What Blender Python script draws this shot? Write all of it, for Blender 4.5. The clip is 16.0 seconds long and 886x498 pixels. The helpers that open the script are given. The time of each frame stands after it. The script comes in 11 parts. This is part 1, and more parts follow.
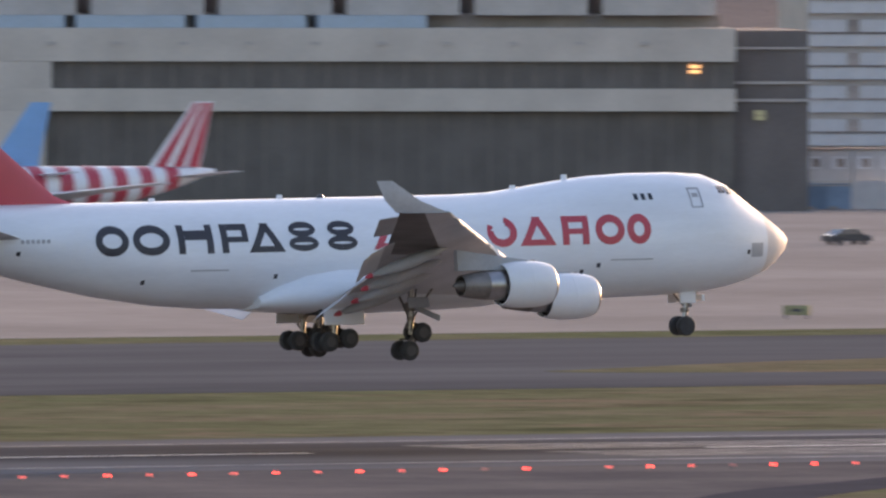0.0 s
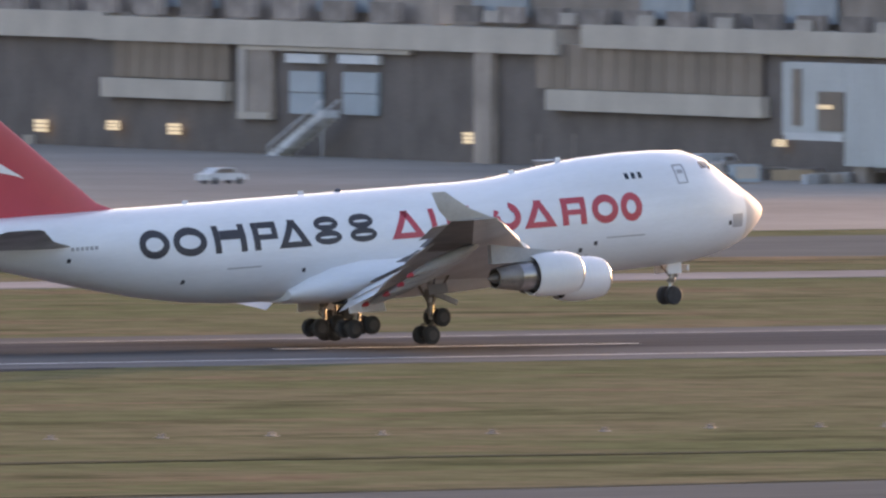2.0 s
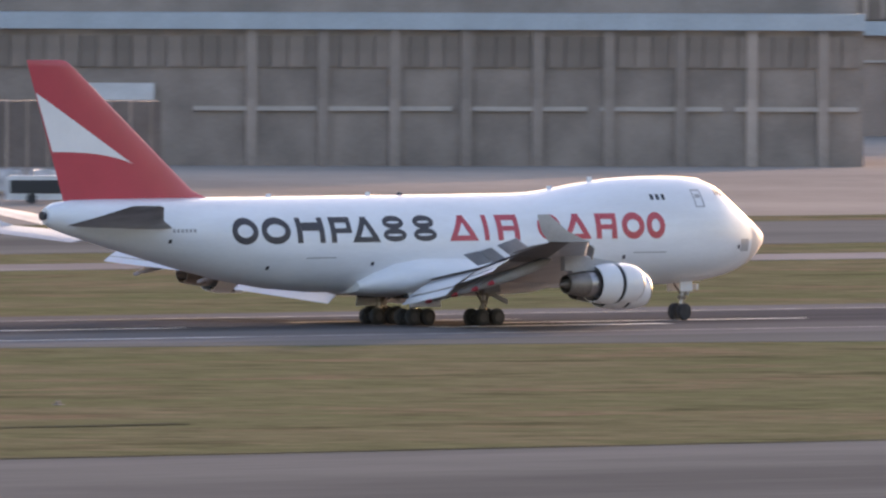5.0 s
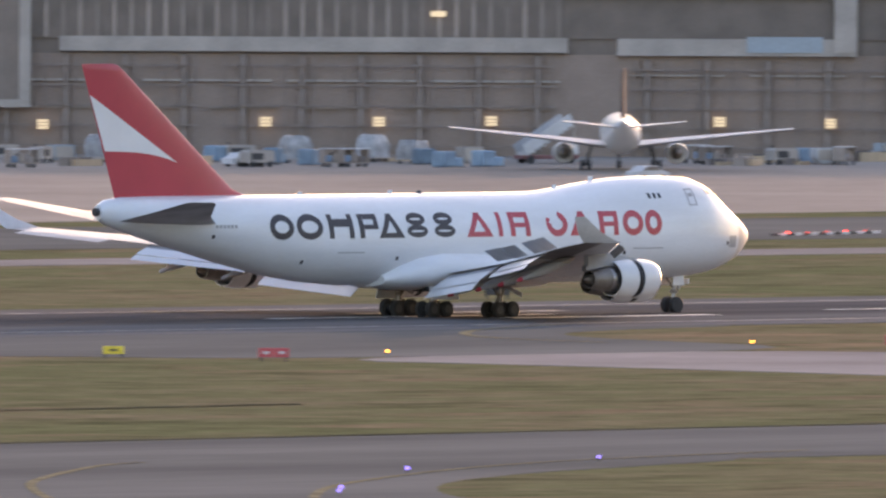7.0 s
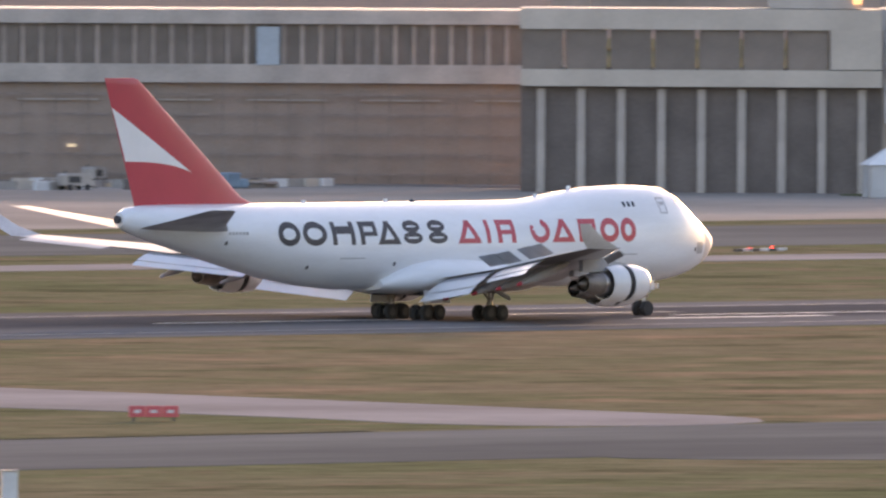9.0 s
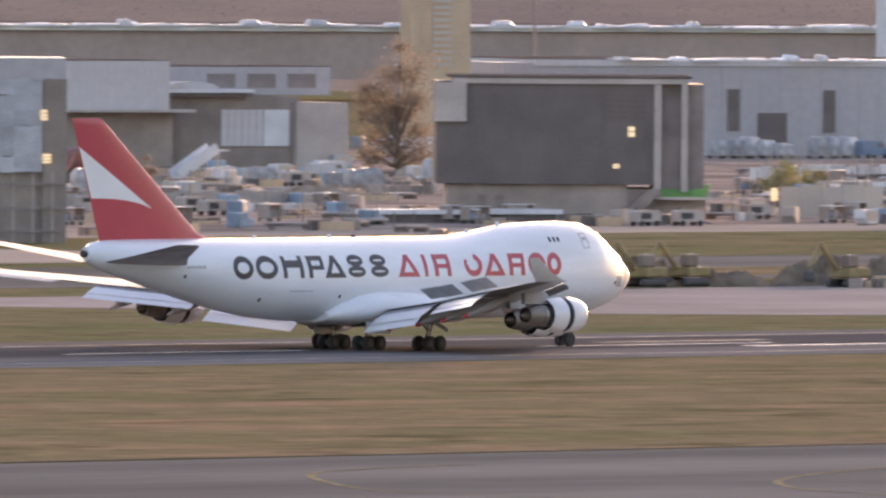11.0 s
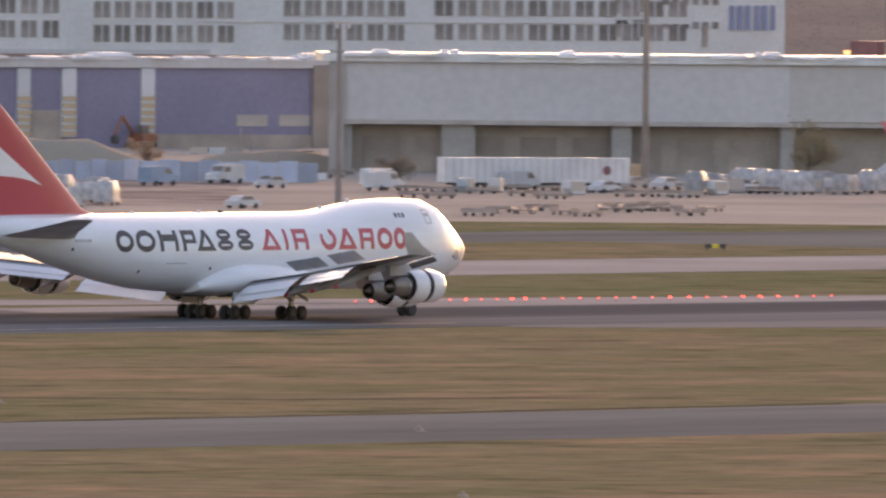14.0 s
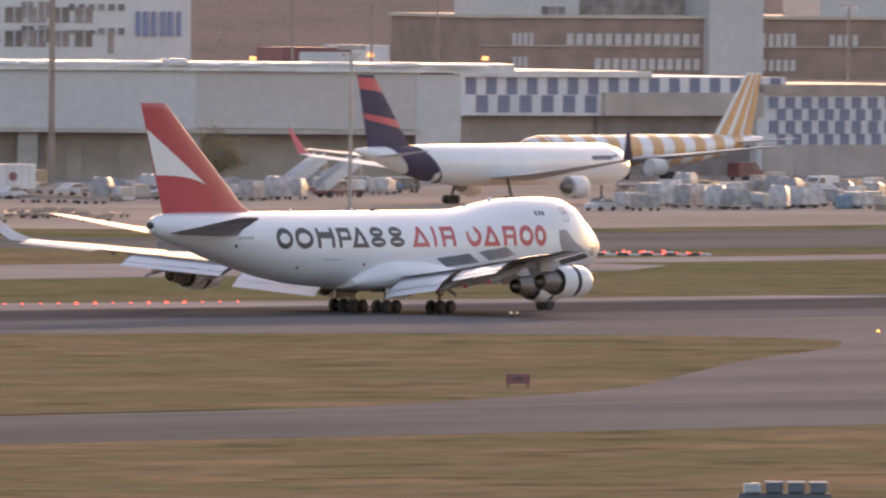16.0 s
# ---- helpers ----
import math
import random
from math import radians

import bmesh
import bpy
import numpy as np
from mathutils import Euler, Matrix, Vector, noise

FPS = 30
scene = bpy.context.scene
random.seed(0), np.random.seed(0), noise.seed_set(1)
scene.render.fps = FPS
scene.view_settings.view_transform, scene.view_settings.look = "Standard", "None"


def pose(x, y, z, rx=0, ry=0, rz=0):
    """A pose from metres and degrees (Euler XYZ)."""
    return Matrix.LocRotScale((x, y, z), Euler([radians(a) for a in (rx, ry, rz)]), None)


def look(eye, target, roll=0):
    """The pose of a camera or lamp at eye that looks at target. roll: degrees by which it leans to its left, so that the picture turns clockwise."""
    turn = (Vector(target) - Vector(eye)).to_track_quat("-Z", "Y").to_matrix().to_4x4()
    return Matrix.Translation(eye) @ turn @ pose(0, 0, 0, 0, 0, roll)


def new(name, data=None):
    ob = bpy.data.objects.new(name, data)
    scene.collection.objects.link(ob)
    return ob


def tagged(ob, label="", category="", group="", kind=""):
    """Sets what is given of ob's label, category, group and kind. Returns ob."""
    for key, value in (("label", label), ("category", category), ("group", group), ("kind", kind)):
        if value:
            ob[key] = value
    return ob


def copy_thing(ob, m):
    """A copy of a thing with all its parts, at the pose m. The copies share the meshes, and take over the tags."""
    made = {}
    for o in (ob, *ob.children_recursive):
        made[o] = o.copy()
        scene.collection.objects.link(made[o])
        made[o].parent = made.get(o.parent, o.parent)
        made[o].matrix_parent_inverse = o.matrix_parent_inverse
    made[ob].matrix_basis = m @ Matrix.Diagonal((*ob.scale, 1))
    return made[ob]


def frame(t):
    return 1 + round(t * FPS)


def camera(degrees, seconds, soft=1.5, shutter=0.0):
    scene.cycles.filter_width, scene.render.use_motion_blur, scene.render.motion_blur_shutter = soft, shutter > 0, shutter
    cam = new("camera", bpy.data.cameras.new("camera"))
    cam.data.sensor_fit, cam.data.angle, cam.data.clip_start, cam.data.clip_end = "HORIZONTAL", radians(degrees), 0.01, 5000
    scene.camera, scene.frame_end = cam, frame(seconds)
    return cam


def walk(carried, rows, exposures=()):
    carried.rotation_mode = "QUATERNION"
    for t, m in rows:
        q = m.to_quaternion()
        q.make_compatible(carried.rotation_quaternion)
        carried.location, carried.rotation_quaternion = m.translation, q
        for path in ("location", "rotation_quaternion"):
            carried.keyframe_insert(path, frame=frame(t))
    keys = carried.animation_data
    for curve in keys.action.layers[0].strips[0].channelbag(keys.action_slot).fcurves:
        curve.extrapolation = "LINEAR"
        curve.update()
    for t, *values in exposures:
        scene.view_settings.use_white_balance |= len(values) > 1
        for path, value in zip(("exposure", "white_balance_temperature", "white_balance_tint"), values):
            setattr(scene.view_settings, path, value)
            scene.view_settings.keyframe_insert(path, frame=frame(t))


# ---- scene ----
EYE_HEIGHT = 43.96
RUNWAY_Y = 1445.37
# seconds, heading from +y towards +x, tilt down, roll, in degrees
AIM = [
    (0, 31.9112, 1.0432, 0.083),
    (0.5, 33.0124, 1.1008, 0.055),
    (1, 34.0302, 1.1679, 0.086),
    (1.5, 35.0647, 1.1886, 0.154),
    (2, 36.0969, 1.1972, 0.130),
    (2.5, 37.0665, 1.2008, 0.217),
    (3, 37.9890, 1.1897, 0.234),
    (3.5, 38.9024, 1.1741, 0.181),
    (4, 39.7510, 1.1620, 0.186),
    (4.2, 40.0843, 1.1579, 0.215),
    (4.7, 40.9343, 1.1518, 0.224),
    (5.25, 41.8294, 1.1366, 0.245),
    (5.8, 42.6894, 1.1214, 0.267),
    (6.3, 43.4468, 1.1153, 0.276),
    (6.5, 43.7374, 1.1117, 0.295),
    (7, 44.4603, 1.0987, 0.280),
    (7.5, 45.1653, 1.0850, 0.291),
    (8, 45.7863, 1.0705, 0.246),
    (8.2, 46.0282, 1.0621, 0.301),
    (8.7, 46.6762, 1.0497, 0.311),
    (9.25, 47.3946, 1.0188, 0.336),
    (9.8, 48.0854, 0.9879, 0.360),
    (10.3, 48.6609, 0.9755, 0.370),
    (10.5, 48.8781, 0.9552, 0.319),
    (11, 49.4198, 0.9197, 0.374),
    (11.5, 49.9681, 0.9185, 0.380),
    (12, 50.5185, 0.9175, 0.359),
    (12.5, 51.0301, 0.9263, 0.372),
    (13, 51.5367, 0.9289, 0.444),
    (13.5, 52.0607, 0.9292, 0.430),
    (14, 52.5713, 0.9162, 0.504),
    (14.5, 53.0101, 0.9173, 0.520),
    (15, 53.2808, 0.8943, 0.482),
    (15.5, 53.5055, 0.9036, 0.454),
    (16, 53.8477, 0.8924, 0.497),
]
cam = camera(1.9041, 16.0, soft=2.4, shutter=0.22)
walk(cam, [(t, pose(0, 0, EYE_HEIGHT, 90 - tilt, 0, -head) @ pose(0, 0, 0, 0, 0, roll)) for t, head, tilt, roll in AIM],
     exposures=[(0, 1.72, 7150, 27), (1.5, 1.93, 7400, 29), (2.5, 1.92, 7250, 29), (4, 1.92, 7300, 29), (7, 1.97, 7500, 29), (10.5, 2.05, 7830, 32), (13.5, 1.9, 8180, 33), (16, 1.84, 8450, 34)])

# ---- light ----
SUN_ELEVATION, SUN_AZIMUTH = 8.0, 26.0   # degrees; azimuth from +x towards +y
world = bpy.data.worlds.new("evening_sky")
scene.world = world
world.use_nodes = True
wn = world.node_tree
sky = wn.nodes.new("ShaderNodeTexSky")
sky.sky_type = 'NISHITA'
sky.sun_disc = False
sky.sun_elevation = radians(SUN_ELEVATION)
sky.sun_rotation = radians(90 - SUN_AZIMUTH)
sky.air_density, sky.dust_density, sky.ozone_density = 1.0, 2.0, 2.0
wn.links.new(sky.outputs[0], wn.nodes["Background"].inputs[0])
wn.nodes["Background"].inputs[1].default_value = 0.15
sun = new("sun", bpy.data.lights.new("sun", 'SUN'))
sun.data.energy, sun.data.angle, sun.data.color = 1.5, radians(1.5), (1.0, 0.76, 0.54)
sa, se = radians(SUN_AZIMUTH), radians(SUN_ELEVATION)
sun.matrix_world = look((0, 0, 300), (-math.cos(sa) * math.cos(se) * 100, -math.sin(sa) * math.cos(se) * 100, 300 - math.sin(se) * 100))


# ---- materials ----
def material(name, color, rough=0.6, metal=0.0, vary=0.15, scale=0.4, fine=0.08, stretch=(1, 1, 1), bump=0.0, second=None, glow=0.0, coat=0.0, island=0.0, gloss=0.5):
    """A surface with large stains, fine grain and relief; second: a colour that the large patches lead to."""
    m = bpy.data.materials.new(name)
    m.use_nodes = True
    nt = m.node_tree
    b = nt.nodes["Principled BSDF"]
    b.inputs["Roughness"].default_value, b.inputs["Metallic"].default_value = rough, metal
    b.inputs["Coat Weight"].default_value = coat
    b.inputs["Specular IOR Level"].default_value = gloss
    c = nt.nodes.new("ShaderNodeTexCoord")
    mp = nt.nodes.new("ShaderNodeMapping")
    mp.inputs["Scale"].default_value = stretch
    nt.links.new(c.outputs["Object"], mp.inputs[0])
    n1, n2 = nt.nodes.new("ShaderNodeTexNoise"), nt.nodes.new("ShaderNodeTexNoise")
    for n, s, d in ((n1, scale, 5), (n2, scale * 14, 3)):
        n.inputs["Scale"].default_value, n.inputs["Detail"].default_value = s, d
        nt.links.new(mp.outputs[0], n.inputs["Vector"])
    ramp = nt.nodes.new("ShaderNodeMapRange")
    ramp.inputs[1].default_value, ramp.inputs[2].default_value = 0.35, 0.65
    nt.links.new(n1.outputs[0], ramp.inputs[0])
    mix = nt.nodes.new("ShaderNodeMix")
    mix.data_type = 'RGBA'
    low = tuple(x * (1 - vary) for x in color)
    high = second or tuple(min(1, x * (1 + vary)) for x in color)
    mix.inputs[6].default_value, mix.inputs[7].default_value = (*low, 1), (*high, 1)
    nt.links.new(ramp.outputs[0], mix.inputs[0])
    hue = nt.nodes.new("ShaderNodeHueSaturation")
    nt.links.new(mix.outputs[2], hue.inputs["Color"])
    val = nt.nodes.new("ShaderNodeMapRange")
    val.inputs[3].default_value, val.inputs[4].default_value = 1 - fine * 2, 1 + fine * 2
    nt.links.new(n2.outputs[0], val.inputs[0])
    out = val.outputs[0]
    if island:
        oi = nt.nodes.new("ShaderNodeObjectInfo")
        mr = nt.nodes.new("ShaderNodeMapRange")
        mr.inputs[3].default_value, mr.inputs[4].default_value = 1 - island, 1 + island
        nt.links.new(oi.outputs["Random"], mr.inputs[0])
        mul = nt.nodes.new("ShaderNodeMath")
        mul.operation = 'MULTIPLY'
        nt.links.new(out, mul.inputs[0])
        nt.links.new(mr.outputs[0], mul.inputs[1])
        out = mul.outputs[0]
    nt.links.new(out, hue.inputs["Value"])
    nt.links.new(hue.outputs[0], b.inputs["Base Color"])
    if bump:
        bp = nt.nodes.new("ShaderNodeBump")
        bp.inputs["Strength"].default_value, bp.inputs["Distance"].default_value = 0.5, bump
        nt.links.new(n2.outputs[0], bp.inputs["Height"])
        nt.links.new(bp.outputs[0], b.inputs["Normal"])
    if glow:
        b.inputs["Emission Color"].default_value = (*color, 1)
        b.inputs["Emission Strength"].default_value = glow
    return m


def turf(name, green, brown, rust, dry):
    """Mown grass: long mowing strips, patches of green, straw and rusty brown, dark damp smears and fine tufts."""
    m = bpy.data.materials.new(name)
    m.use_nodes = True
    nt = m.node_tree
    b = nt.nodes["Principled BSDF"]
    b.inputs["Roughness"].default_value, b.inputs["Specular IOR Level"].default_value = 0.95, 0.0
    c = nt.nodes.new("ShaderNodeTexCoord")

    def field(scale, size, detail, low, high, rough=0.6):
        mp, n, r = nt.nodes.new("ShaderNodeMapping"), nt.nodes.new("ShaderNodeTexNoise"), nt.nodes.new("ShaderNodeMapRange")
        mp.inputs["Scale"].default_value = scale
        nt.links.new(c.outputs["Object"], mp.inputs[0])
        nt.links.new(mp.outputs[0], n.inputs["Vector"])
        n.inputs["Scale"].default_value, n.inputs["Detail"].default_value, n.inputs["Roughness"].default_value = 1 / size, detail, rough
        r.inputs[1].default_value, r.inputs[2].default_value = low, high
        nt.links.new(n.outputs[0], r.inputs[0])
        return r.outputs[0]

    def blend(f, x, y, how='MIX', amount=None):
        mx = nt.nodes.new("ShaderNodeMix")
        mx.data_type, mx.blend_type = 'RGBA', how
        if amount is None:
            nt.links.new(f, mx.inputs[0])
        else:
            mx.inputs[0].default_value = amount
        for k, v in ((6, x), (7, y)):
            if isinstance(v, tuple):
                mx.inputs[k].default_value = (*v, 1)
            else:
                nt.links.new(v, mx.inputs[k])
        return mx.outputs[2]

    strips = field((0.3, 1, 1), 26, 5, 0.42, 0.58)
    patches = field((1, 1, 1), 24, 6, 0.47 - dry, 0.61 - dry, 0.68)
    both = nt.nodes.new("ShaderNodeMath")
    both.operation = 'MULTIPLY_ADD'
    both.inputs[1].default_value = 0.55
    half = nt.nodes.new("ShaderNodeMath")
    half.operation = 'MULTIPLY'
    half.inputs[1].default_value = 0.45
    nt.links.new(patches, half.inputs[0])
    nt.links.new(strips, both.inputs[0])
    nt.links.new(half.outputs[0], both.inputs[2])
    col = blend(both.outputs[0], green, brown)
    col = blend(field((0.6, 1, 1), 17, 6, 0.53 - dry, 0.66 - dry, 0.65), col, rust)
    col = blend(field((0.6, 1, 1), 13, 5, 0.55, 0.68, 0.6), col, tuple(v * 0.66 for v in green))
    tufts = field((1, 1, 1), 5, 6, 0.33, 0.67, 0.75)
    value = nt.nodes.new("ShaderNodeMapRange")
    value.inputs[3].default_value, value.inputs[4].default_value = 0.74, 1.27
    nt.links.new(tufts, value.inputs[0])
    hue = nt.nodes.new("ShaderNodeHueSaturation")
    nt.links.new(col, hue.inputs["Color"])
    nt.links.new(value.outputs[0], hue.inputs["Value"])
    nt.links.new(hue.outputs[0], b.inputs["Base Color"])
    return m


GRASS = turf("grass", (0.138, 0.140, 0.074), (0.185, 0.155, 0.098), (0.205, 0.150, 0.100), 0.0)
DRYGRASS = turf("dry_grass", (0.155, 0.143, 0.080), (0.207, 0.160, 0.105), (0.262, 0.178, 0.118), 0.02)
ASPHALT = material("asphalt", (0.163, 0.160, 0.151), 0.9, gloss=0.0, vary=0.2, scale=0.03, stretch=(0.25, 1, 1))
RUNWAY = material("runway_asphalt", (0.165, 0.158, 0.156), 0.85, gloss=0.0, vary=0.2, scale=0.04, stretch=(0.08, 1, 1))
WORNASPHALT = material("worn_brown_asphalt", (0.145, 0.13, 0.124), 0.9, gloss=0.0, vary=0.16, scale=0.06, second=(0.18, 0.157, 0.145), fine=0.12)
PALEASPHALT = material("pale_worn_asphalt", (0.215, 0.197, 0.186), 0.9, gloss=0.0, vary=0.15, scale=0.03, stretch=(0.3, 1, 1))
NEWASPHALT = material("fresh_dark_asphalt", (0.09, 0.084, 0.088), 0.9, gloss=0.0, vary=0.15, scale=0.05)
FARASPHALT = material("dark_weathered_asphalt", (0.135, 0.130, 0.128), 0.9, gloss=0.0, vary=0.2, scale=0.03, stretch=(0.25, 1, 1))
# dark turf for drains, also the painted shade along the turf lip
TURFSHADE = material("dark_turf_and_lip_shade", (0.10, 0.092, 0.064), 0.95, gloss=0.0, vary=0.3, scale=0.12, stretch=(0.4, 1, 1), fine=0.2)


def rubber_band(m, y0, y1, soft):
    """Tyre rubber laid down along the touchdown track, fading to its sides and broken by streaks."""
    nt = m.node_tree
    b = nt.nodes["Principled BSDF"]
    was = b.inputs["Base Color"].links[0].from_socket
    c, sep = nt.nodes.new("ShaderNodeTexCoord"), nt.nodes.new("ShaderNodeSeparateXYZ")
    nt.links.new(c.outputs["Object"], sep.inputs[0])
    up, down = nt.nodes.new("ShaderNodeMapRange"), nt.nodes.new("ShaderNodeMapRange")
    for r, lo, hi, a, z in ((up, y0 - soft, y0 + soft, 0, 1), (down, y1 - soft, y1 + soft, 1, 0)):
        r.interpolation_type = 'SMOOTHSTEP'
        r.inputs[1].default_value, r.inputs[2].default_value, r.inputs[3].default_value, r.inputs[4].default_value = lo, hi, a, z
        nt.links.new(sep.outputs[1], r.inputs[0])
    mp, n = nt.nodes.new("ShaderNodeMapping"), nt.nodes.new("ShaderNodeTexNoise")
    mp.inputs["Scale"].default_value = (0.012, 0.5, 1)
    n.inputs["Scale"].default_value, n.inputs["Detail"].default_value = 1.0, 4
    nt.links.new(c.outputs["Object"], mp.inputs[0])
    nt.links.new(mp.outputs[0], n.inputs["Vector"])
    m1, m2, m3 = (nt.nodes.new("ShaderNodeMath") for _ in range(3))
    for q in (m1, m2, m3):
        q.operation = 'MULTIPLY'
    nt.links.new(up.outputs[0], m1.inputs[0])
    nt.links.new(down.outputs[0], m1.inputs[1])
    nt.links.new(m1.outputs[0], m2.inputs[0])
    nt.links.new(n.outputs[0], m2.inputs[1])
    nt.links.new(m2.outputs[0], m3.inputs[0])
    m3.inputs[1].default_value = 1.45
    mx = nt.nodes.new("ShaderNodeMix")
    mx.data_type = 'RGBA'
    nt.links.new(m3.outputs[0], mx.inputs[0])
    nt.links.new(was, mx.inputs[6])
    mx.inputs[7].default_value = (0.080, 0.076, 0.077, 1)
    nt.links.new(mx.outputs[2], b.inputs["Base Color"])


rubber_band(RUNWAY, 1437, 1467, 5)
CONCRETE = material("concrete_slabs", (0.345, 0.300, 0.262), 0.9, gloss=0.0, vary=0.12, scale=0.02)
PAINT = material("road_paint", (0.72, 0.71, 0.68), 0.8, gloss=0.1, vary=0.12, scale=0.3)
YELLOW = material("yellow_paint", (0.235, 0.205, 0.135), 0.8, gloss=0.0, vary=0.2, scale=0.3)
WHITE = material("white_aircraft_paint", (0.78, 0.78, 0.79), 0.28, vary=0.04, scale=0.25, fine=0.015, coat=0.3)
FUSELAGE = material("white_fuselage_paint", (0.75, 0.77, 0.80), 0.3, vary=0.06, scale=0.3, stretch=(0.35, 1, 2.2), fine=0.03, coat=0.25)
RADOME = material("beige_radome_paint", (0.62, 0.575, 0.55), 0.6, vary=0.08, scale=0.5, fine=0.04, gloss=0.3)
RED = material("red_aircraft_paint", (0.52, 0.052, 0.078), 0.35, vary=0.05, scale=0.3, fine=0.02, coat=0.2)
CHARCOAL = material("charcoal_aircraft_paint", (0.035, 0.035, 0.045), 0.4, vary=0.1)
GREY = material("grey_aircraft_paint", (0.36, 0.37, 0.39), 0.4, vary=0.1, scale=0.5)
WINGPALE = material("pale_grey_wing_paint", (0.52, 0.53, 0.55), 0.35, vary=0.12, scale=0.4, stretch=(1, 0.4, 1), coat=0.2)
# shade under the wing's rear half, put into the skin colour
WINGSHADE = material("shaded_wing_skin", (0.115, 0.10, 0.095), 0.45, vary=0.35, scale=0.6, stretch=(0.5, 1, 1), fine=0.15)
TAILGREY = material("weathered_tailplane_paint", (0.36, 0.355, 0.365), 0.4, vary=0.4, scale=0.35, stretch=(1, 0.5, 1), fine=0.12)
STEEL = material("bare_metal", (0.42, 0.40, 0.39), 0.32, 1.0, vary=0.15, scale=1.0)
DARK_STEEL = material("scorched_metal", (0.25, 0.225, 0.205), 0.5, 0.7, vary=0.2, scale=1.0)
RUBBER = material("tyre_rubber", (0.04, 0.039, 0.04), 0.8, vary=0.2, scale=2)
GLASS = material("dark_glass", (0.03, 0.035, 0.045), 0.08, vary=0.1)
DARKWALL = material("dark_facade", (0.165, 0.136, 0.124), 0.7, vary=0.15, scale=0.22, fine=0.12, gloss=0.25)


# ---- mesh helpers ----
HUB = material("dusty_wheel_hub", (0.06, 0.057, 0.057), 0.6, 0.0, vary=0.2)
BLACKEN = material("blackened_metal", (0.02, 0.02, 0.022), 0.6, vary=0.2)
PALE = material("pale_concrete", (0.53, 0.455, 0.39), 0.8, vary=0.1, scale=0.15, fine=0.05)
CONC = material("raw_concrete", (0.37, 0.335, 0.308), 0.9, vary=0.14, scale=0.12, fine=0.08)
MID = material("mid_grey_cladding", (0.44, 0.382, 0.342), 0.7, vary=0.15, scale=0.2)
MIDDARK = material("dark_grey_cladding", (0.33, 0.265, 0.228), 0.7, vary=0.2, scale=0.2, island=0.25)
DARKGLASS = material("dark_glazing", (0.195, 0.153, 0.132), 0.4, vary=0.14, scale=0.3, island=0.2)
CREAM = material("cream_cladding", (0.50, 0.45, 0.385), 0.7, vary=0.08, scale=0.3)
DEEPGLASS = material("deep_dark_glazing", (0.10, 0.086, 0.08), 0.35, vary=0.2, scale=0.25, fine=0.12)
PIERGLASS = material("pale_louvred_glazing", (0.29, 0.32, 0.35), 0.5, vary=0.2, scale=0.2)
BLUEROOF = material("pale_blue_metal", (0.36, 0.42, 0.47), 0.45, vary=0.08, scale=0.2)
CABIN = material("off_white_metal", (0.58, 0.58, 0.59), 0.55, vary=0.1, scale=0.3, island=0.18)
BRIDGE = material("white_bridge_panels", (0.47, 0.485, 0.49), 0.5, vary=0.06, scale=0.2)
BLUEHOARD = material("blue_hoarding", (0.20, 0.28, 0.38), 0.6, vary=0.12, scale=0.2, island=0.2)
REDCONT = material("dull_red_metal", (0.24, 0.10, 0.10), 0.6, vary=0.15, scale=0.4)
RUST = material("rusty_brown", (0.27, 0.222, 0.2), 0.8, vary=0.3, scale=0.5, island=0.35)
RUSTDARK = material("dark_brown_cladding", (0.25, 0.205, 0.19), 0.7, vary=0.2, scale=0.3)
TARPWHITE = material("bright_white_sheet", (0.80, 0.80, 0.80), 0.4, vary=0.05, scale=0.5)
ROOFBRIGHT = material("bright_roof_metal", (0.62, 0.60, 0.58), 0.45, vary=0.2, scale=0.15)
SHEET = material("translucent_sheeting", (0.72, 0.72, 0.75), 0.4, vary=0.14, scale=0.3, island=0.12)
TAN = material("beige_render", (0.55, 0.40, 0.27), 0.8, vary=0.1, scale=0.2)
TANDARK = material("brown_dock_wall", (0.35, 0.29, 0.25), 0.8, vary=0.15, scale=0.15)
STEELBLUE = material("blue_grey_cladding", (0.40, 0.378, 0.385), 0.55, vary=0.05, scale=0.06)
STEELGREY = material("grey_cladding", (0.53, 0.505, 0.50), 0.55, vary=0.05, scale=0.06)
WARMGREY = material("warm_grey_cladding", (0.50, 0.46, 0.435), 0.6, vary=0.05, scale=0.06)
PURPLE = material("purple_blue_cladding", (0.225, 0.205, 0.29), 0.55, vary=0.08, scale=0.1)
CHALK = material("white_render", (0.66, 0.65, 0.66), 0.75, vary=0.06, scale=0.1)
CHALKGREY = material("grey_render", (0.55, 0.545, 0.56), 0.75, vary=0.06, scale=0.1)
CHECKBLUE = material("chequer_blue", (0.21, 0.21, 0.29), 0.55, vary=0.1, scale=0.2)
WINGREY = material("grey_window_glass", (0.27, 0.235, 0.225), 0.35, vary=0.25, scale=0.3, island=0.35)
BRICK = material("brown_brick", (0.32, 0.225, 0.19), 0.85, vary=0.12, scale=0.3, fine=0.12)
HILL = material("brown_far_wall", (0.405, 0.308, 0.272), 0.9, vary=0.15, scale=0.05)
GREENTARP = material("green_tarpaulin", (0.12, 0.33, 0.10), 0.6, vary=0.2, scale=0.5)
BLUETARP = material("blue_tarpaulin", (0.22, 0.32, 0.41), 0.55, vary=0.2, scale=0.5, island=0.3)
ORANGE = material("orange_machine_paint", (0.32, 0.12, 0.07), 0.5, vary=0.2, scale=0.8)
YELLOWMACH = material("yellow_machine_paint", (0.27, 0.195, 0.09), 0.55, vary=0.25, scale=0.8)
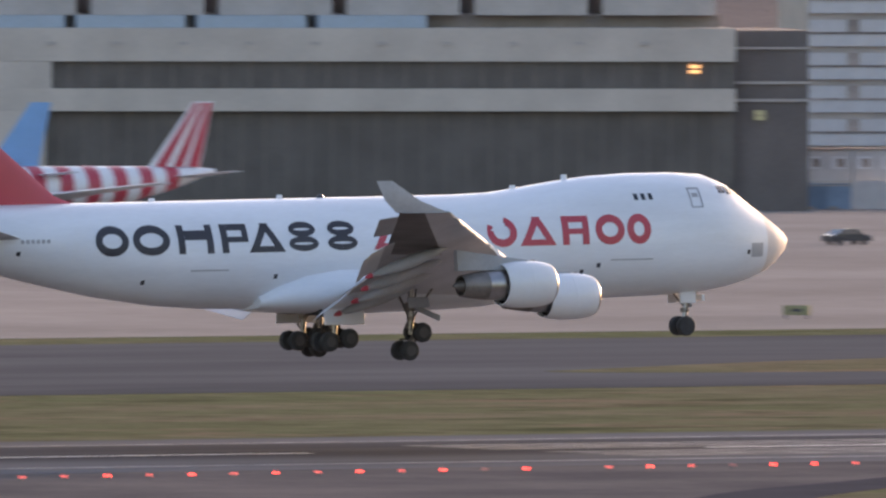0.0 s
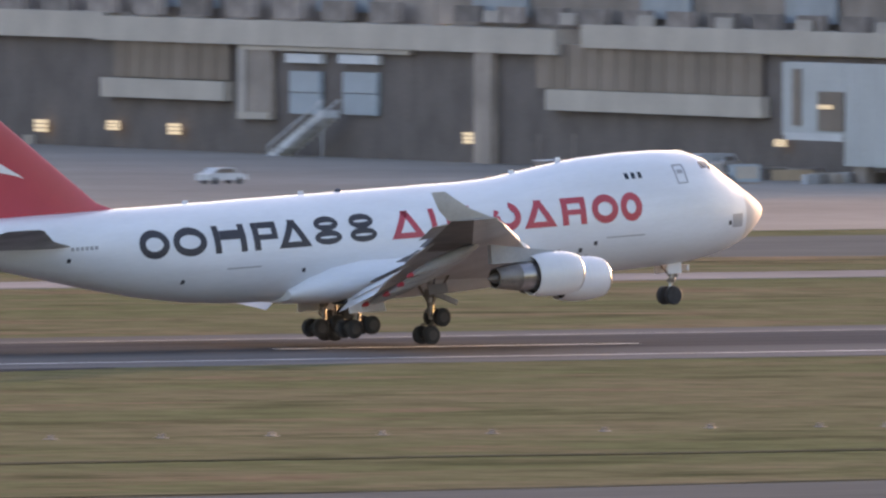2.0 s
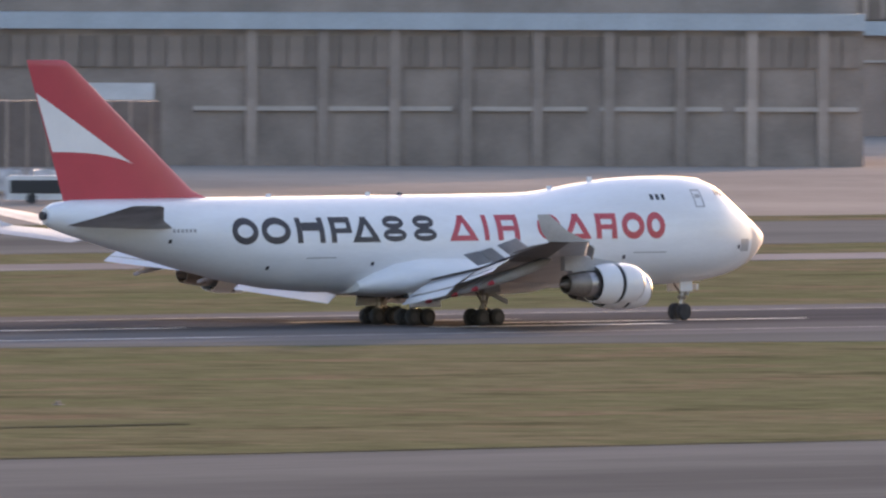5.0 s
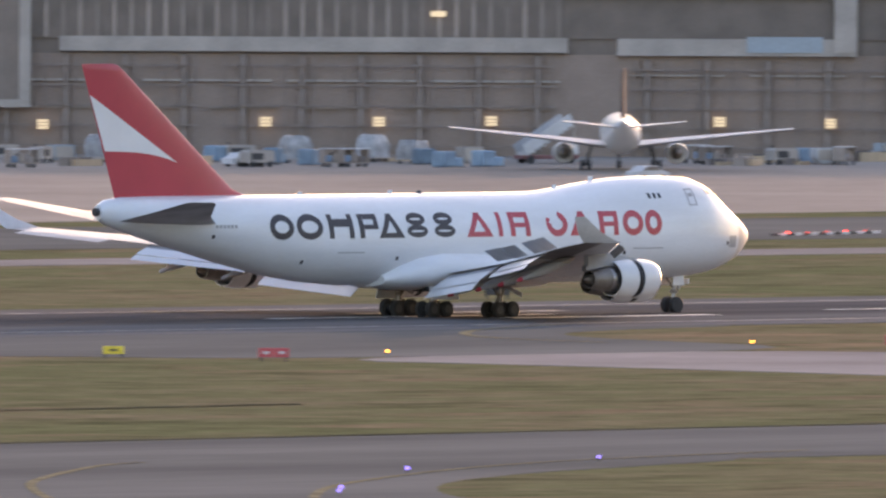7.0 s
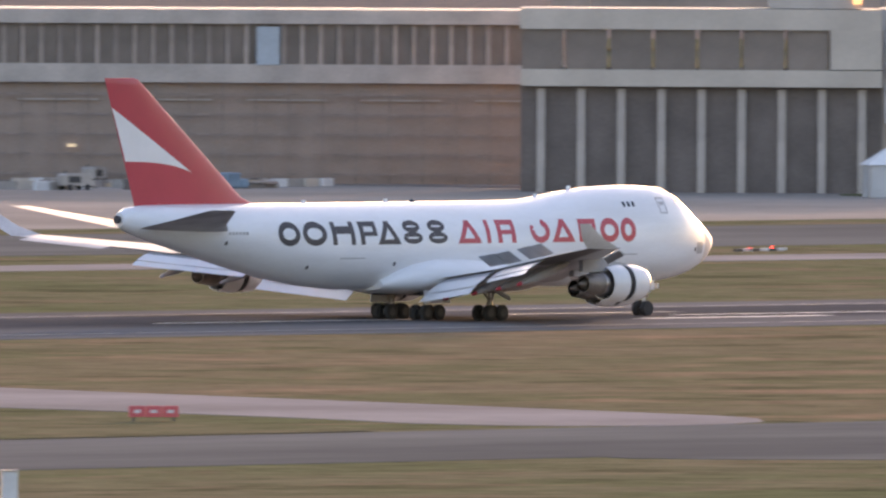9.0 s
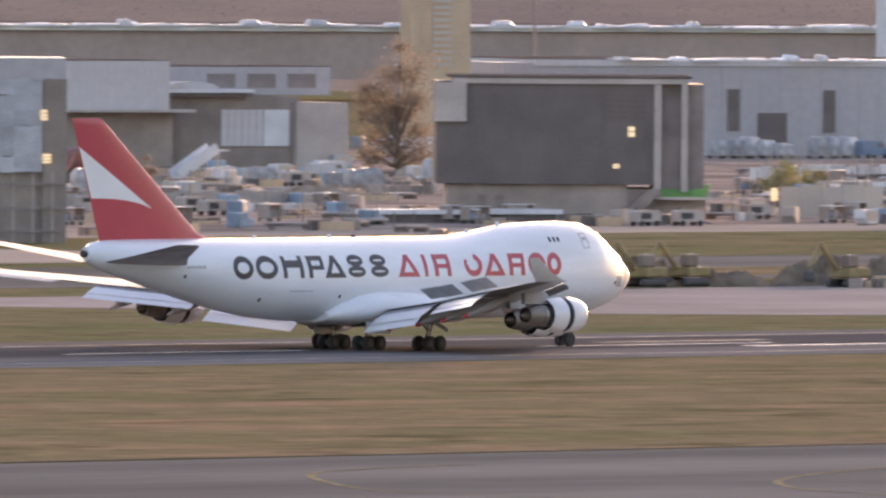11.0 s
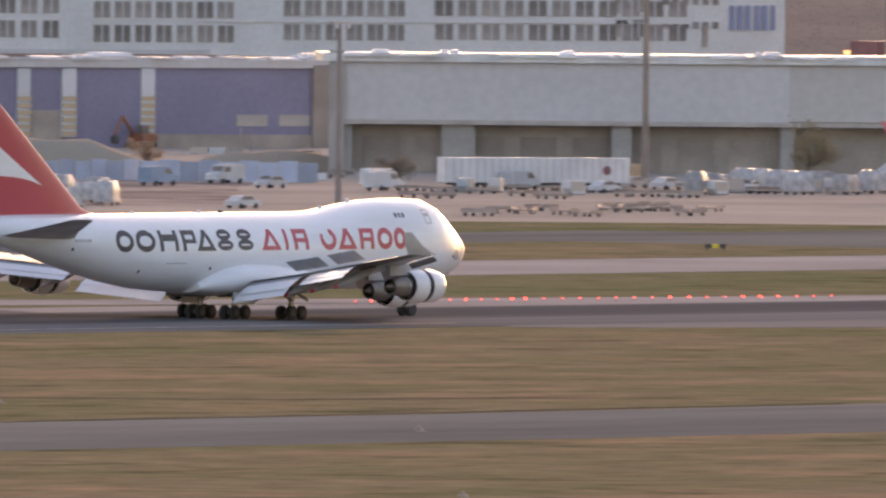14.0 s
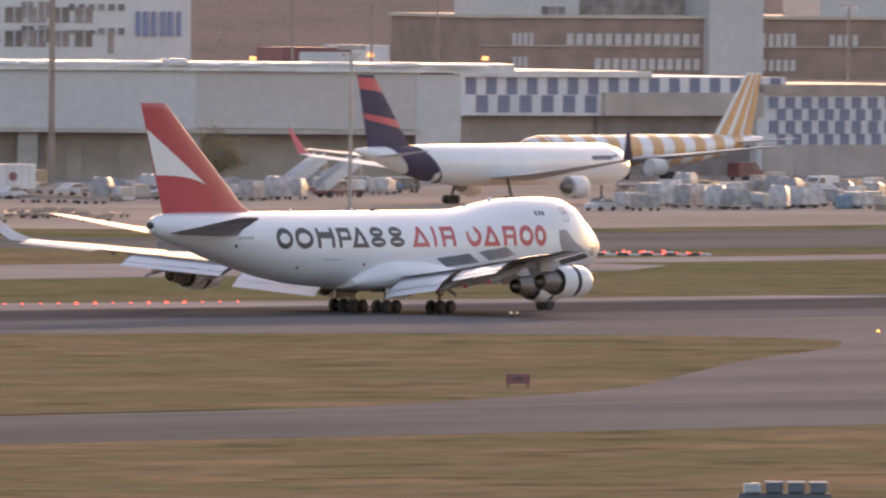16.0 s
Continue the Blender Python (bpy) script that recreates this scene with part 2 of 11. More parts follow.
CARDARK = material("dark_car_paint", (0.05, 0.05, 0.06), 0.25, vary=0.1, coat=0.5)
WRAP = material("plastic_wrapped_cargo", (0.38, 0.375, 0.385), 0.45, vary=0.3, scale=0.9, island=0.3)
SIGNRED = material("red_sign_face", (0.46, 0.085, 0.10), 0.5, glow=0.04, vary=0.1)
SIGNYELLOW = material("yellow_sign_face", (0.66, 0.55, 0.06), 0.5, glow=0.04, vary=0.1)
SIGNDARK = material("dark_sign_box", (0.07, 0.065, 0.065), 0.6, vary=0.2)
GREENBOX = material("olive_box", (0.27, 0.25, 0.13), 0.7, vary=0.2)
LITWINDOW = material("lit_room_lamp", (0.52, 0.45, 0.29), 0.5, glow=0.32, vary=0.02)
WARMLIGHT = material("warm_lamp", (1.0, 0.52, 0.20), 0.5, glow=0.5, vary=0.02)
REDLIGHT = material("red_lamp", (1.0, 0.06, 0.04), 0.5, glow=2.2, vary=0.02)
REDDIM = material("dim_red_lamp", (0.8, 0.11, 0.09), 0.5, glow=0.6, vary=0.02)
REDFAINT = material("faint_red_lamp", (0.5, 0.16, 0.14), 0.5, glow=0.1, vary=0.02)
DIMWINDOW = material("dim_lit_window", (0.42, 0.39, 0.22), 0.5, glow=0.04, vary=0.1)
CONSTRUCTION = material("churned_site_ground", (0.25, 0.205, 0.18), 0.95, gloss=0.0, vary=0.3, scale=0.06, second=(0.37, 0.31, 0.275), fine=0.25)
AMBER = material("amber_lamp", (1.0, 0.42, 0.05), 0.5, glow=1.8, vary=0.02)
BLUELIGHT = material("blue_lamp", (0.25, 0.2, 1.0), 0.5, glow=0.7, vary=0.02)
WHITELIGHT = material("white_lamp", (0.7, 0.63, 0.56), 0.5, glow=0.2, vary=0.02)
BARK = material("bark", (0.17, 0.135, 0.11), 0.9, vary=0.2, scale=2)
LEAF = material("autumn_leaves", (0.27, 0.22, 0.18), 0.9, gloss=0.0, vary=0.1, scale=0.6, second=(0.30, 0.235, 0.185), island=0.05)
GOLDLEAF = material("golden_autumn_leaves", (0.43, 0.33, 0.21), 0.9, gloss=0.0, vary=0.15, scale=0.6, second=(0.36, 0.29, 0.20), island=0.08)
GREENLEAF = material("yellow_green_leaves", (0.25, 0.24, 0.11), 0.9, gloss=0.0, vary=0.15, scale=0.6, second=(0.19, 0.21, 0.10), island=0.1)
ROOFSHEET = material("weathered_white_roof_sheet", (0.60, 0.585, 0.59), 0.5, vary=0.3, scale=0.25, stretch=(0.4, 1, 1), island=0.2)
ROOFDARK = material("dark_roof_felt", (0.13, 0.11, 0.10), 0.95, gloss=0.0, vary=0.2, scale=0.2)
FOREST = material("far_autumn_forest", (0.275, 0.215, 0.182), 0.95, gloss=0.0, vary=0.08, scale=0.03, second=(0.30, 0.228, 0.185))
EARTH = material("bare_earth", (0.43, 0.365, 0.295), 0.95, gloss=0.0, vary=0.15, scale=0.2, second=(0.36, 0.305, 0.245))
NAVY = material("navy_aircraft_paint", (0.065, 0.058, 0.075), 0.6, gloss=0.15, vary=0.1)
MAROON = material("dark_violet_aircraft_paint", (0.085, 0.068, 0.105), 0.6, gloss=0.15, vary=0.1)
TANPAINT = material("tan_aircraft_paint", (0.70, 0.37, 0.17), 0.4, vary=0.06)
SKYPAINT = material("light_blue_aircraft_paint", (0.16, 0.36, 0.62), 0.4, vary=0.06)
STRIPE_TAN, STRIPE_RED = ("stripes", TANPAINT), ("stripes", RED)
TAIL_DARK, TAIL_NAVY, TAIL_TAN, TAIL_BLUE = ("tail", MAROON), ("tail", NAVY), ("tail", TANPAINT), ("tail", SKYPAINT)
GREYTAIL = material("dark_tail_paint", (0.10, 0.075, 0.07), 0.9, vary=0.06, gloss=0.05)
TAIL_GREY = ("tail", GREYTAIL)
OLDCONC = material("grey_old_concrete", (0.305, 0.274, 0.262), 0.9, gloss=0.0, vary=0.15, scale=0.03)
WALLBROWN = material("brown_glazed_front", (0.335, 0.252, 0.212), 0.6, vary=0.07, scale=0.3, fine=0.12, gloss=0.3)
SCAFFOLD = material("dull_scaffold_steel", (0.30, 0.24, 0.21), 0.7, vary=0.2, scale=0.5, gloss=0.2)
WORNPAINT = material("worn_road_paint", (0.30, 0.295, 0.285), 0.85, gloss=0.05, vary=0.3, scale=0.4)
FAINTPAINT = material("nearly_worn_off_paint", (0.225, 0.218, 0.21), 0.85, gloss=0.05, vary=0.35, scale=0.3)
DULLPAINT = material("dull_road_paint", (0.46, 0.45, 0.44), 0.85, gloss=0.05, vary=0.3, scale=0.15)
SIGNBLUE = material("blue_grey_sign_bars", (0.25, 0.27, 0.42), 0.6, vary=0.05)
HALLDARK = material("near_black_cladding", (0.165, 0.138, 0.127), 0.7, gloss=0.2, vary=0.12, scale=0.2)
for leafy, through_light in ((LEAF, (0.27, 0.22, 0.18, 1)), (GREENLEAF, (0.25, 0.24, 0.11, 1)), (GOLDLEAF, (0.43, 0.33, 0.21, 1))):
    nt = leafy.node_tree
    tr, mx = nt.nodes.new("ShaderNodeBsdfTranslucent"), nt.nodes.new("ShaderNodeMixShader")
    tr.inputs[0].default_value = through_light
    mx.inputs[0].default_value = 0.5
    nt.links.new(nt.nodes["Principled BSDF"].outputs[0], mx.inputs[1])
    nt.links.new(tr.outputs[0], mx.inputs[2])
    nt.links.new(mx.outputs[0], nt.nodes["Material Output"].inputs[0])
SOIL = material("dug_brown_soil", (0.19, 0.145, 0.11), 0.95, gloss=0.0, vary=0.3, scale=0.5, second=(0.25, 0.19, 0.14), fine=0.2)
FADEDRED = material("faded_red_paint", (0.33, 0.19, 0.165), 0.7, vary=0.1, scale=0.5)


def mesh_object(name, bm, mat, parent=None, label="", smooth=False):
    me = bpy.data.meshes.new(name)
    bm.normal_update()
    bm.to_mesh(me)
    bm.free()
    for m in (mat if isinstance(mat, (list, tuple)) else [mat]):
        me.materials.append(m)
    if smooth:
        for p in me.polygons:
            p.use_smooth = True
        me.set_sharp_from_angle(angle=radians(38))
    ob = new(name, me)
    if parent:
        ob.parent = parent
    if label:
        tagged(ob, label)
    return ob


def part(name, bm, mat, parent, label="", smooth=False):
    return mesh_object(name, bm, mat, parent, label, smooth)


def thing(name, label, category, at=None, group="", kind=""):
    ob = new(name)
    ob.empty_display_size = 0.5
    if at is not None:
        ob.matrix_basis = at
    return tagged(ob, label, category, group, kind)


def box(bm, x0, x1, y0, y1, z0, z1, bevel=0.0):
    vs = [bm.verts.new((x, y, z)) for z in (z0, z1) for y in (y0, y1) for x in (x0, x1)]
    fs = []
    for q in ((0, 2, 3, 1), (4, 5, 7, 6), (0, 1, 5, 4), (1, 3, 7, 5), (3, 2, 6, 7), (2, 0, 4, 6)):
        fs.append(bm.faces.new([vs[i] for i in q]))
    if bevel:
        edges = list({e for f in fs for e in f.edges})
        bmesh.ops.bevel(bm, geom=edges, offset=bevel, segments=1, affect='EDGES')
    return bm


def boxes(*specs, bevel=0.0):
    bm = bmesh.new()
    for s in specs:
        box(bm, *s, bevel=bevel)
    return bm


def prism(points, z0, z1):
    """A flat slab with the outline given in plan."""
    bm = bmesh.new()
    lo = [bm.verts.new((x, y, z0)) for x, y in points]
    hi = [bm.verts.new((x, y, z1)) for x, y in points]
    n = len(points)
    bm.faces.new(hi)
    bm.faces.new(lo[::-1])
    for i in range(n):
        bm.faces.new((lo[i], lo[(i + 1) % n], hi[(i + 1) % n], hi[i]))
    bmesh.ops.recalc_face_normals(bm, faces=bm.faces)
    return bm


def profile_body(pts, w, taper=0.12):
    bm = bmesh.new()
    zmax = max(p[1] for p in pts)
    sides = []
    for s in (-1, 1):
        sides.append([bm.verts.new((x, s * (w / 2) * (1 - taper * max(0, z - 0.9) / zmax), z)) for x, z in pts])
    n = len(pts)
    bm.faces.new(sides[0])
    bm.faces.new(sides[1][::-1])
    for i in range(n):
        bm.faces.new((sides[0][i], sides[1][i], sides[1][(i + 1) % n], sides[0][(i + 1) % n]))
    bmesh.ops.recalc_face_normals(bm, faces=bm.faces)
    return bm


def loft(rings, cap=True, closed=True):
    """Skin over rings of equal length."""
    bm = bmesh.new()
    vs = [[bm.verts.new(p) for p in r] for r in rings]
    n = len(rings[0])
    for a, b in zip(vs, vs[1:]):
        for i in range(n if closed else n - 1):
            j = (i + 1) % n
            bm.faces.new((a[i], a[j], b[j], b[i]))
    if cap:
        bm.faces.new(vs[0][::-1])
        bm.faces.new(vs[-1])
    bmesh.ops.recalc_face_normals(bm, faces=bm.faces)
    return bm


def lathe(profile, n=28, axis='x', at=(0, 0, 0)):
    """A turned shape: profile of (along, radius), around an axis."""
    rings = []
    for a, r in profile:
        ring = []
        for i in range(n):
            c, s = math.cos(2 * math.pi * i / n) * r, math.sin(2 * math.pi * i / n) * r
            p = {'x': (a, c, s), 'y': (c, a, s), 'z': (c, s, a)}[axis]
            ring.append((p[0] + at[0], p[1] + at[1], p[2] + at[2]))
        rings.append(ring)
    return loft(rings)


def rod(p, q, r, n=8, r2=None):
    p, q = Vector(p), Vector(q)
    d = (q - p).normalized()
    u = d.orthogonal().normalized()
    w = d.cross(u)
    rings = []
    for c, rr in ((p, r), (q, r if r2 is None else r2)):
        rings.append([tuple(c + u * math.cos(2 * math.pi * i / n) * rr + w * math.sin(2 * math.pi * i / n) * rr) for i in range(n)])
    return loft(rings)


def join(*bms):
    out = bmesh.new()
    for b in bms:
        me = bpy.data.meshes.new("t")
        b.to_mesh(me)
        b.free()
        out.from_mesh(me)
        bpy.data.meshes.remove(me)
    return out


def moved(bm, m):
    bmesh.ops.transform(bm, matrix=m, verts=bm.verts)
    return bm


# ---- ground ----
def rounded(points):
    """The outline with its corners cut twice, into curves."""
    for cut in (12.0, 4.0):
        out = []
        for i, p in enumerate(points):
            for q in (points[i - 1], points[(i + 1) % len(points)]):
                d = math.hypot(q[0] - p[0], q[1] - p[1])
                f = min(0.28, cut / d)
                out.append((p[0] + (q[0] - p[0]) * f, p[1] + (q[1] - p[1]) * f))
        points = out
    return points


def slab(name, points, top, mat, label):
    if len(points) > 6:
        points = rounded(points)
    ob = mesh_object(name, prism(points, 0.0, top), mat)
    return tagged(ob, label, name.replace("_", " "), kind="structure")


g = bmesh.new()
vs = [g.verts.new(p) for p in ((-6000, -3000, 0), (9000, -3000, 0), (9000, 9000, 0), (-6000, 9000, 0))]
g.faces.new(vs)
tagged(mesh_object("ground", g, GRASS), "dry green and brown airfield grass in wide mown strips", "grass", kind="structure")
RX0, RX1 = 300, 3200
for x0, y0, x1, y1 in ((1330, 1204, 3300, 1411), (1310, 900, 3300, 1152)):
    slab("grass", [(x0, y0), (x1, y0), (x1, y1), (x0, y1)], 0.012, DRYGRASS, "dry brown grass in wide strips beside the taxiway")
slab("runway", [(RX0, 1412), (RX1, 1412), (RX1, 1479), (RX0, 1479)], 0.04, RUNWAY, "dark grooved asphalt runway with white edge lines")
slab("taxiway", [(RX0, 1149), (RX1, 1153), (RX1, 1206), (1450, 1204), (1200, 1201), (1100, 1198), (1000, 1195), (930, 1190), (860, 1184), (RX0, 1166)], 0.03, ASPHALT, "grey asphalt taxiway between mown grass strips")
slab("taxiway", [(RX0, 1652), (1150, 1652), (1150, 1725), (RX0, 1725)], 0.03, FARASPHALT, "dark asphalt taxiway beside the apron")
slab("taxiway", [(1150, 1652), (RX1, 1652), (RX1, 1725), (1150, 1725)], 0.03, ASPHALT, "grey asphalt taxiway beside the apron")
slab("apron", [(RX0, 1745), (RX1, 1745), (RX1, 2330), (RX0, 2330)], 0.025, CONCRETE, "pale concrete aircraft stands beside the taxiway")
slab("site_ground", [(2040, 1862), (2420, 1880), (2520, 1960), (2700, 2080), (2700, 2330), (2040, 2330)], 0.03, CONSTRUCTION, "churned brown and grey ground of a building site")
slab("taxiway", [(1090, 1602), (RX1, 1602), (RX1, 1620), (1090, 1620)], 0.035, OLDCONC, "narrow pale concrete service strip in the grass")
slab("taxiway", [(RX0, 1588), (1085, 1588), (1115, 1620), (1160, 1652), (RX0, 1652)], 0.032, FARASPHALT, "wide asphalt taxiway junction with red stop lights")
slab("grass", [(1019, 1629), (1035, 1638), (1053, 1650), (1070, 1656), (1090, 1666), (1130, 1672), (1190, 1673), (1250, 1661), (1300, 1651), (1160, 1650), (1140, 1634), (1118, 1623), (1080, 1621), (1045, 1619)], 0.045, DRYGRASS, "dry grass island in the taxiway junction")
slab("taxiway", [(RX0, 1180), (RX0, 1412), (990, 1412), (950, 1402), (919, 1399), (901, 1389), (881, 1370), (868, 1360), (850, 1339), (836, 1320), (800, 1250), (770, 1180)], 0.034, WORNASPHALT, "worn brown asphalt runway exit crossed by stop lights")
slab("taxiway_shoulder", [(770, 1180), (800, 1250), (836, 1320), (850, 1339), (868, 1360), (881, 1370), (901, 1389), (919, 1399), (950, 1402), (990, 1412), (1010, 1412), (950, 1398), (919, 1390.5), (906, 1382), (888, 1367.5), (868, 1350), (851, 1328), (836, 1306), (812, 1250), (786, 1180)], 0.038, NEWASPHALT, "dark fresh asphalt shoulder curving round the grass")
slab("taxiway", [(1300, 1203), (1312, 1240), (1314, 1330), (1310, 1352), (1368, 1352), (1354, 1303), (1344, 1250), (1334, 1203)], 0.034, OLDCONC, "pale concrete taxiway leaving the runway squarely")
slab("taxiway", [(1310, 1352), (1302, 1370), (1270, 1390), (1180, 1412), (1424, 1412), (1394, 1405), (1380, 1395), (1374, 1380), (1368, 1352)], 0.034, ASPHALT, "flared asphalt mouth of the runway exit")
slab("taxiway", [(980, 1060), (1070, 1060), (1075, 1090), (1085, 1107), (1110, 1130), (1165, 1153), (940, 1153), (970, 1120)], 0.034, ASPHALT, "asphalt taxiway junction with yellow guide lines")
slab("taxiway", [(1285, 1060), (1335, 1060), (1340, 1100), (1366, 1129), (1430, 1153), (1240, 1153), (1280, 1120)], 0.034, ASPHALT, "asphalt taxiway junction with yellow guide lines")
slab("taxiway", [(1560, 1203), (1640, 1207), (1715, 1235), (1816, 1296), (1880, 1330), (1910, 1353), (1900, 1380), (1840, 1412), (2300, 1412), (2150, 1380), (1950, 1290), (1850, 1203)], 0.034, PALEASPHALT, "pale asphalt rapid exit taxiway slanting from the runway")
slab("taxiway", [(1790, 1606), (1800, 1575), (1815, 1545), (1835, 1520), (1890, 1493), (1960, 1479), (2080, 1479), (1990, 1488), (1925, 1504), (1880, 1526), (1876, 1540), (1890, 1552), (1928, 1565), (1970, 1577), (2031, 1587), (2120, 1598), (2120, 1606)], 0.038, OLDCONC, "pale concrete runway exit beyond the runway")
slab("taxiway", [(1862, 1470), (2090, 1470), (2080, 1480), (1872, 1485)], 0.046, OLDCONC, "pale concrete shoulder at the runway exit")
slab("taxiway", [(1975, 1573), (2185, 1573), (2215, 1590), (2215, 1624), (1960, 1624), (1960, 1590)], 0.0415, OLDCONC, "pale concrete road between strips of grass")
slab("grass", [(1990, 1626), (2200, 1626), (2235, 1645), (2235, 1694), (1990, 1694)], 0.042, DRYGRASS, "dry brown grass strip between the taxiways")
slab("taxiway", [(2000, 1694), (2235, 1694), (2300, 1715), (2300, 1737), (2000, 1737)], 0.0415, ASPHALT, "grey asphalt taxiway beside the apron")
slab("grass", [(2035, 1738), (2370, 1738), (2335, 1785), (2308, 1810), (2260, 1828), (2200, 1840), (2035, 1850)], 0.042, GRASS, "green-brown grass strip between apron and taxiway")


def turf_edge(points, width, label, name="turf_edge"):
    """A narrow flat strip with frayed sides along a line in plan, coloured dark for a drain or for a turf lip's shade.
    """
    rnd = random.Random(len(points) * 7 + int(points[0][0]))
    top, low = [], []
    for (x0, y0), (x1, y1) in zip(points, points[1:]):
        n = max(2, int((x1 - x0) / 9))
        for k in range(n):
            f = k / n
            x, y = x0 + (x1 - x0) * f, y0 + (y1 - y0) * f
            top.append((x, y + width * rnd.uniform(0.25, 0.8)))
            low.append((x, y - width * rnd.uniform(0.25, 0.6)))
    bm = bmesh.new()
    a = [bm.verts.new((x, y, 0.05)) for x, y in top]
    c = [bm.verts.new((x, y, 0.045)) for x, y in low]
    for i in range(len(a) - 1):
        bm.faces.new((c[i], c[i + 1], a[i + 1], a[i]))
    tagged(mesh_object(name, bm, TURFSHADE), label, "turf edge", kind="structure")


# along the taxiway the dark strip stands in for the grass lip's shadow
turf_edge([(780, 1188), (860, 1185), (930, 1191), (1000, 1196), (1100, 1199), (1200, 1202), (1296, 1203.4)], 1.5, "frayed turf edge along the taxiway, its lip shade painted dark")
turf_edge([(1345, 1204.2), (1450, 1205), (1560, 1206), (1640, 1209)], 1.5, "frayed turf edge along the taxiway, its lip shade painted dark")
turf_edge([(866, 1239), (895, 1237.5), (935, 1235.5), (966, 1238.5), (990, 1241), (1016, 1246), (1045, 1249), (1090, 1250)], 2.6, "shallow dark drain in the grass", "grass_drain")
turf_edge([(1160, 1262), (1200, 1258.5), (1235, 1260)], 1.6, "shallow dark drain in the grass", "grass_drain")
turf_edge([(1555, 1262), (1587, 1259), (1600, 1240), (1640, 1229)], 1.6, "shallow dark drain in the grass", "grass_drain")
turf_edge([(1060, 1318.5), (1090, 1315)], 1.6, "shallow dark drain in the grass", "grass_drain")
turf_edge([(900, 1388.5), (912, 1393), (924, 1397)], 3.0, "dark strip of turf beside the runway shoulder")
turf_edge([(880, 1345.5), (886, 1346.5), (893, 1345)], 2.6, "shallow dark drain in the grass", "grass_drain")
slab("grass_drain", [(1030, 1339), (1032.5, 1339), (1030.5, 1320), (1024.5, 1297), (1022, 1297), (1027.5, 1320)], 0.03, TURFSHADE, "shallow dark drain in the grass")
turf_edge([(906, 1335), (913, 1337), (921, 1336)], 4.0, "dark patch in the grass", "grass_drain")


# runway markings: edge lines, shoulders, dashed centre line
def stripe(name, x0, x1, y0, y1, mat, label, top=0.05):
    return tagged(mesh_object(name, boxes((x0, x1, y0, y1, 0.04, top)), mat), label, "runway marking", kind="structure")


stripe("runway_edge_line", 985, 1235, 1421.4, 1422.8, DULLPAINT, "worn white runway edge line")
stripe("runway_edge_line", RX0, 985, 1421.6, 1422.8, WORNPAINT, "worn white runway edge line")
stripe("runway_edge_line", 1235, 1860, 1421.6, 1422.6, WORNPAINT, "worn white runway edge line")
stripe("runway_edge_line", RX0, 1850, 1467.6, 1468.8, WORNPAINT, "worn white runway edge line")
for i in range(20):
    x0 = 620 + i * 60.0
    stripe("centre_line_dash", x0, x0 + 30, 1444.9, 1445.8, PAINT, "worn white dash of the runway centre line")
for i in range(-2, 6):
    x0 = 969.5 + i * 150.2
    for y0 in (1436.2, 1452.6) if i else (1432.4, 1436.2, 1452.6, 1456.4):
        near = y0 < 1440
        stripe("touchdown_bar", x0 - 2.5, x0 + 19.5, y0 + 0.4, y0 + (2.2 if near else 2.6), PAINT if near else FAINTPAINT, "worn white touchdown zone bar")
for y0 in (1430.0, 1447.0):
    for i in range(4):
        stripe("aiming_bar", 905, 945, y0 + i * 3.2, y0 + i * 3.2 + 1.6, FAINTPAINT, "worn white landing zone bar")

# ---- freight aircraft that lands ----
aircraft = thing("freight_aircraft", "white four-engined freight jet with red tail rolling on the runway", "aircraft")


def S(s):
    return 34.0 - s


# station, bottom, top, half width, height of the widest point
BODY = [(-0.1, 5.7, 6.2, 0.25, 5.95), (0.2, 5.15, 6.5, 0.62, 5.9), (0.8, 4.6, 6.98, 1.02, 5.85), (1.7, 4.0, 7.6, 1.52, 5.85), (3.0, 3.5, 8.45, 2.02, 5.8),
        (3.9, 3.25, 9.1, 2.32, 5.8), (4.8, 3.05, 9.72, 2.58, 5.8), (6.5, 2.8, 10.35, 2.95, 5.8), (9.0, 2.65, 10.5, 3.2, 5.75), (12.0, 2.58, 10.5, 3.25, 5.7), (15.0, 2.52, 10.38, 3.25, 5.7),
        (18.0, 2.5, 10.05, 3.25, 5.7), (20.5, 2.48, 9.7, 3.25, 5.7), (22.5, 2.46, 9.47, 3.25, 5.7), (25.0, 2.45, 9.4, 3.25, 5.7), (40.0, 2.42, 9.4, 3.25, 5.75),
        (44.0, 2.5, 9.4, 3.25, 5.85), (48.0, 2.8, 9.4, 3.2, 6.0), (52.0, 3.4, 9.4, 3.05, 6.3), (56.0, 4.25, 9.42, 2.75, 6.7), (60.0, 5.2, 9.42, 2.3, 7.2),
        (64.0, 6.2, 9.4, 1.7, 7.75), (66.5, 6.85, 9.35, 1.2, 8.1), (68.0, 7.3, 9.15, 0.8, 8.25), (68.7, 7.65, 8.8, 0.45, 8.25)]


def body_at(s):
    for a, b in zip(BODY, BODY[1:]):
        if a[0] <= s <= b[0]:
            f = (s - a[0]) / (b[0] - a[0])
            return [p + (q - p) * f for p, q in zip(a, b)]
    return BODY[-1]


def half_width(s, z):
    """The fuselage's half width at a station and height."""
    _, bot, top, w, mid = body_at(s)
    h = (top - mid) if z > mid else (mid - bot)
    d = min(1, abs(z - mid) / h)
    e = 2.35 if (z > mid and 5 < s < 23) else 2.0
    return w * (1 - d ** e) ** (1 / 2.0)


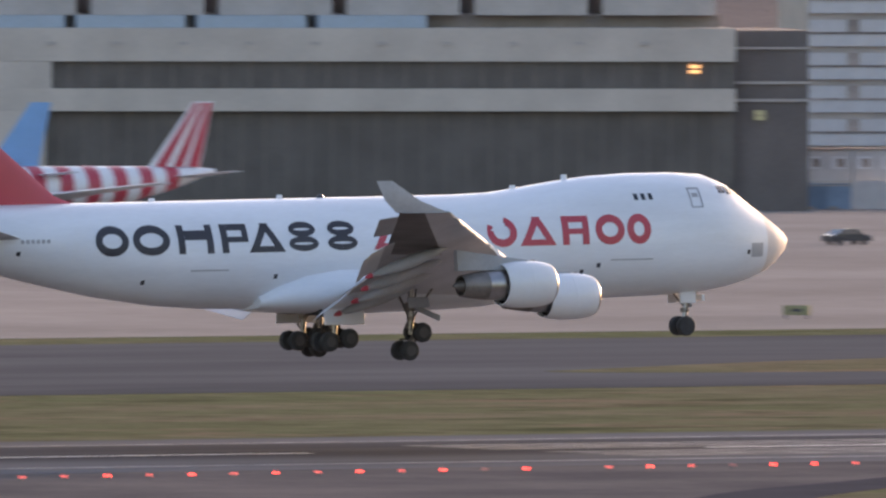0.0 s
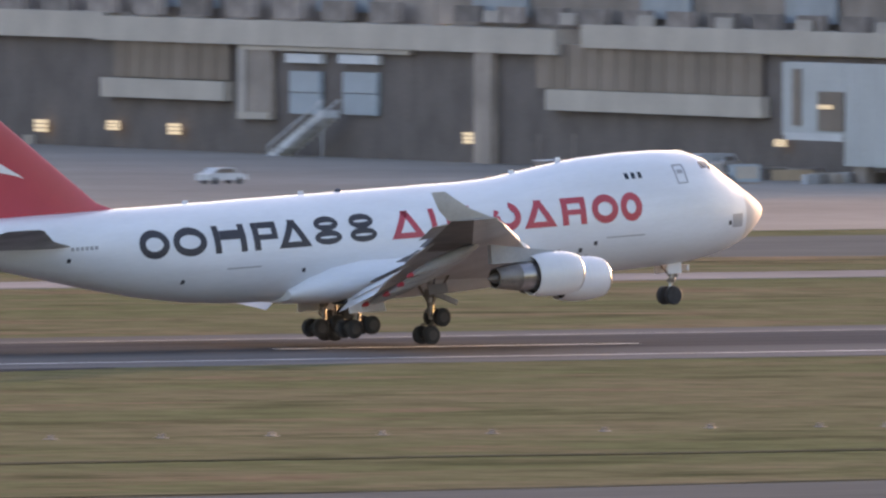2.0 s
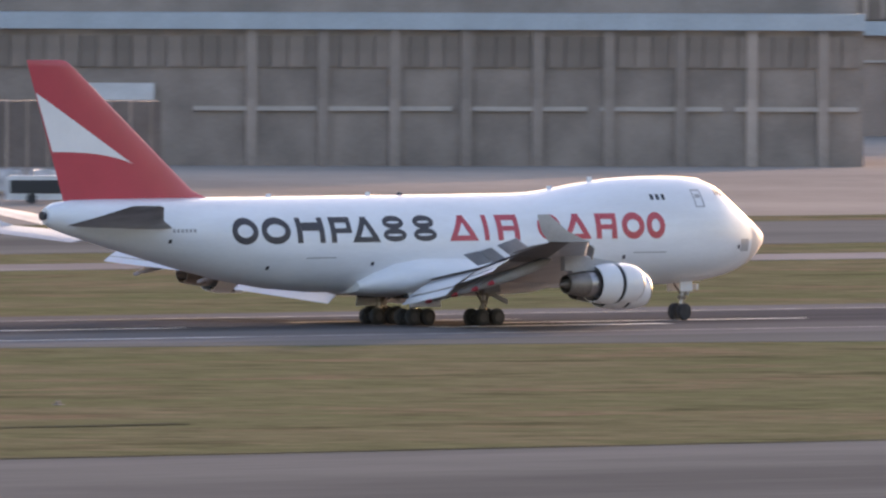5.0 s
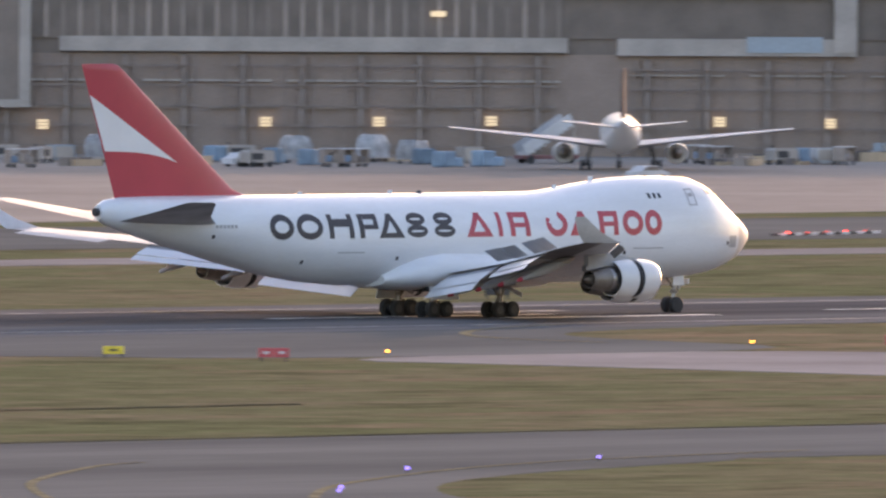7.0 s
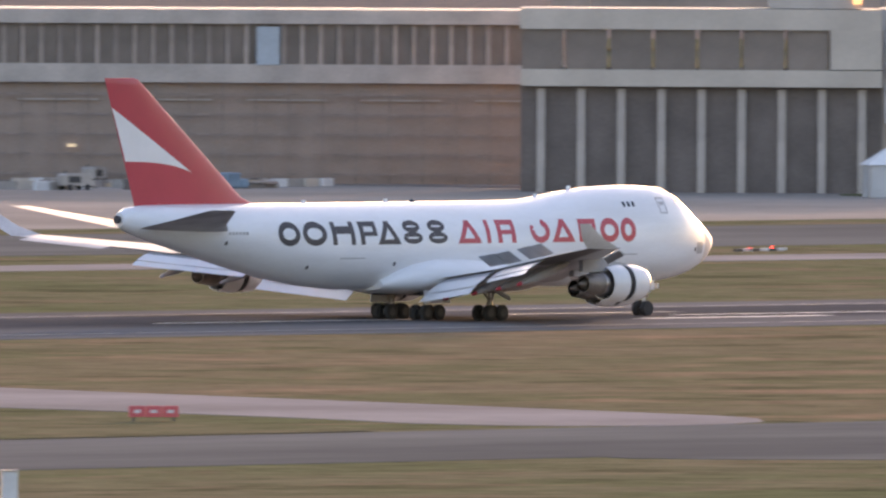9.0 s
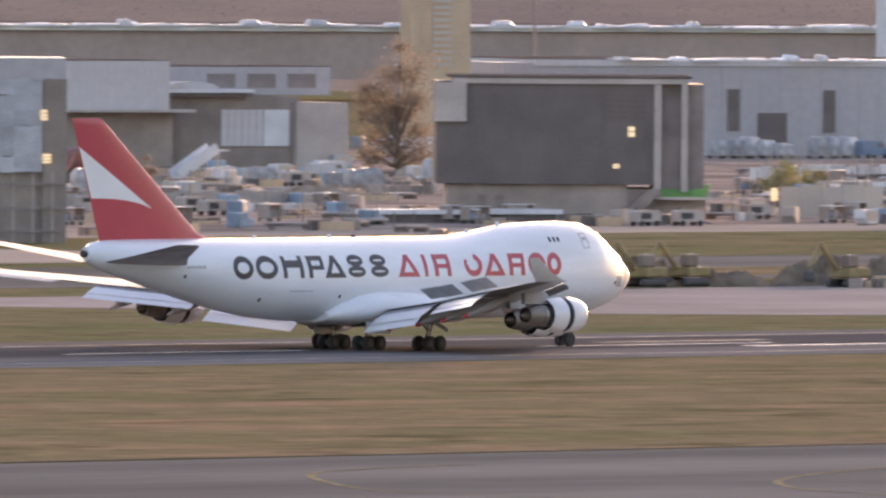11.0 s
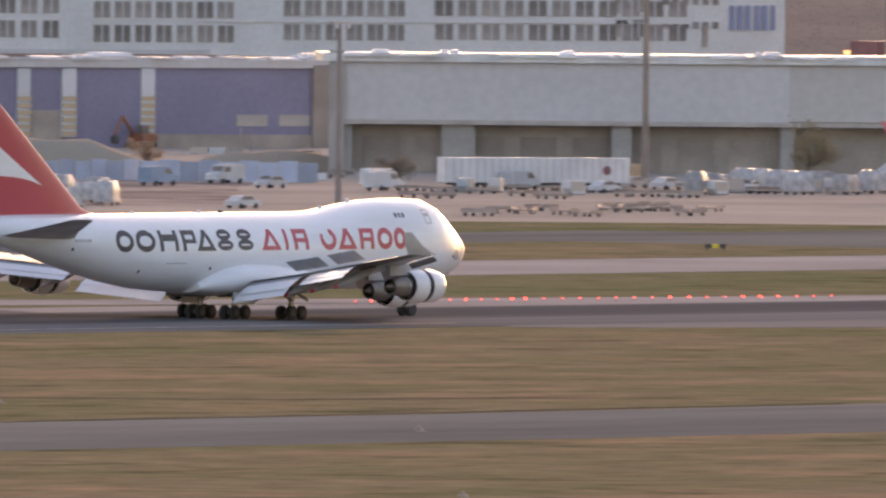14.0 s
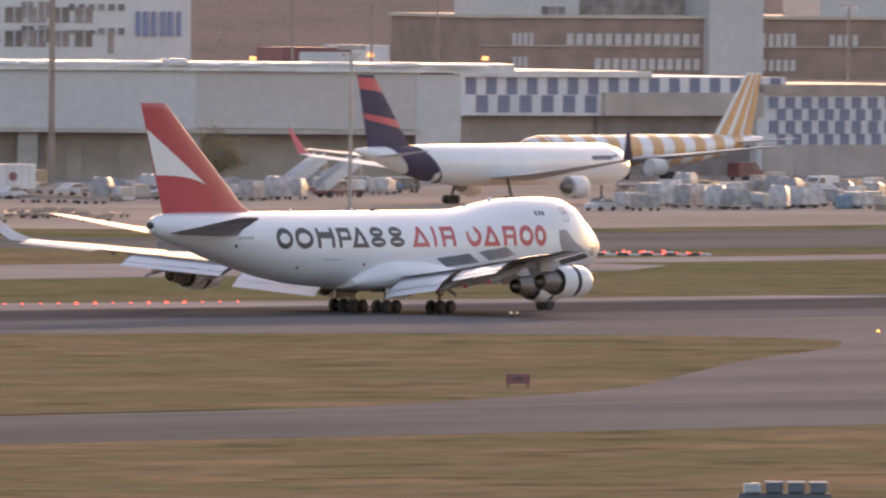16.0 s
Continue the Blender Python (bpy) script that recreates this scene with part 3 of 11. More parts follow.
def body_ring(s, n=48):
    _, bot, top, w, mid = body_at(s)
    ring = []
    for i in range(n):
        a = 2 * math.pi * i / n
        c, sn = math.cos(a), math.sin(a)
        z = mid + sn * ((top - mid) if sn > 0 else (mid - bot))
        ring.append((S(s), -math.copysign(half_width(s, z), c) if abs(c) > 1e-6 else 0.0, z))
    return ring


stations = sorted({a[0] for a in BODY} | {1.2, 2.3, 3.8, 5.5, 28.0, 31.0, 34.0, 37.0, 62.0})
part("radome", loft([body_ring(s) for s in stations if s <= 2.3]), RADOME, aircraft, "dull beige nose radome", True)
fuselage = part("fuselage", loft([body_ring(s) for s in stations if s >= 2.3]), FUSELAGE, aircraft, "glossy white fuselage with a humped upper deck", True)

# wing root fairing, a long bulge along the belly
fair = []
for s, zt, zb, w in ((21.0, 3.2, 2.6, 1.2), (24.0, 4.0, 2.2, 3.35), (28.0, 4.9, 2.05, 3.75), (32.0, 5.3, 2.0, 3.85), (35.5, 5.4, 2.0, 3.8), (38.0, 5.0, 2.1, 3.6), (39.8, 4.2, 2.2, 3.3), (41.0, 3.4, 2.4, 2.5)):
    zm = (zt + zb) / 2
    fair.append([(S(s), -math.copysign(abs(math.cos(a)) ** 0.6, math.cos(a)) * w, zm + math.sin(a) * (zt - zb) / 2) for a in [2 * math.pi * i / 28 for i in range(28)]])
part("wing_fairing", loft(fair), FUSELAGE, aircraft, "white wing root fairing under the belly", True)


# tail fin: red, with a white arrow on each side
def fin_le(z):
    return 54.2 + (z - 9.41) * 1.262 if z > 9.9 else 54.82 - (9.9 - z) * 2.6


def fin_te(z):
    return 67.0 + (z - 9.3) * 0.345


def fin_half(s, z):
    f = (s - fin_le(z)) / (fin_te(z) - fin_le(z))
    w = 0.42 - 0.024 * (z - 9.3)
    f = min(1, max(0, f))
    return w * (1.5 * math.sqrt(f) * (1 - f) + 0.06 * (1 - f)) + 0.02


fin_rings = []
for z in (9.0, 9.4, 9.9, 11, 13, 15, 17, 18.8, 19.25, 19.38):
    cut = 0.0 if z < 19 else (0.12 if z < 19.3 else 0.5)
    fr = [0.0, 0.02, 0.06, 0.12, 0.22, 0.36, 0.52, 0.7, 0.86, 1.0]
    pts = [(fin_le(z) + cut + (fin_te(z) - fin_le(z) - cut) * f, 1) for f in fr] + [(fin_le(z) + cut + (fin_te(z) - fin_le(z) - cut) * f, -1) for f in fr[-2:0:-1]]
    fin_rings.append([(S(s), -sg * fin_half(s, z) * (1 if z < 19.3 else 0.5), z) for s, sg in pts])
part("tail_fin", loft(fin_rings), RED, aircraft, "red swept tail fin with a white arrow", True)
for side in (-1, 1):
    bm = bmesh.new()
    cols = []
    for k in range(25):
        f = k / 24
        # from the trailing edge forward to the arrow's point
        top, bot = (69.62 + (60.7 - 69.62) * f, 17.05 + (11.9 - 17.05) * f), None
        sb_ = 68.05 + (60.7 - 68.05) * f
        zb_ = 12.8 - 0.1 * f - 0.8 * f ** 3
        cols.append([bm.verts.new((S(sb_ + (top[0] - sb_) * q), side * (fin_half(sb_ + (top[0] - sb_) * q, zb_ + (top[1] - zb_) * q) + 0.02), zb_ + (top[1] - zb_) * q)) for q in (0, 0.25, 0.5, 0.75, 1)])
    for p, q in zip(cols, cols[1:]):
        for i in range(4):
            bm.faces.new((p[i], p[i + 1], q[i + 1], q[i]))
    bmesh.ops.recalc_face_normals(bm, faces=bm.faces)
    part("arrow", bm, WHITE, aircraft, "white arrow painted on the fin")


def airfoil(le, chord, lat, z, thick, twist=0.0, side=-1, n=12):
    ring = []
    xs = [0.5 * (1 - math.cos(math.pi * i / n)) for i in range(n + 1)]
    up = [(x, thick * 2.6 * (0.2969 * math.sqrt(x) - 0.126 * x - 0.3516 * x * x + 0.2843 * x ** 3 - 0.1015 * x ** 4) * 2) for x in xs]
    for x, t in up:
        ring.append((x, t))
    for x, t in up[-2:0:-1]:
        ring.append((x, -t * 0.8))
    c, s_ = math.cos(twist), math.sin(twist)
    return [(S(le + x * chord * c), side * lat, z + t * chord - x * chord * s_) for x, t in ring]


def flat_wing(name, side, specs, mat, parent, label="", smooth=True):
    return part(name, loft([airfoil(*sp, side=side) for sp in specs]), mat, parent, label, smooth)


for side in (-1, 1):
    flat_wing("tailplane", side, [(57.4, 10.2, 1.2, 7.1, 0.035, -0.045), (62.5, 6.0, 5.8, 7.95, 0.032, -0.06), (66.6, 3.0, 10.6, 9.0, 0.03, -0.04), (67.3, 2.3, 11.05, 9.12, 0.02, -0.02)], TAILGREY, aircraft, "swept grey tailplane")

# wings: each turns a little about its root as the lift leaves it
ROOT_LAT, ROOT_Z = 3.0, 3.3
wings, engines, spoilers, bogies = [], [], [], []
for side in (-1, 1):
    wing = thing("wing", "", "")
    wing.parent = aircraft
    wing.matrix_basis = pose(0, side * ROOT_LAT, ROOT_Z)

    def L(bm, side=side):
        return moved(bm, pose(0, -side * ROOT_LAT, -ROOT_Z))

    def zl(lat):
        return ROOT_Z + (lat - ROOT_LAT) * 0.106

    def le(lat):
        return 20.0 + (lat - 3.0) * 0.865

    def te(lat):
        return 35.2 + (lat - 3.0) * 0.32 if lat < 12.5 else 38.24 + (lat - 12.5) * 0.53

    lats = [2.0, 6.0, 9.5, 12.5, 17.0, 21.5, 26.0, 30.5, 31.4]
    rings = [airfoil(le(a), te(a) - le(a), a, zl(a), 0.058 - 0.0007 * a, side=side) for a in lats]
    panel = part("wing_panel", L(loft(rings)), [GREY, WINGSHADE, WINGPALE], wing, "grey swept wing with shade painted under its outer rear half", True)
    # underside shading is painted: outer rear faces dark, the others pale
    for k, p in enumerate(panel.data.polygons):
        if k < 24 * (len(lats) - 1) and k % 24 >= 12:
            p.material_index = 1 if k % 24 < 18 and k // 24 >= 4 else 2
    # winglet
    tip = [airfoil(44.7, 3.7, 31.3, zl(31.3), 0.03, side=side), airfoil(47.0, 2.5, 31.8, zl(31.3) + 0.75, 0.03, side=side), airfoil(49.2, 1.15, 32.3, zl(31.3) + 1.95, 0.03, side=side)]
    part("winglet", L(loft(tip)), WINGPALE, wing, "upswept pale grey winglet", True)
    # slotted flaps, lowered behind the trailing edge
    for name, a0, a1 in (("inboard_flap", 4.0, 11.6), ("outboard_flap", 13.2, 21.3)):
        for k, (back, drop, ch, tw) in enumerate(((-0.45, -0.1, 1.0, 0.3), (0.4, -0.4, 1.75, 0.46), (1.9, -1.22, 1.05, 0.64)) if a0 < 12 else ((-0.45, -0.06, 0.9, 0.26), (0.3, -0.28, 1.35, 0.4), (1.4, -0.8, 0.75, 0.55))):
            rings = [airfoil(te(a) + back, ch * (1.1 if a < 12 else 0.9), a, zl(a) + drop, 0.055, tw, side=side) for a in (a0, (a0 + a1) / 2, a1)]
            part(name, L(loft(rings)), WHITE if k else GREY, wing, "lowered pale flap section with dark slots", True)
    # aileron and leading edge flaps
    part("aileron", L(loft([airfoil(te(a) - 0.1, 1.5, a, zl(a) + 0.02, 0.04, 0.12, side=side) for a in (24.0, 30.0)])), GREY, wing, "", True)
    for a0, a1 in ((4.5, 10.3), (13.2, 19.6), (22.4, 30.5)):
        rings = []
        for a in (a0, a1):
            x, z, k = le(a) - 0.25, zl(a) - 0.2, 1.0 if a < 20 else 0.5
            rings.append([(S(x + 0.35), side * a, z + 0.12 * k), (S(x - 0.25 * k), side * a, z - 0.12 * k), (S(x - 0.55 * k), side * a, z - 0.6 * k), (S(x - 0.45 * k), side * a, z - 0.75 * k), (S(x - 0.05), side * a, z - 0.25 * k)])
        part("leading_edge_flap", L(loft(rings)), WHITE if a0 < 20 else GREY, wing, "drooped leading edge flap")
    # flap track fairings
    for a in (6.2, 10.6, 15.0, 19.4):
        x, z = te(a) - 3.0, zl(a) - 0.45
        bm = moved(lathe([(-3.2, 0.02), (-2.6, 0.22), (-1.4, 0.36), (0.2, 0.42), (2.0, 0.3), (3.0, 0.03)], 12), pose(S(x + 1.3), side * a, z - 0.45, 0, -16, 0))
        part("flap_fairing", L(bm), GREY, wing, "grey flap track fairing", True)
        part("fairing_tip", L(moved(lathe([(-3.6, 0.02), (-3.45, 0.12), (-3.1, 0.19)], 10), pose(S(x + 1.3), side * a, z - 0.45, 0, -16, 0))), RED if side < 0 else GREY, wing, "worn fairing tip", True)
    # spoiler panels
    for a0, a1 in ((8.6, 11.05), (11.1, 13.5), (15.4, 17.95), (18.0, 20.5)):
        am = (a0 + a1) / 2
        hinge = Vector((S(te(am) - 2.0), side * am - side * ROOT_LAT, zl(am) + 0.48 - ROOT_Z))
        ang = math.atan2(te(a1) - te(a0), a1 - a0) * (-1 if side < 0 else 1)
        bm = boxes((-1.35, 0, -(a1 - a0) / 2 * 1.1, (a1 - a0) / 2 * 1.1, -0.03, 0.04), bevel=0.02)
        sp = part("spoiler", bm, GREY, wing, "grey hinged spoiler panel")
        sp.matrix_basis = Matrix.Translation(hinge) @ Matrix.Rotation(ang, 4, 'Z') @ Matrix.Rotation(side * 0.106, 4, 'X')
        spoilers.append((sp, sp.matrix_basis.copy()))
    # engines
    for lat, front, cz in ((11.7, 22.1, 2.62), (21.0, 31.1, 3.25)):
        eng = thing("engine", "white turbofan engine slung under the wing", "")
        eng.parent = aircraft
        eng.matrix_basis = pose(0, side * ROOT_LAT, ROOT_Z)
        c = (S(front), side * lat, cz)
        part("nacelle_cowl", L(lathe([(-0.1, 1.29), (-0.5, 1.39), (-1.1, 1.46), (-1.9, 1.48), (-1.9, 1.3), (-0.2, 1.12)], 40, at=c)), WHITE, eng, "white fan cowl", True)
        part("intake_lip", L(lathe([(-0.45, 1.06), (-0.1, 1.1), (0.03, 1.15), (0.06, 1.2), (0.0, 1.26), (-0.12, 1.305)], 40, at=c)), STEEL, eng, "polished intake lip", True)
        part("fan", L(lathe([(-0.5, 1.1), (-0.52, 0.36), (-0.2, 0.2), (-0.05, 0.02)], 24, at=c)), DARK_STEEL, eng, "dark fan disc and spinner", True)
        part("cascade", L(lathe([(-1.8, 1.4), (-3.2, 1.34)], 36, at=c)), BLACKEN, eng, "dark reverser cascade ring", True)
        sleeve = part("reverser_sleeve", L(lathe([(-1.91, 1.485), (-2.5, 1.47), (-3.1, 1.4), (-3.6, 1.3), (-3.6, 1.24), (-3.0, 1.3), (-1.95, 1.41)], 40, at=c)), WHITE, eng, "sliding white reverser sleeve", True)
        part("core_cowl", L(lathe([(-3.0, 1.0), (-3.8, 0.98), (-4.8, 0.9), (-4.8, 0.8)], 28, at=c)), STEEL, eng, "bare metal core cowl", True)
        part("exhaust_nozzle", L(lathe([(-4.75, 0.92), (-5.6, 0.82), (-6.5, 0.68), (-6.52, 0.6), (-5.4, 0.72)], 28, at=c)), DARK_STEEL, eng, "scorched exhaust nozzle", True)
        part("exhaust_cone", L(lathe([(-5.6, 0.5), (-6.5, 0.38), (-7.1, 0.05)], 20, at=c)), DARK_STEEL, eng, "dark exhaust cone", True)
        part("chine", L(boxes((c[0] - 1.2, c[0] - 0.9, c[1] - 0.06 * side, c[1] + 0.06, c[2] + 1.4, c[2] + 1.55))), GREY, eng)
        py = bmesh.new()
        box(py, S(front + 6.8), S(front + 1.6), side * lat - 0.22, side * lat + 0.22, cz + 0.95, cz + 1.1)
        for v in py.verts:
            if v.co.z > cz + 1.0:
                v.co.z = zl(lat) + 0.3 if v.co.x < S(front + 4) else cz + 1.52
        part("pylon", L(py), GREY, eng, "grey engine pylon")
        engines.append((eng, sleeve, side))
    wings.append((wing, side))


# landing gear
def wheel(parent, x, y, z, r=0.62, w=0.42):
    prof = [(-w / 2, r * 0.55), (-w / 2, r * 0.86), (-w * 0.36, r * 0.97), (0, r), (w * 0.36, r * 0.97), (w / 2, r * 0.86), (w / 2, r * 0.55)]
    wh = part("wheel", lathe(prof, 24, 'y', (x, y, z)), RUBBER, parent, "black wheel with a pale hub", True)
    part("rim", lathe([(-w * 0.47, 0.02), (-w * 0.47, r * 0.4), (-w * 0.42, r * 0.56), (w * 0.42, r * 0.56), (w * 0.47, r * 0.4), (w * 0.47, 0.02)], 20, 'y', (x, y, z)), HUB, wh, "pale metal rim", True)


def main_gear(s, lat, top, lean=0.0):
    gear = thing("main_gear", "", "")
    gear.parent = aircraft
    tagged(gear, "four-wheel main landing gear with a bright strut")
    part("strut", join(rod((S(s), lat, 0.75), (S(s) + lean, lat, top), 0.19, 12), rod((S(s), lat, 0.7), (S(s) + lean * 0.5, lat, 1.7), 0.12, 12)), STEEL, gear, "bright metal oleo strut", True)
    part("side_brace", join(rod((S(s), lat, 1.5), (S(s) + 0.4, lat * 0.55, top), 0.09), rod((S(s), lat, 1.6), (S(s) + 1.6, lat, top), 0.08)), DARK_STEEL, gear, "dark brace", True)
    part("scissor_link", join(rod((S(s), lat, 0.85), (S(s) - 0.42, lat, 1.3), 0.06), rod((S(s) - 0.42, lat, 1.3), (S(s), lat, 1.8), 0.06)), DARK_STEEL, gear, "", True)
    part("brake_rod", join(rod((S(s) - 0.7, lat + 0.2, 0.42), (S(s) + 0.7, lat + 0.2, 0.42), 0.05), rod((S(s) - 0.1, lat - 0.16, 0.9), (S(s) + 0.3, lat - 0.16, top), 0.05), rod((S(s) + 0.12, lat + 0.2, 0.8), (S(s) + 0.1, lat + 0.22, top), 0.04)), BLACKEN, gear, "", True)
    part("strut_collar", lathe([(1.62, 0.1), (1.62, 0.27), (1.86, 0.27), (1.86, 0.1)], 14, 'z', (S(s), lat, 0)), DARK_STEEL, gear, "dark strut collar", True)
    part("hinge_block", boxes((S(s) - 0.34, S(s) + 0.3, lat - 0.3, lat + 0.3, 2.2, 2.75), bevel=0.08), DARK_STEEL, gear, "dark hinge block")
    bogie = thing("bogie", "", "")
    bogie.parent = gear
    bogie.matrix_basis = pose(S(s), lat, 0.62)
    beam = mesh_object("bogie_beam", join(rod((-0.9, 0, 0.02), (0.9, 0, 0.02), 0.2), rod((-0.74, -0.6, 0), (-0.74, 0.6, 0), 0.07), rod((0.74, -0.6, 0), (0.74, 0.6, 0), 0.07)), DARK_STEEL, bogie, "", True)
    return gear, bogie


def tyre_set(bogie):
    for dx in (-0.74, 0.74):
        for dy in (-0.56, 0.56):
            prof = [(-0.25, 0.2), (-0.25, 0.34), (-0.24, 0.52), (-0.17, 0.62), (0, 0.645), (0.17, 0.62), (0.24, 0.52), (0.25, 0.34), (0.25, 0.2)]
            mesh_object("brake_pack", lathe([(-0.16, 0.1), (-0.16, 0.3), (0.16, 0.3), (0.16, 0.1)], 14, 'y', (dx, dy * 0.45, 0)), BLACKEN, bogie, "", True)
            ob = mesh_object("wheel", lathe(prof, 24, 'y', (dx, dy, 0)), [RUBBER, HUB], bogie, "black tyre on a pale rim", True)
            for p in ob.data.polygons:
                c = p.center
                if math.hypot(c.x - dx, c.z) < 0.33:
                    p.material_index = 1


for s, lat, top in ((31.7, -5.5, 3.6), (31.7, 5.5, 3.6), (35.2, -1.92, 2.7), (35.2, 1.92, 2.7)):
    gear, bogie = main_gear(s, lat, top)
    tyre_set(bogie)
    bogies.append((bogie, s, lat))
    sd = -1 if lat < 0 else 1
    if abs(lat) > 3:
        part("gear_door", moved(boxes((-0.8, 0.8, -0.04, 0.04, -0.35, 0.35), bevel=0.03), pose(S(s) + 0.2, lat + sd * 0.6, 2.75, 18 * sd, 0, 0)), GREY, gear, "white gear door")
        part("gear_door", moved(boxes((0.0, 2.0, -0.05, 0.05, -0.2, 0.2), bevel=0.03), pose(S(s) + 0.1, lat + sd * 0.35, 2.45, 20 * sd, 22, 0)), GREY, gear, "narrow hanging gear door")
    else:
        part("gear_door", moved(boxes((-1.5, 1.5, -0.04, 0.04, -0.6, 0.6), bevel=0.03), pose(S(s) + 0.1, lat + sd * 0.95, 1.95, 8 * sd, 0, 0)), WHITE, gear, "white gear door")
        part("wheel_well", boxes((S(s) - 1.6, S(s) + 1.5, lat - 0.8, lat + 0.8, 1.98, 2.6), bevel=0.1), BLACKEN, gear, "dark open wheel well")

nose_gear = thing("nose_gear", "twin-wheel nose landing gear", "")
nose_gear.parent = aircraft
part("strut", join(rod((S(7.8), 0, 0.62), (S(7.55), 0, 1.8), 0.12, 12), rod((S(7.62), 0, 1.45), (S(7.4), 0, 3.0), 0.19, 12), rod((S(7.8), -0.45, 0.62), (S(7.8), 0.45, 0.62), 0.1)), STEEL, nose_gear, "bright metal strut", True)
part("drag_brace", join(rod((S(7.6), 0.1, 1.6), (S(6.7), 0.15, 2.9), 0.08), rod((S(7.6), -0.1, 1.6), (S(6.7), -0.15, 2.9), 0.08), rod((S(7.6), 0, 1.8), (S(8.5), 0, 2.8), 0.07)), DARK_STEEL, nose_gear, "", True)
part("steering_collar", join(lathe([(1.5, 0.1), (1.5, 0.28), (1.78, 0.28), (1.78, 0.1)], 14, 'z', (S(7.6), 0, 0)), rod((S(7.6), -0.4, 1.62), (S(7.6), 0.4, 1.62), 0.09)), DARK_STEEL, nose_gear, "dark steering collar", True)
part("scissor_link", join(rod((S(7.76), 0, 0.8), (S(7.3), 0, 1.15), 0.06), rod((S(7.3), 0, 1.15), (S(7.62), 0, 1.5), 0.06)), DARK_STEEL, nose_gear, "", True)
for dy in (-0.24, 0.24):
    part("taxi_lamp", lathe([(-0.08, 0.04), (-0.06, 0.13), (0.06, 0.15), (0.07, 0.02)], 12, 'x', (S(7.3), dy, 1.95)), CABIN, nose_gear, "pale taxi lamp", True)
for dy in (-0.46, 0.46):
    wheel(nose_gear, S(7.8), dy, 0.62, 0.64, 0.46)
for dy in (-0.72, 0.72):
    part("gear_door", boxes((S(8.4), S(7.2), dy - 0.03, dy + 0.03, 2.1, 2.85), bevel=0.02), WHITE, nose_gear, "white nose gear door")
part("gear_door", boxes((S(6.55), S(6.35), -0.45, 0.45, 2.2, 2.62), bevel=0.02), WHITE, nose_gear, "white front door panel with plain marks")


# airline titles as plain shapes in their colours: rings, wedges and bars
def on_side(pts_rows, side, mat, name, label=""):
    """A grid of points in station and height, wrapped on the fuselage side."""
    bm = bmesh.new()
    rows = [[bm.verts.new((S(s), side * (half_width(s, z) + 0.025), z)) for s, z in r] for r in pts_rows]
    for a, b in zip(rows, rows[1:]):
        for i in range(len(a) - 1):
            bm.faces.new((a[i], a[i + 1], b[i + 1], b[i]))
    bmesh.ops.recalc_face_normals(bm, faces=bm.faces)
    return part(name, bm, mat, fuselage, label)


def quad_on_side(s0, s1, z0, z1, side, mat, name, lean=0.0, label=""):
    return on_side([[(s0 + (s1 - s0) * i / 4 + lean * j / 4, z0 + (z1 - z0) * j / 4) for i in range(5)] for j in range(5)], side, mat, name, label)


def ring_on_side(sc, zc, rs, rz, stroke, side, mat, a0=0, a1=360):
    n = 32
    rows = []
    for i in range(n + 1):
        a = radians(a0 + (a1 - a0) * i / n)
        rows.append([(sc - math.cos(a) * (rs - stroke * q), zc + math.sin(a) * (rz - stroke * q)) for q in (0, 0.5, 1)])
    on_side(rows, side, mat, "title_shape", "plain ring of the painted title")


def wedge_on_side(sa, sb, z0, z1, stroke, side, mat):
    sm = (sa + sb) / 2
    for e in (sa, sb):
        d = 1 if e > sm else -1
        on_side([[(e + (sm - e) * j / 4 * 0.84 - d * stroke * q, z0 + (z1 - z0) * j / 4) for q in (0, 0.5, 1)] for j in range(5)], side, mat, "title_shape", "slanting bar of the painted title")
    quad_on_side(sa + (sb - sa) * 0.12, sa + (sb - sa) * 0.88, z0, z0 + stroke * 0.7, side, mat, "title_shape")


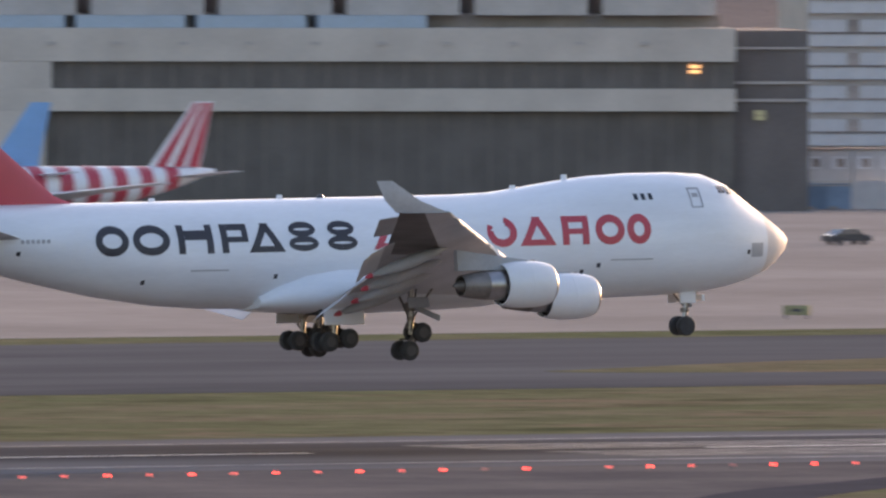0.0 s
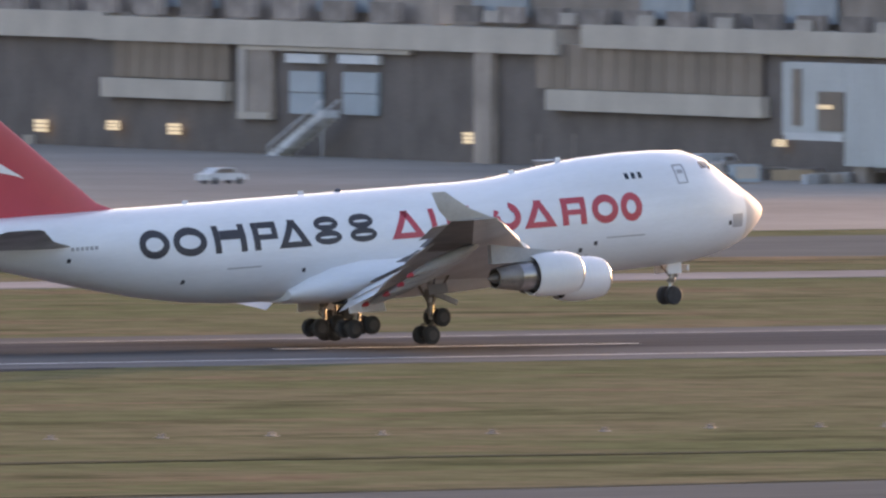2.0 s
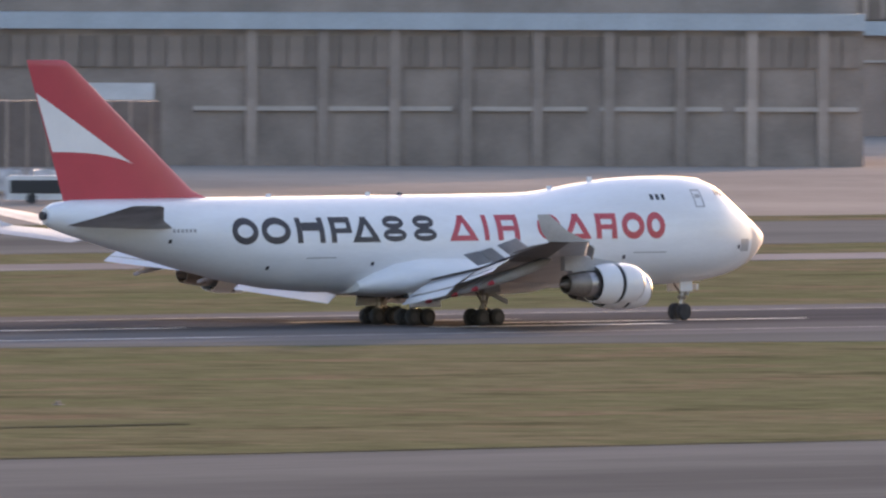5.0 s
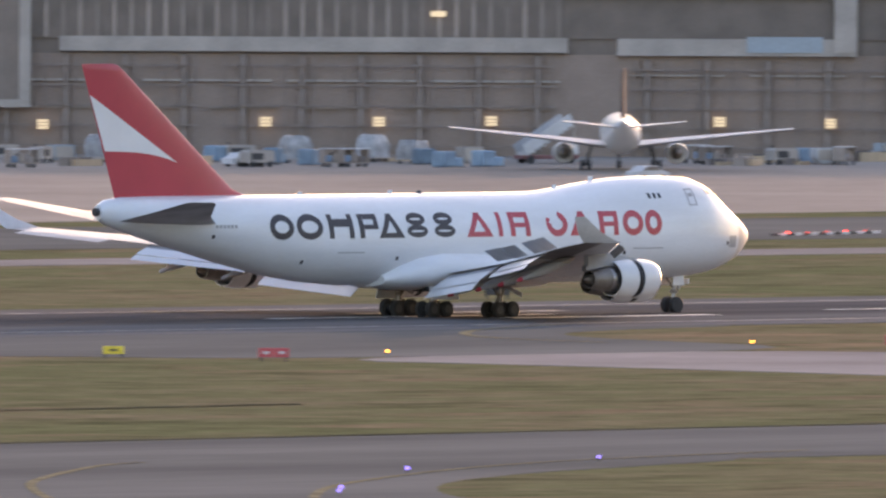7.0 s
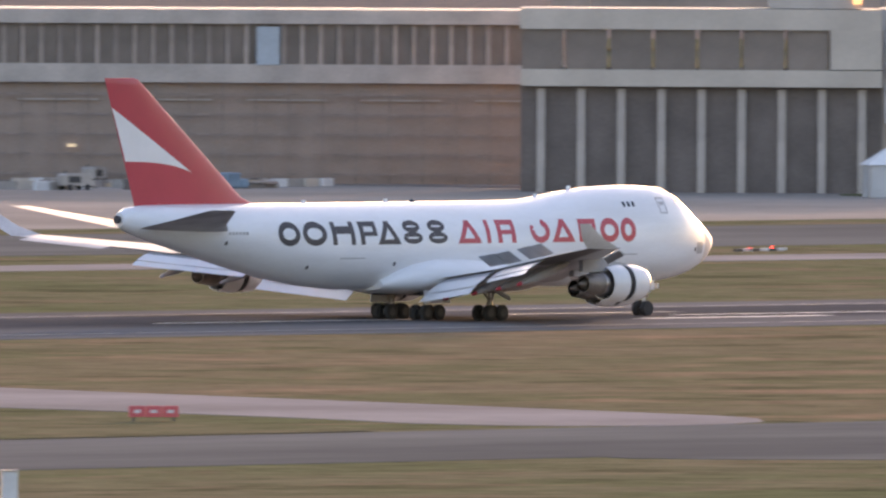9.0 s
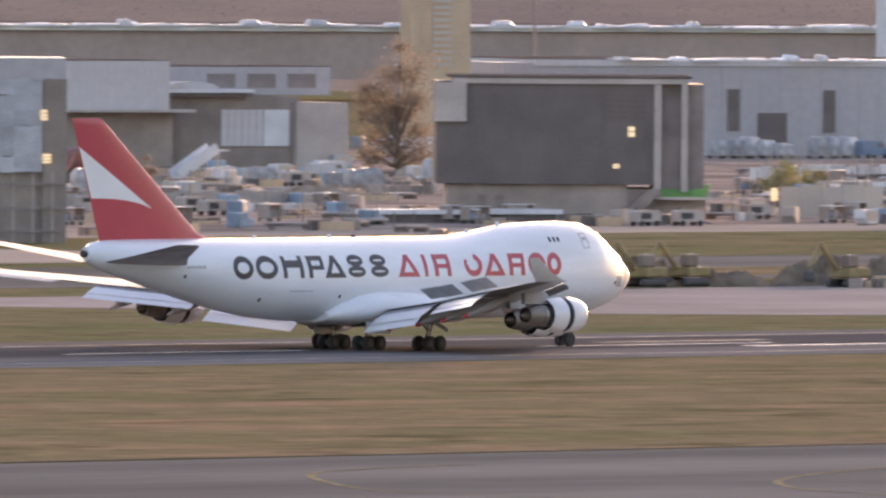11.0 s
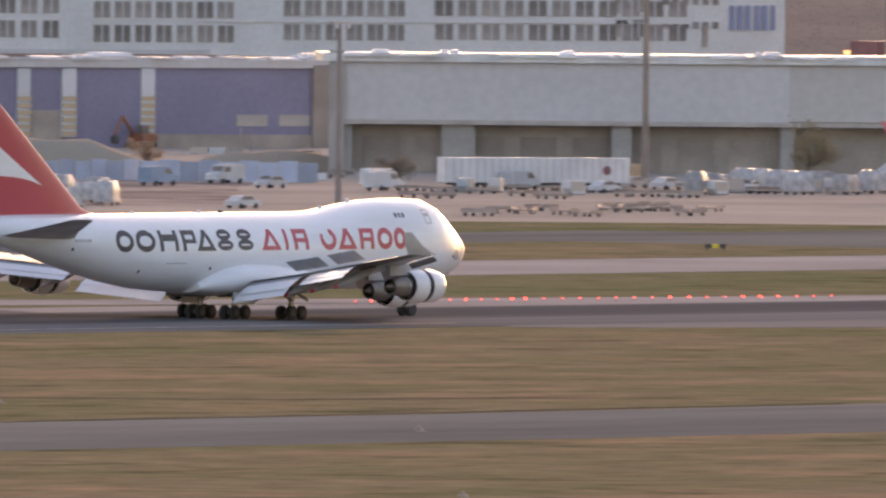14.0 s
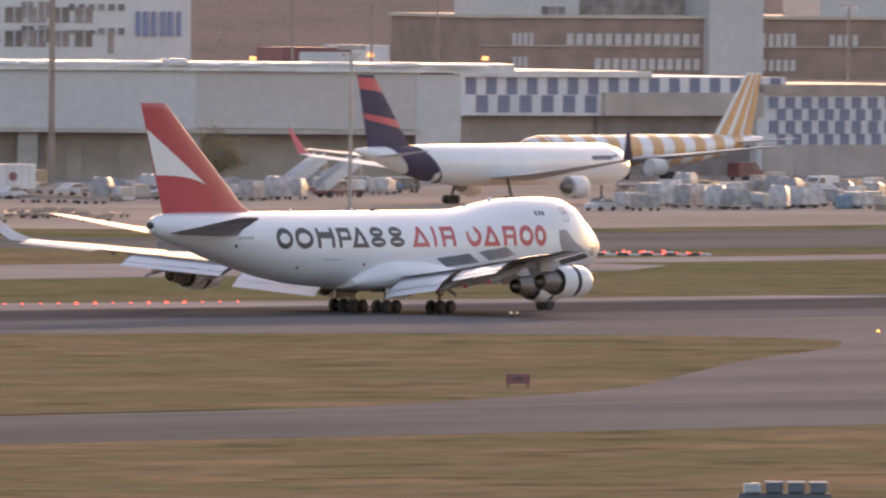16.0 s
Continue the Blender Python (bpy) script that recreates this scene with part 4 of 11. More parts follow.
Z0, Z1, ST = 6.1, 7.93, 0.5
for side in (-1, 1):
    for kind, s0, s1, mat in (("open", 53.5, 51.1, CHARCOAL), ("ring", 50.8, 48.1, CHARCOAL), ("pair", 47.5, 44.9, CHARCOAL), ("half", 44.3, 42.3, CHARCOAL), ("wedge", 42.3, 39.6, CHARCOAL), ("bars", 39.3, 37.1, CHARCOAL), ("bars", 36.4, 34.2, CHARCOAL),
                              ("wedge", 33.0, 30.2, RED), ("bar", 29.6, 29.15, RED), ("leg", 28.3, 26.2, RED), ("open", 24.4, 22.2, RED), ("wedge", 22.0, 19.3, RED), ("leg", 18.8, 16.8, RED), ("open", 16.3, 14.1, RED), ("ring", 13.9, 12.1, RED)):
        if side > 0:
            s0, s1 = 65.6 - s1, 65.6 - s0
            s0, s1 = max(s0, s1), min(s0, s1)
        sc, zc, rs, rz = (s0 + s1) / 2, (Z0 + Z1) / 2, abs(s0 - s1) / 2, (Z1 - Z0) / 2 + 0.05
        if kind == "ring":
            ring_on_side(sc, zc, rs, rz, ST, side, mat)
        elif kind == "open":
            ring_on_side(sc, zc, rs, rz, ST, side, mat)
        elif kind == "wedge":
            wedge_on_side(s0, s1, Z0, Z1, ST * 1.1, side, mat)
        elif kind == "bar":
            quad_on_side(s0, s1, Z0, Z1, side, mat, "title_shape")
        elif kind == "bars":
            w = s0 - s1
            ring_on_side(sc, zc + rz * 0.5, rs * 0.9, rz * 0.5, ST * 0.8, side, mat)
            ring_on_side(sc, zc - rz * 0.5 + 0.06, rs, rz * 0.5, ST * 0.8, side, mat)
        elif kind == "pair":
            quad_on_side(s0, s0 - ST, Z0, Z1, side, mat, "title_shape")
            quad_on_side(s1 + ST, s1, Z0, Z1, side, mat, "title_shape")
            quad_on_side(s0 - ST, s1 + ST, Z1 - 0.95, Z1 - 0.35, side, mat, "title_shape")
        else:
            quad_on_side(s0, s0 - ST, Z0, Z1, side, mat, "title_shape")
            quad_on_side(s0 - ST, s1, Z1 - 0.4, Z1, side, mat, "title_shape")
            quad_on_side(s0 - ST, s1, Z1 - 1.15, Z1 - 0.8, side, mat, "title_shape")
            quad_on_side(s1 + ST * 0.9, s1, Z1 - 0.8, Z1 - 0.4, side, mat, "title_shape")
            if kind == "leg":
                quad_on_side(s1 + ST, s1, Z0, Z1 - 1.15, side, mat, "title_shape")
    # small dark bars of the registration
    for i in range(6):
        quad_on_side(58.75 - i * 0.36, 58.5 - i * 0.36, 6.98, 7.22, side, GREY, "plain_bar")
    # upper deck windows, crew door, cargo door lines
    for i in range(3):
        quad_on_side(12.95 - i * 0.55, 12.65 - i * 0.55, 8.85, 9.25, side, GLASS, "window")
    for a in ((8.75, 8.62, 8.3, 9.5), (7.9, 7.77, 8.3, 9.5)):
        quad_on_side(*a, side, GREY, "door_line")
    quad_on_side(8.75, 7.8, 9.45, 9.55, side, GREY, "door_line")
    quad_on_side(8.75, 7.8, 8.27, 8.36, side, GREY, "door_line")
    quad_on_side(8.5, 8.0, 8.95, 9.2, side, GREY, "door_window")
    quad_on_side(15.2, 12.0, 5.02, 5.1, side, GREY, "cargo_door_line")
    quad_on_side(46.6, 43.8, 4.98, 5.06, side, GREY, "cargo_door_line")
    for sx, zx in ((16.2, 4.6), (17.4, 4.2), (4.3, 5.2), (40.4, 4.4), (50.0, 4.2), (59.0, 6.2)):
        quad_on_side(sx, sx - 0.28, zx, zx + 0.28, side, CHARCOAL, "vent")
    quad_on_side(3.9, 2.8, 5.0, 5.9, side, GREY, "panel", label="dull grey access panel")
# cockpit windows
for side in (-1, 1):
    for s0, s1, z0, z1 in ((6.2, 5.55, 9.15, 9.6), (5.45, 4.75, 9.05, 9.6), (4.65, 4.0, 8.95, 9.45)):
        quad_on_side(s0, s1, z0, z1, side, GLASS, "cockpit_window")
for s, h in ((16.6, 0.45), (38.0, 0.35), (20.5, 0.3), (47.5, 0.3)):
    part("antenna", boxes((S(s) - 0.3, S(s) + 0.15, -0.04, 0.04, body_at(s)[2] - 0.1, body_at(s)[2] + h * 0.7), bevel=0.02), WHITE, aircraft)
part("beacon", lathe([(9.4, 0.25), (9.55, 0.2), (9.62, 0.05)], 12, 'z', (S(35), 0, 0)), CHARCOAL, aircraft)
part("exhaust_ring", lathe([(S(68.75), 0.3), (S(69.0), 0.33), (S(69.05), 0.28)], 16, 'x', (0, 0, 8.25)), CHARCOAL, aircraft, "dark exhaust opening in the tail", True)
part("tail_light", lathe([(-0.12, 0.03), (0, 0.12), (0.12, 0.03)], 10, 'z', (S(69.05), 0, 7.75)), WHITELIGHT, aircraft, "bright tail light", True)

PLANE = [
    (0, 891.96, 6.92, 0.72),
    (0.5, 931.66, 5.27, 1.18),
    (1, 970.26, 3.64, 2.07),
    (1.5, 1008.60, 2.32, 2.86),
    (2, 1046.65, 1.19, 3.16),
    (2.5, 1083.73, 0.46, 3.45),
    (3, 1121.60, 0.34, 2.79),
    (3.5, 1160.21, 0.25, 1.69),
    (4, 1197.86, 0.00, 0.94),
    (4.2, 1212.82, 0.00, 0.61),
    (4.7, 1250.12, 0.00, 0.27),
    (5.25, 1290.89, 0.00, 0.00),
    (5.8, 1331.21, 0.00, 0.00),
    (6.3, 1367.28, 0.00, 0.00),
    (6.5, 1381.54, 0.00, 0.00),
    (7, 1416.79, 0.00, 0.00),
    (7.5, 1451.14, 0.00, 0.00),
    (8, 1484.86, 0.00, 0.00),
    (8.2, 1498.22, 0.00, 0.00),
    (8.7, 1531.36, 0.00, 0.00),
    (9.25, 1567.34, 0.00, 0.00),
    (9.8, 1602.69, 0.00, 0.00),
    (10.3, 1634.16, 0.00, 0.00),
    (10.5, 1646.56, 0.00, 0.00),
    (11, 1677.10, 0.00, 0.00),
    (11.5, 1707.93, 0.00, 0.00),
    (12, 1738.94, 0.00, 0.00),
    (12.5, 1770.02, 0.00, 0.00),
    (13, 1799.97, 0.00, 0.00),
    (13.5, 1828.99, 0.00, 0.00),
    (14, 1857.06, 0.00, 0.00),
    (14.5, 1885.00, 0.00, 0.00),
    (15, 1913.00, 0.00, 0.00),
    (15.5, 1941.03, 0.00, 0.00),
    (16, 1968.18, 0.00, 0.00),
]


def motions():
    # the landing roll: seconds, place along the runway, height, nose-up angle
    walk(aircraft, [(t, pose(x, RUNWAY_Y, z, 0, -up, 0)) for t, x, z, up in PLANE])
    # wings and engines sink as the lift goes
    lift = [(0, 5.8), (1.0, 5.4), (2.2, 4.9), (3.2, 3.2), (4.2, 1.8), (6.3, 0.0), (16, 0.0)]
    droop = [(0, 3.0), (2.2, 2.8), (3.2, 1.9), (4.2, 0.9), (6.3, 0.0), (16, 0.0)]
    for wing, side in wings:
        walk(wing, [(t, pose(0, side * ROOT_LAT, ROOT_Z, side * a, 0, 0)) for t, a in lift])
    for eng, sleeve, side in engines:
        walk(eng, [(t, pose(0, side * ROOT_LAT, ROOT_Z, side * a, 0, 0)) for t, a in droop])
        walk(sleeve, [(t, pose(x, 0, 0)) for t, x in ((0, 0), (4.2, 0), (5.6, -0.62), (16, -0.62))])
    for sp, hinge in spoilers:
        walk(sp, [(t, hinge @ Matrix.Rotation(radians(a), 4, 'Y')) for t, a in ((0, 4), (2.5, 4), (3.0, 14), (3.9, 34), (4.4, 37), (16, 37))])
    # bogies hang nose-up in the air and level out at touchdown
    for bogie, s, lat in bogies:
        hang, low = (50, -0.35) if abs(lat) > 3 else (7, -0.25)
        walk(bogie, [(t, pose(S(s), lat, 0.62 + z, 0, -a, 0)) for t, a, z in ((0, hang, low), (2.1, hang, low), (2.45, 6, low * 0.6), (2.8, 0, low * 0.4), (4.2, 0, 0), (16, 0, 0))])
    # a bus drives along the apron beyond the runway
    bx0, by0, bus_turn = 1371.1, 2052.8, apron_bus.matrix_basis.to_euler().z
    walk(apron_bus, [(t, pose(bx0 + math.cos(radians(38)) * 9.9 * (t - 0.916), by0 - math.sin(radians(38)) * 9.9 * (t - 0.916), 0, 0, 0, math.degrees(bus_turn))) for t in (0, 1, 4, 8, 16)])
    # smoke rises where the tyres touch and drifts along
    for puff, x, y, born, climb in puffs:
        walk(puff, [(0, pose(x, y, -4)), (born - 0.02, pose(x, y, -4)), (born + 0.08, pose(x + 0.8, y, 0.3)), (born + 0.3, pose(x + 2, y, 0.3 + climb * 0.35)), (born + 0.7, pose(x + 4, y, 0.3 + climb)), (born + 1.5, pose(x + 7, y, 0.4 + climb * 1.6)), (16, pose(x + 50, y, 1 + climb * 2.5))])

# ---- buildings beyond the apron ----
def block(name, label, category, x, y, turn, size=1.0):
    """A building's frame: x along its front, y into it, z up. size: its scale; a larger one is set deeper into the ground."""
    t = thing(name, label, category, pose(x, y, -EYE_HEIGHT * (size - 1), 0, 0, turn))
    t.scale = (size, size, size)
    return t


def bx(b, name, u0, u1, z0, z1, d0, d1, mat, n=1, gap=0.0, m=1, vgap=0.0, label=""):
    """n by m equal pieces over a stretch of front, with gaps as shares of their pitch."""
    pu, pz = (u1 - u0) / n, (z1 - z0) / m
    me = None
    for i in range(n):
        for j in range(m):
            if me is None:
                w, h = pu * (1 - gap), pz * (1 - vgap)
                bm = boxes((-w / 2, w / 2, 0, max(0.05, d1 - d0), -h / 2, h / 2))
                ob = part(name, bm, mat, b, label)
                me = ob.data
            else:
                ob = new(name, me)
                ob.parent = b
            ob.matrix_basis = pose(u0 + pu * (i + 0.5), d0, z0 + pz * (j + 0.5))


def ragged_edge(b, u0, u1, z0, z1, d0, d1, mat, seed, mean=4.0):
    """Uneven roof sheets and skylights along an eave, lapped and of mixed length and height."""
    rnd = random.Random(seed)
    u = u0
    while u < u1 - 0.5:
        w = min(u1 - u, mean * rnd.choice((0.3, 0.5, 0.9, 1.3, 2.0)) * rnd.uniform(0.8, 1.2))
        h = (z1 - z0) * rnd.choice((0.25, 0.35, 0.45, 0.6, 1.0))
        tilt = rnd.uniform(-0.25, 0.25) * h
        a, c = d0 + rnd.uniform(0, 0.8), d0 + (d1 - d0) * rnd.uniform(0.5, 1.0)
        e = min(0.5, w * 0.2)
        rings = []
        for du, k in ((0, 0.35), (e, 1.0), (w - e, 1.0), (w, 0.3)):
            top = z0 + h * k + tilt * (du / w - 0.5)
            rings.append([(u + du, a, z0 - 0.1), (u + du, a, z0 + (top - z0) * 0.5), (u + du, a + 0.9, top), (u + du, c, top + 0.05), (u + du, c, z0 - 0.1)])
        part("roof_sheet", loft(rings), mat, b)
        u += w * rnd.uniform(0.85, 1.25)


def strut(b, u0, z0, u1, z1, d, r, mat):
    part("strut", rod((u0, d, z0), (u1, d, z1), r, 8), mat, b, "pale slanting strut", True)


def boarding_stairs(b, u0, u1, top):
    n = 12
    for i in range(n):
        x0, x1 = u0 + (u1 - u0) * i / n, u0 + (u1 - u0) * (i + 1) / n
        part("stair_step", boxes((x0, x1, -2.6, -0.9, max(0, top * i / n - 0.35), top * (i + 1) / n)), CABIN, b)
    part("stair_rail", join(rod((u0, -2.6, 1.0), (u1, -2.6, top + 1.0), 0.08), rod((u0, -0.9, 1.0), (u1, -0.9, top + 1.0), 0.08), rod((u0, -2.6, 0), (u0, -2.6, 1.0), 0.06), rod((u1, -2.6, 0), (u1, -2.6, top + 1), 0.06)), CABIN, b)


def lamp_mast(x, y, h, r):
    t = thing("light_mast", "tall grey steel floodlight mast on the apron", "light mast", pose(x, y, 0))
    part("pole", rod((0, 0, 0), (0, 0, h), r, 10, r * 0.6), RUSTDARK if r < 0.45 else MIDDARK, t, "", True)
    part("base", boxes((-r * 2, r * 2, -r * 2, r * 2, 0, 0.6), bevel=0.1), CONC, t)
    head = part("head_frame", boxes((-1.6, 1.6, -0.3, 0.3, h - 0.3, h), bevel=0.05), MID, t)
    for i in (-1, 0, 1):
        part("lamp_head", boxes((i * 1.1 - 0.35, i * 1.1 + 0.35, -0.5, -0.3, h - 0.8, h - 0.25), bevel=0.05), CABIN, head)


b = block("maintenance_hall", "wide pale concrete hall with dark ribbon windows", "building", 1250.0, 2287.0, -26.99)
bx(b, "wall", 77.1, 177.2, 14.74, 18.01, 0.012, 40, PALE)
bx(b, "window_band", 109.9, 177.2, 12.09, 14.75, 0.824, 40, DEEPGLASS)
bx(b, "wall", 77.1, 109.9, 12.07, 14.72, 0.036, 40, PALE)
bx(b, "wall", 77.1, 177.2, 9.86, 12.08, 0.048, 40, PALE)
bx(b, "glass_front", 109.3, 177.2, 0.00, 9.87, 1.56, 40, DEEPGLASS)
bx(b, "wall", 77.1, 109.3, 0.00, 9.85, 0.072, 40, PALE)
bx(b, "mullion", 110.4, 176.5, 12.09, 14.75, 0.784, 0.8, HALLDARK, n=26, gap=0.85)
bx(b, "mullion", 109.8, 176.5, 1.67, 9.70, 1.516, 1.5, HALLDARK, n=30, gap=0.88)
bx(b, "roof_edge", 88.2, 147.6, 17.89, 19.22, 3.108, 30, BLUEROOF, n=5, gap=0.1)
bx(b, "roof_house", 88.2, 176.5, 19.23, 24.10, 6.12, 40, MID, n=7, gap=0.12)
bx(b, "roof_wall", 88.2, 176.5, 17.57, 19.34, 8, 38, MIDDARK)
bx(b, "stair_tower", 177.3, 184.7, 0.00, 17.76, 3.012, 30, HALLDARK)
bx(b, "floor_edge", 177.3, 184.7, 15.93, 16.15, 2.724, 3.2, MID)
bx(b, "floor_edge", 177.3, 184.7, 12.49, 12.77, 2.736, 3.2, MID)
bx(b, "floor_edge", 177.3, 184.7, 10.77, 11.05, 2.748, 3.2, MID)
bx(b, "lamp", 172.7, 173.7, 13.5, 14.5, 0.36, 0.5, WARMLIGHT, m=2, vgap=0.35)
bx(b, "lit_window", 179.3, 180.4, 8.94, 9.95, 2.672, 2.9, DIMWINDOW, m=2, vgap=0.1)
bx(b, "wall_lamp", 106.5, 171.5, 16.35, 16.68, -0.216, 0, MID, n=10, gap=0.86)
b = block("parking_tower", "grey multi-storey tower clad in horizontal slats", "building", 1486.8, 2322.6, -25.91, 1.05)
bx(b, "wall", 3.2, 15.5, 0.00, 22.48, 0.096, 25, MID)
bx(b, "slat", 3.3, 14.6, 6.05, 22.37, -0.392, 0, STEELGREY, n=1, m=5, vgap=0.2)
bx(b, "corner_pier", 14.7, 15.6, 0.0, 22.37, -0.45, 0.1, STEELGREY)
bx(b, "rail", 3.3, 14.6, 6.05, 22.37, -0.48, -0.4, RUST, m=5, vgap=0.93)
bx(b, "side_wall", 15.5, 27.3, 0.00, 22.48, 1.5, 25, RUSTDARK)
bx(b, "slat", 15.6, 27.2, 6.04, 22.37, 1.012, 1.5, MIDDARK, n=1, m=5, vgap=0.3)
bx(b, "window", 5.5, 14.2, 6.75, 23.07, -0.43, -0.1, MIDDARK, n=2, gap=0.72, m=5, vgap=0.62)
b = block("terminal_shell", "raw grey concrete terminal building under construction", "building", 1486.8, 2322.6, -25.91, 1.05)
bx(b, "wall", 27.5, 70.8, 0.00, 19.90, 0.036, 30, CONC)
bx(b, "wall", 70.8, 96.0, 0.0, 18.23, 4.048, 30, MIDDARK)
bx(b, "window", 31.1, 36.8, 13.23, 15.12, -0.19, 0, DARKGLASS)
bx(b, "window", 53.1, 55.9, 12.94, 14.56, -0.166, 0, DARKGLASS)
bx(b, "opening", 50.8, 62.0, 7.58, 9.92, -0.154, 0, DARKWALL)
bx(b, "opening", 51.6, 60.0, 7.57, 9.58, -0.192, 0, DARKWALL)
bx(b, "opening", 61.3, 70.0, 7.56, 9.46, -0.18, 0, DARKWALL)
bx(b, "opening", 31.0, 33.0, 8.30, 10.14, -0.3, 0, DARKWALL)
bx(b, "opening", 35.2, 38.4, 8.13, 10.14, -0.288, 0, DARKWALL)
bx(b, "opening", 28.8, 40.0, 3.34, 5.40, -0.276, 0, DARKWALL, n=2, gap=0.25)
bx(b, "opening", 42.3, 68.8, 3.32, 5.16, -0.264, 0, DARKWALL, n=3, gap=0.12)
bx(b, "column", 40.0, 69.3, 2.88, 5.67, -0.552, -0.3, MID, n=4, gap=0.8)
bx(b, "ledge", 27.6, 69.3, 7.3, 7.55, -0.3, 0, MID)
bx(b, "ledge", 27.6, 69.6, 10.31, 10.55, -0.3, 0, MID)
bx(b, "panel", 62.9, 71.8, 11.08, 14.7, -0.166, 0, CHALKGREY)
bx(b, "upper_wall", 31.0, 36.1, 13.49, 14.77, -0.204, 0, DARKGLASS)
bx(b, "dim_window", 32.4, 35.5, 13.77, 14.66, -0.342, -0.3, DIMWINDOW, n=4, gap=0.2)
bx(b, "window", 53.2, 56.1, 12.98, 14.66, -0.13, 0, DARKGLASS)
strut(b, 52.6, 18.30, 47.9, 4.84, -0.9, 0.6, MID)
strut(b, 62.6, 14.0, 59.1, 4.27, -0.9, 0.5, MIDDARK)
b = block("hoarding", "row of blue and grey site hoarding panels and site cabins", "hoarding", 1385.2, 2236.0, -28.61, 1.0376)
bx(b, "cabin", 29.2, 55.6, 4.3, 7.2, 1.5, 4.5, STEELGREY, n=5, gap=0.02)
bx(b, "cabin_roof", 29.0, 55.8, 7.2, 7.4, 1.3, 4.6, MIDDARK)
bx(b, "cabin_window", 30.4, 54.6, 5.4, 6.6, 1.42, 1.5, CHALK, n=10, gap=0.42)
bx(b, "cabin_window", 30.9, 54.6, 5.6, 6.4, 1.36, 1.44, MIDDARK, n=10, gap=0.7)
bx(b, "cabin", 27.1, 28.9, 5.2, 6.5, 1.4, 3.4, CHALK)
bx(b, "cabin", 17.5, 29.1, 3.9, 5.25, 1.512, 4, MID, n=3, gap=0.08)
bx(b, "panel", 14.1, 44.8, 0.00, 4.05, 0.024, 0.3, BLUEHOARD, n=10, gap=0.02)
bx(b, "panel", 44.9, 61.4, 0.00, 4.3, 0.03, 0.3, STEELGREY, n=6, gap=0.03)
bx(b, "panel", 61.5, 97.1, 0.00, 4.5, 0.036, 0.3, STEELGREY, n=11, gap=0.03)
bx(b, "container", 96.7, 102.1, 0.00, 5.22, 0.56, 3, PALE)
bx(b, "container", 102.4, 108.6, 0.00, 4.90, 0.572, 3, REDCONT)
bx(b, "cabin_window", 58.8, 95.5, 2.69, 3.77, -0.066, 1.4, MID, n=6, gap=0.5)
b = block("hoarding", "long row of blue site hoarding panels before the hall", "hoarding", 1398.3, 2229.3, -29.79)
bx(b, "panel", 0.0, 31.8, 0.0, 2.3, 0.0, 0.2, BLUEHOARD, n=13, gap=0.015)
bx(b, "top_rail", 0.0, 31.8, 2.3, 2.42, -0.05, 0.2, MID)
bx(b, "foot_block", 0.6, 31.2, 0.0, 0.3, -0.7, 0.0, CONC, n=13, gap=0.6)
for u, w, h, mat in ((5.8, 4.9, 3.3, MID), (11.6, 2.0, 2.9, MIDDARK), (13.7, 2.2, 4.4, CHALK)):
    bx(b, "store_box", u, u + w, 0.0, h, 1.2, 3.4, mat)
b = block("terminal_pier", "dark concrete terminal pier with pale bands and white frames", "building", 1507.0, 2185.0, -102.79)
bx(b, "wall", -62.5, -8.0, 0.00, 9.2, 1.096, 3.2, DARKWALL)
bx(b, "wall", -62.5, -8.0, 12.4, 16.46, 2.0, 3.2, MIDDARK)
bx(b, "wall", -7.9, 167.0, 0.00, 10.99, 1.108, 3.2, DARKWALL)
bx(b, "wall", 164.3, 304.8, 0.00, 10.96, 1.12, 3.2, DARKWALL)
bx(b, "band", -62.5, -8.0, 9.29, 12.38, 0, 3, MIDDARK)
bx(b, "band", -6.9, 92.7, 10.50, 13.05, 0.012, 3, PALE)
bx(b, "band", 90.6, 201.7, 10.37, 12.72, 0.024, 3, PALE)
bx(b, "band", 207.9, 302.9, 11.13, 13.28, 0.036, 3, PALE)
bx(b, "upper_wall", -8.0, 166.9, 11.32, 19.52, 3.068, 4, MIDDARK)
bx(b, "upper_wall", 151.0, 242.9, 12.81, 20.15, 3.16, 4, MIDDARK)
bx(b, "upper_wall", 170.9, 302.9, 11.25, 20.28, 3.122, 4, MIDDARK)
bx(b, "upper_window", 89.8, 201.7, 13.67, 19.5, 2.6, 3.0, PIERGLASS, n=3, gap=0.66)
bx(b, "upper_window", 205.0, 303.0, 13.9, 20.2, 2.6, 3.0, PIERGLASS, n=3, gap=0.66)
bx(b, "roof_plant", -7.2, 165.8, 13.0, 14.8, 0.596, 1.4, RUST, n=15, gap=0.45)
bx(b, "roof_plant", 174.9, 302.2, 13.2, 14.7, 0.608, 1.4, RUST, n=13, gap=0.45)
bx(b, "roof_vent", 177.6, 302.3, 13.2, 14.3, 0.22, 0.5, MID, n=7, gap=0.8)
bx(b, "frame_column", -58.3, -49.8, 2.36, 9.01, 0.5, 1, MIDDARK)
bx(b, "column_edge", -58.3, -56.1, 2.31, 8.97, 0.212, 0.5, MID)
bx(b, "column_foot", -58.3, -49.8, 2.36, 3.05, 0.124, 0.5, PALE)
bx(b, "door_head", -32.4, -22.8, 7.99, 8.90, 0.336, 1, CABIN)
bx(b, "bright_door", -31.7, -23.4, 3.33, 7.19, 0.548, 1, BLUEROOF, m=2, vgap=0.04)
bx(b, "lintel", -62.5, -8.0, 9.09, 9.55, 0.26, 1, PALE)
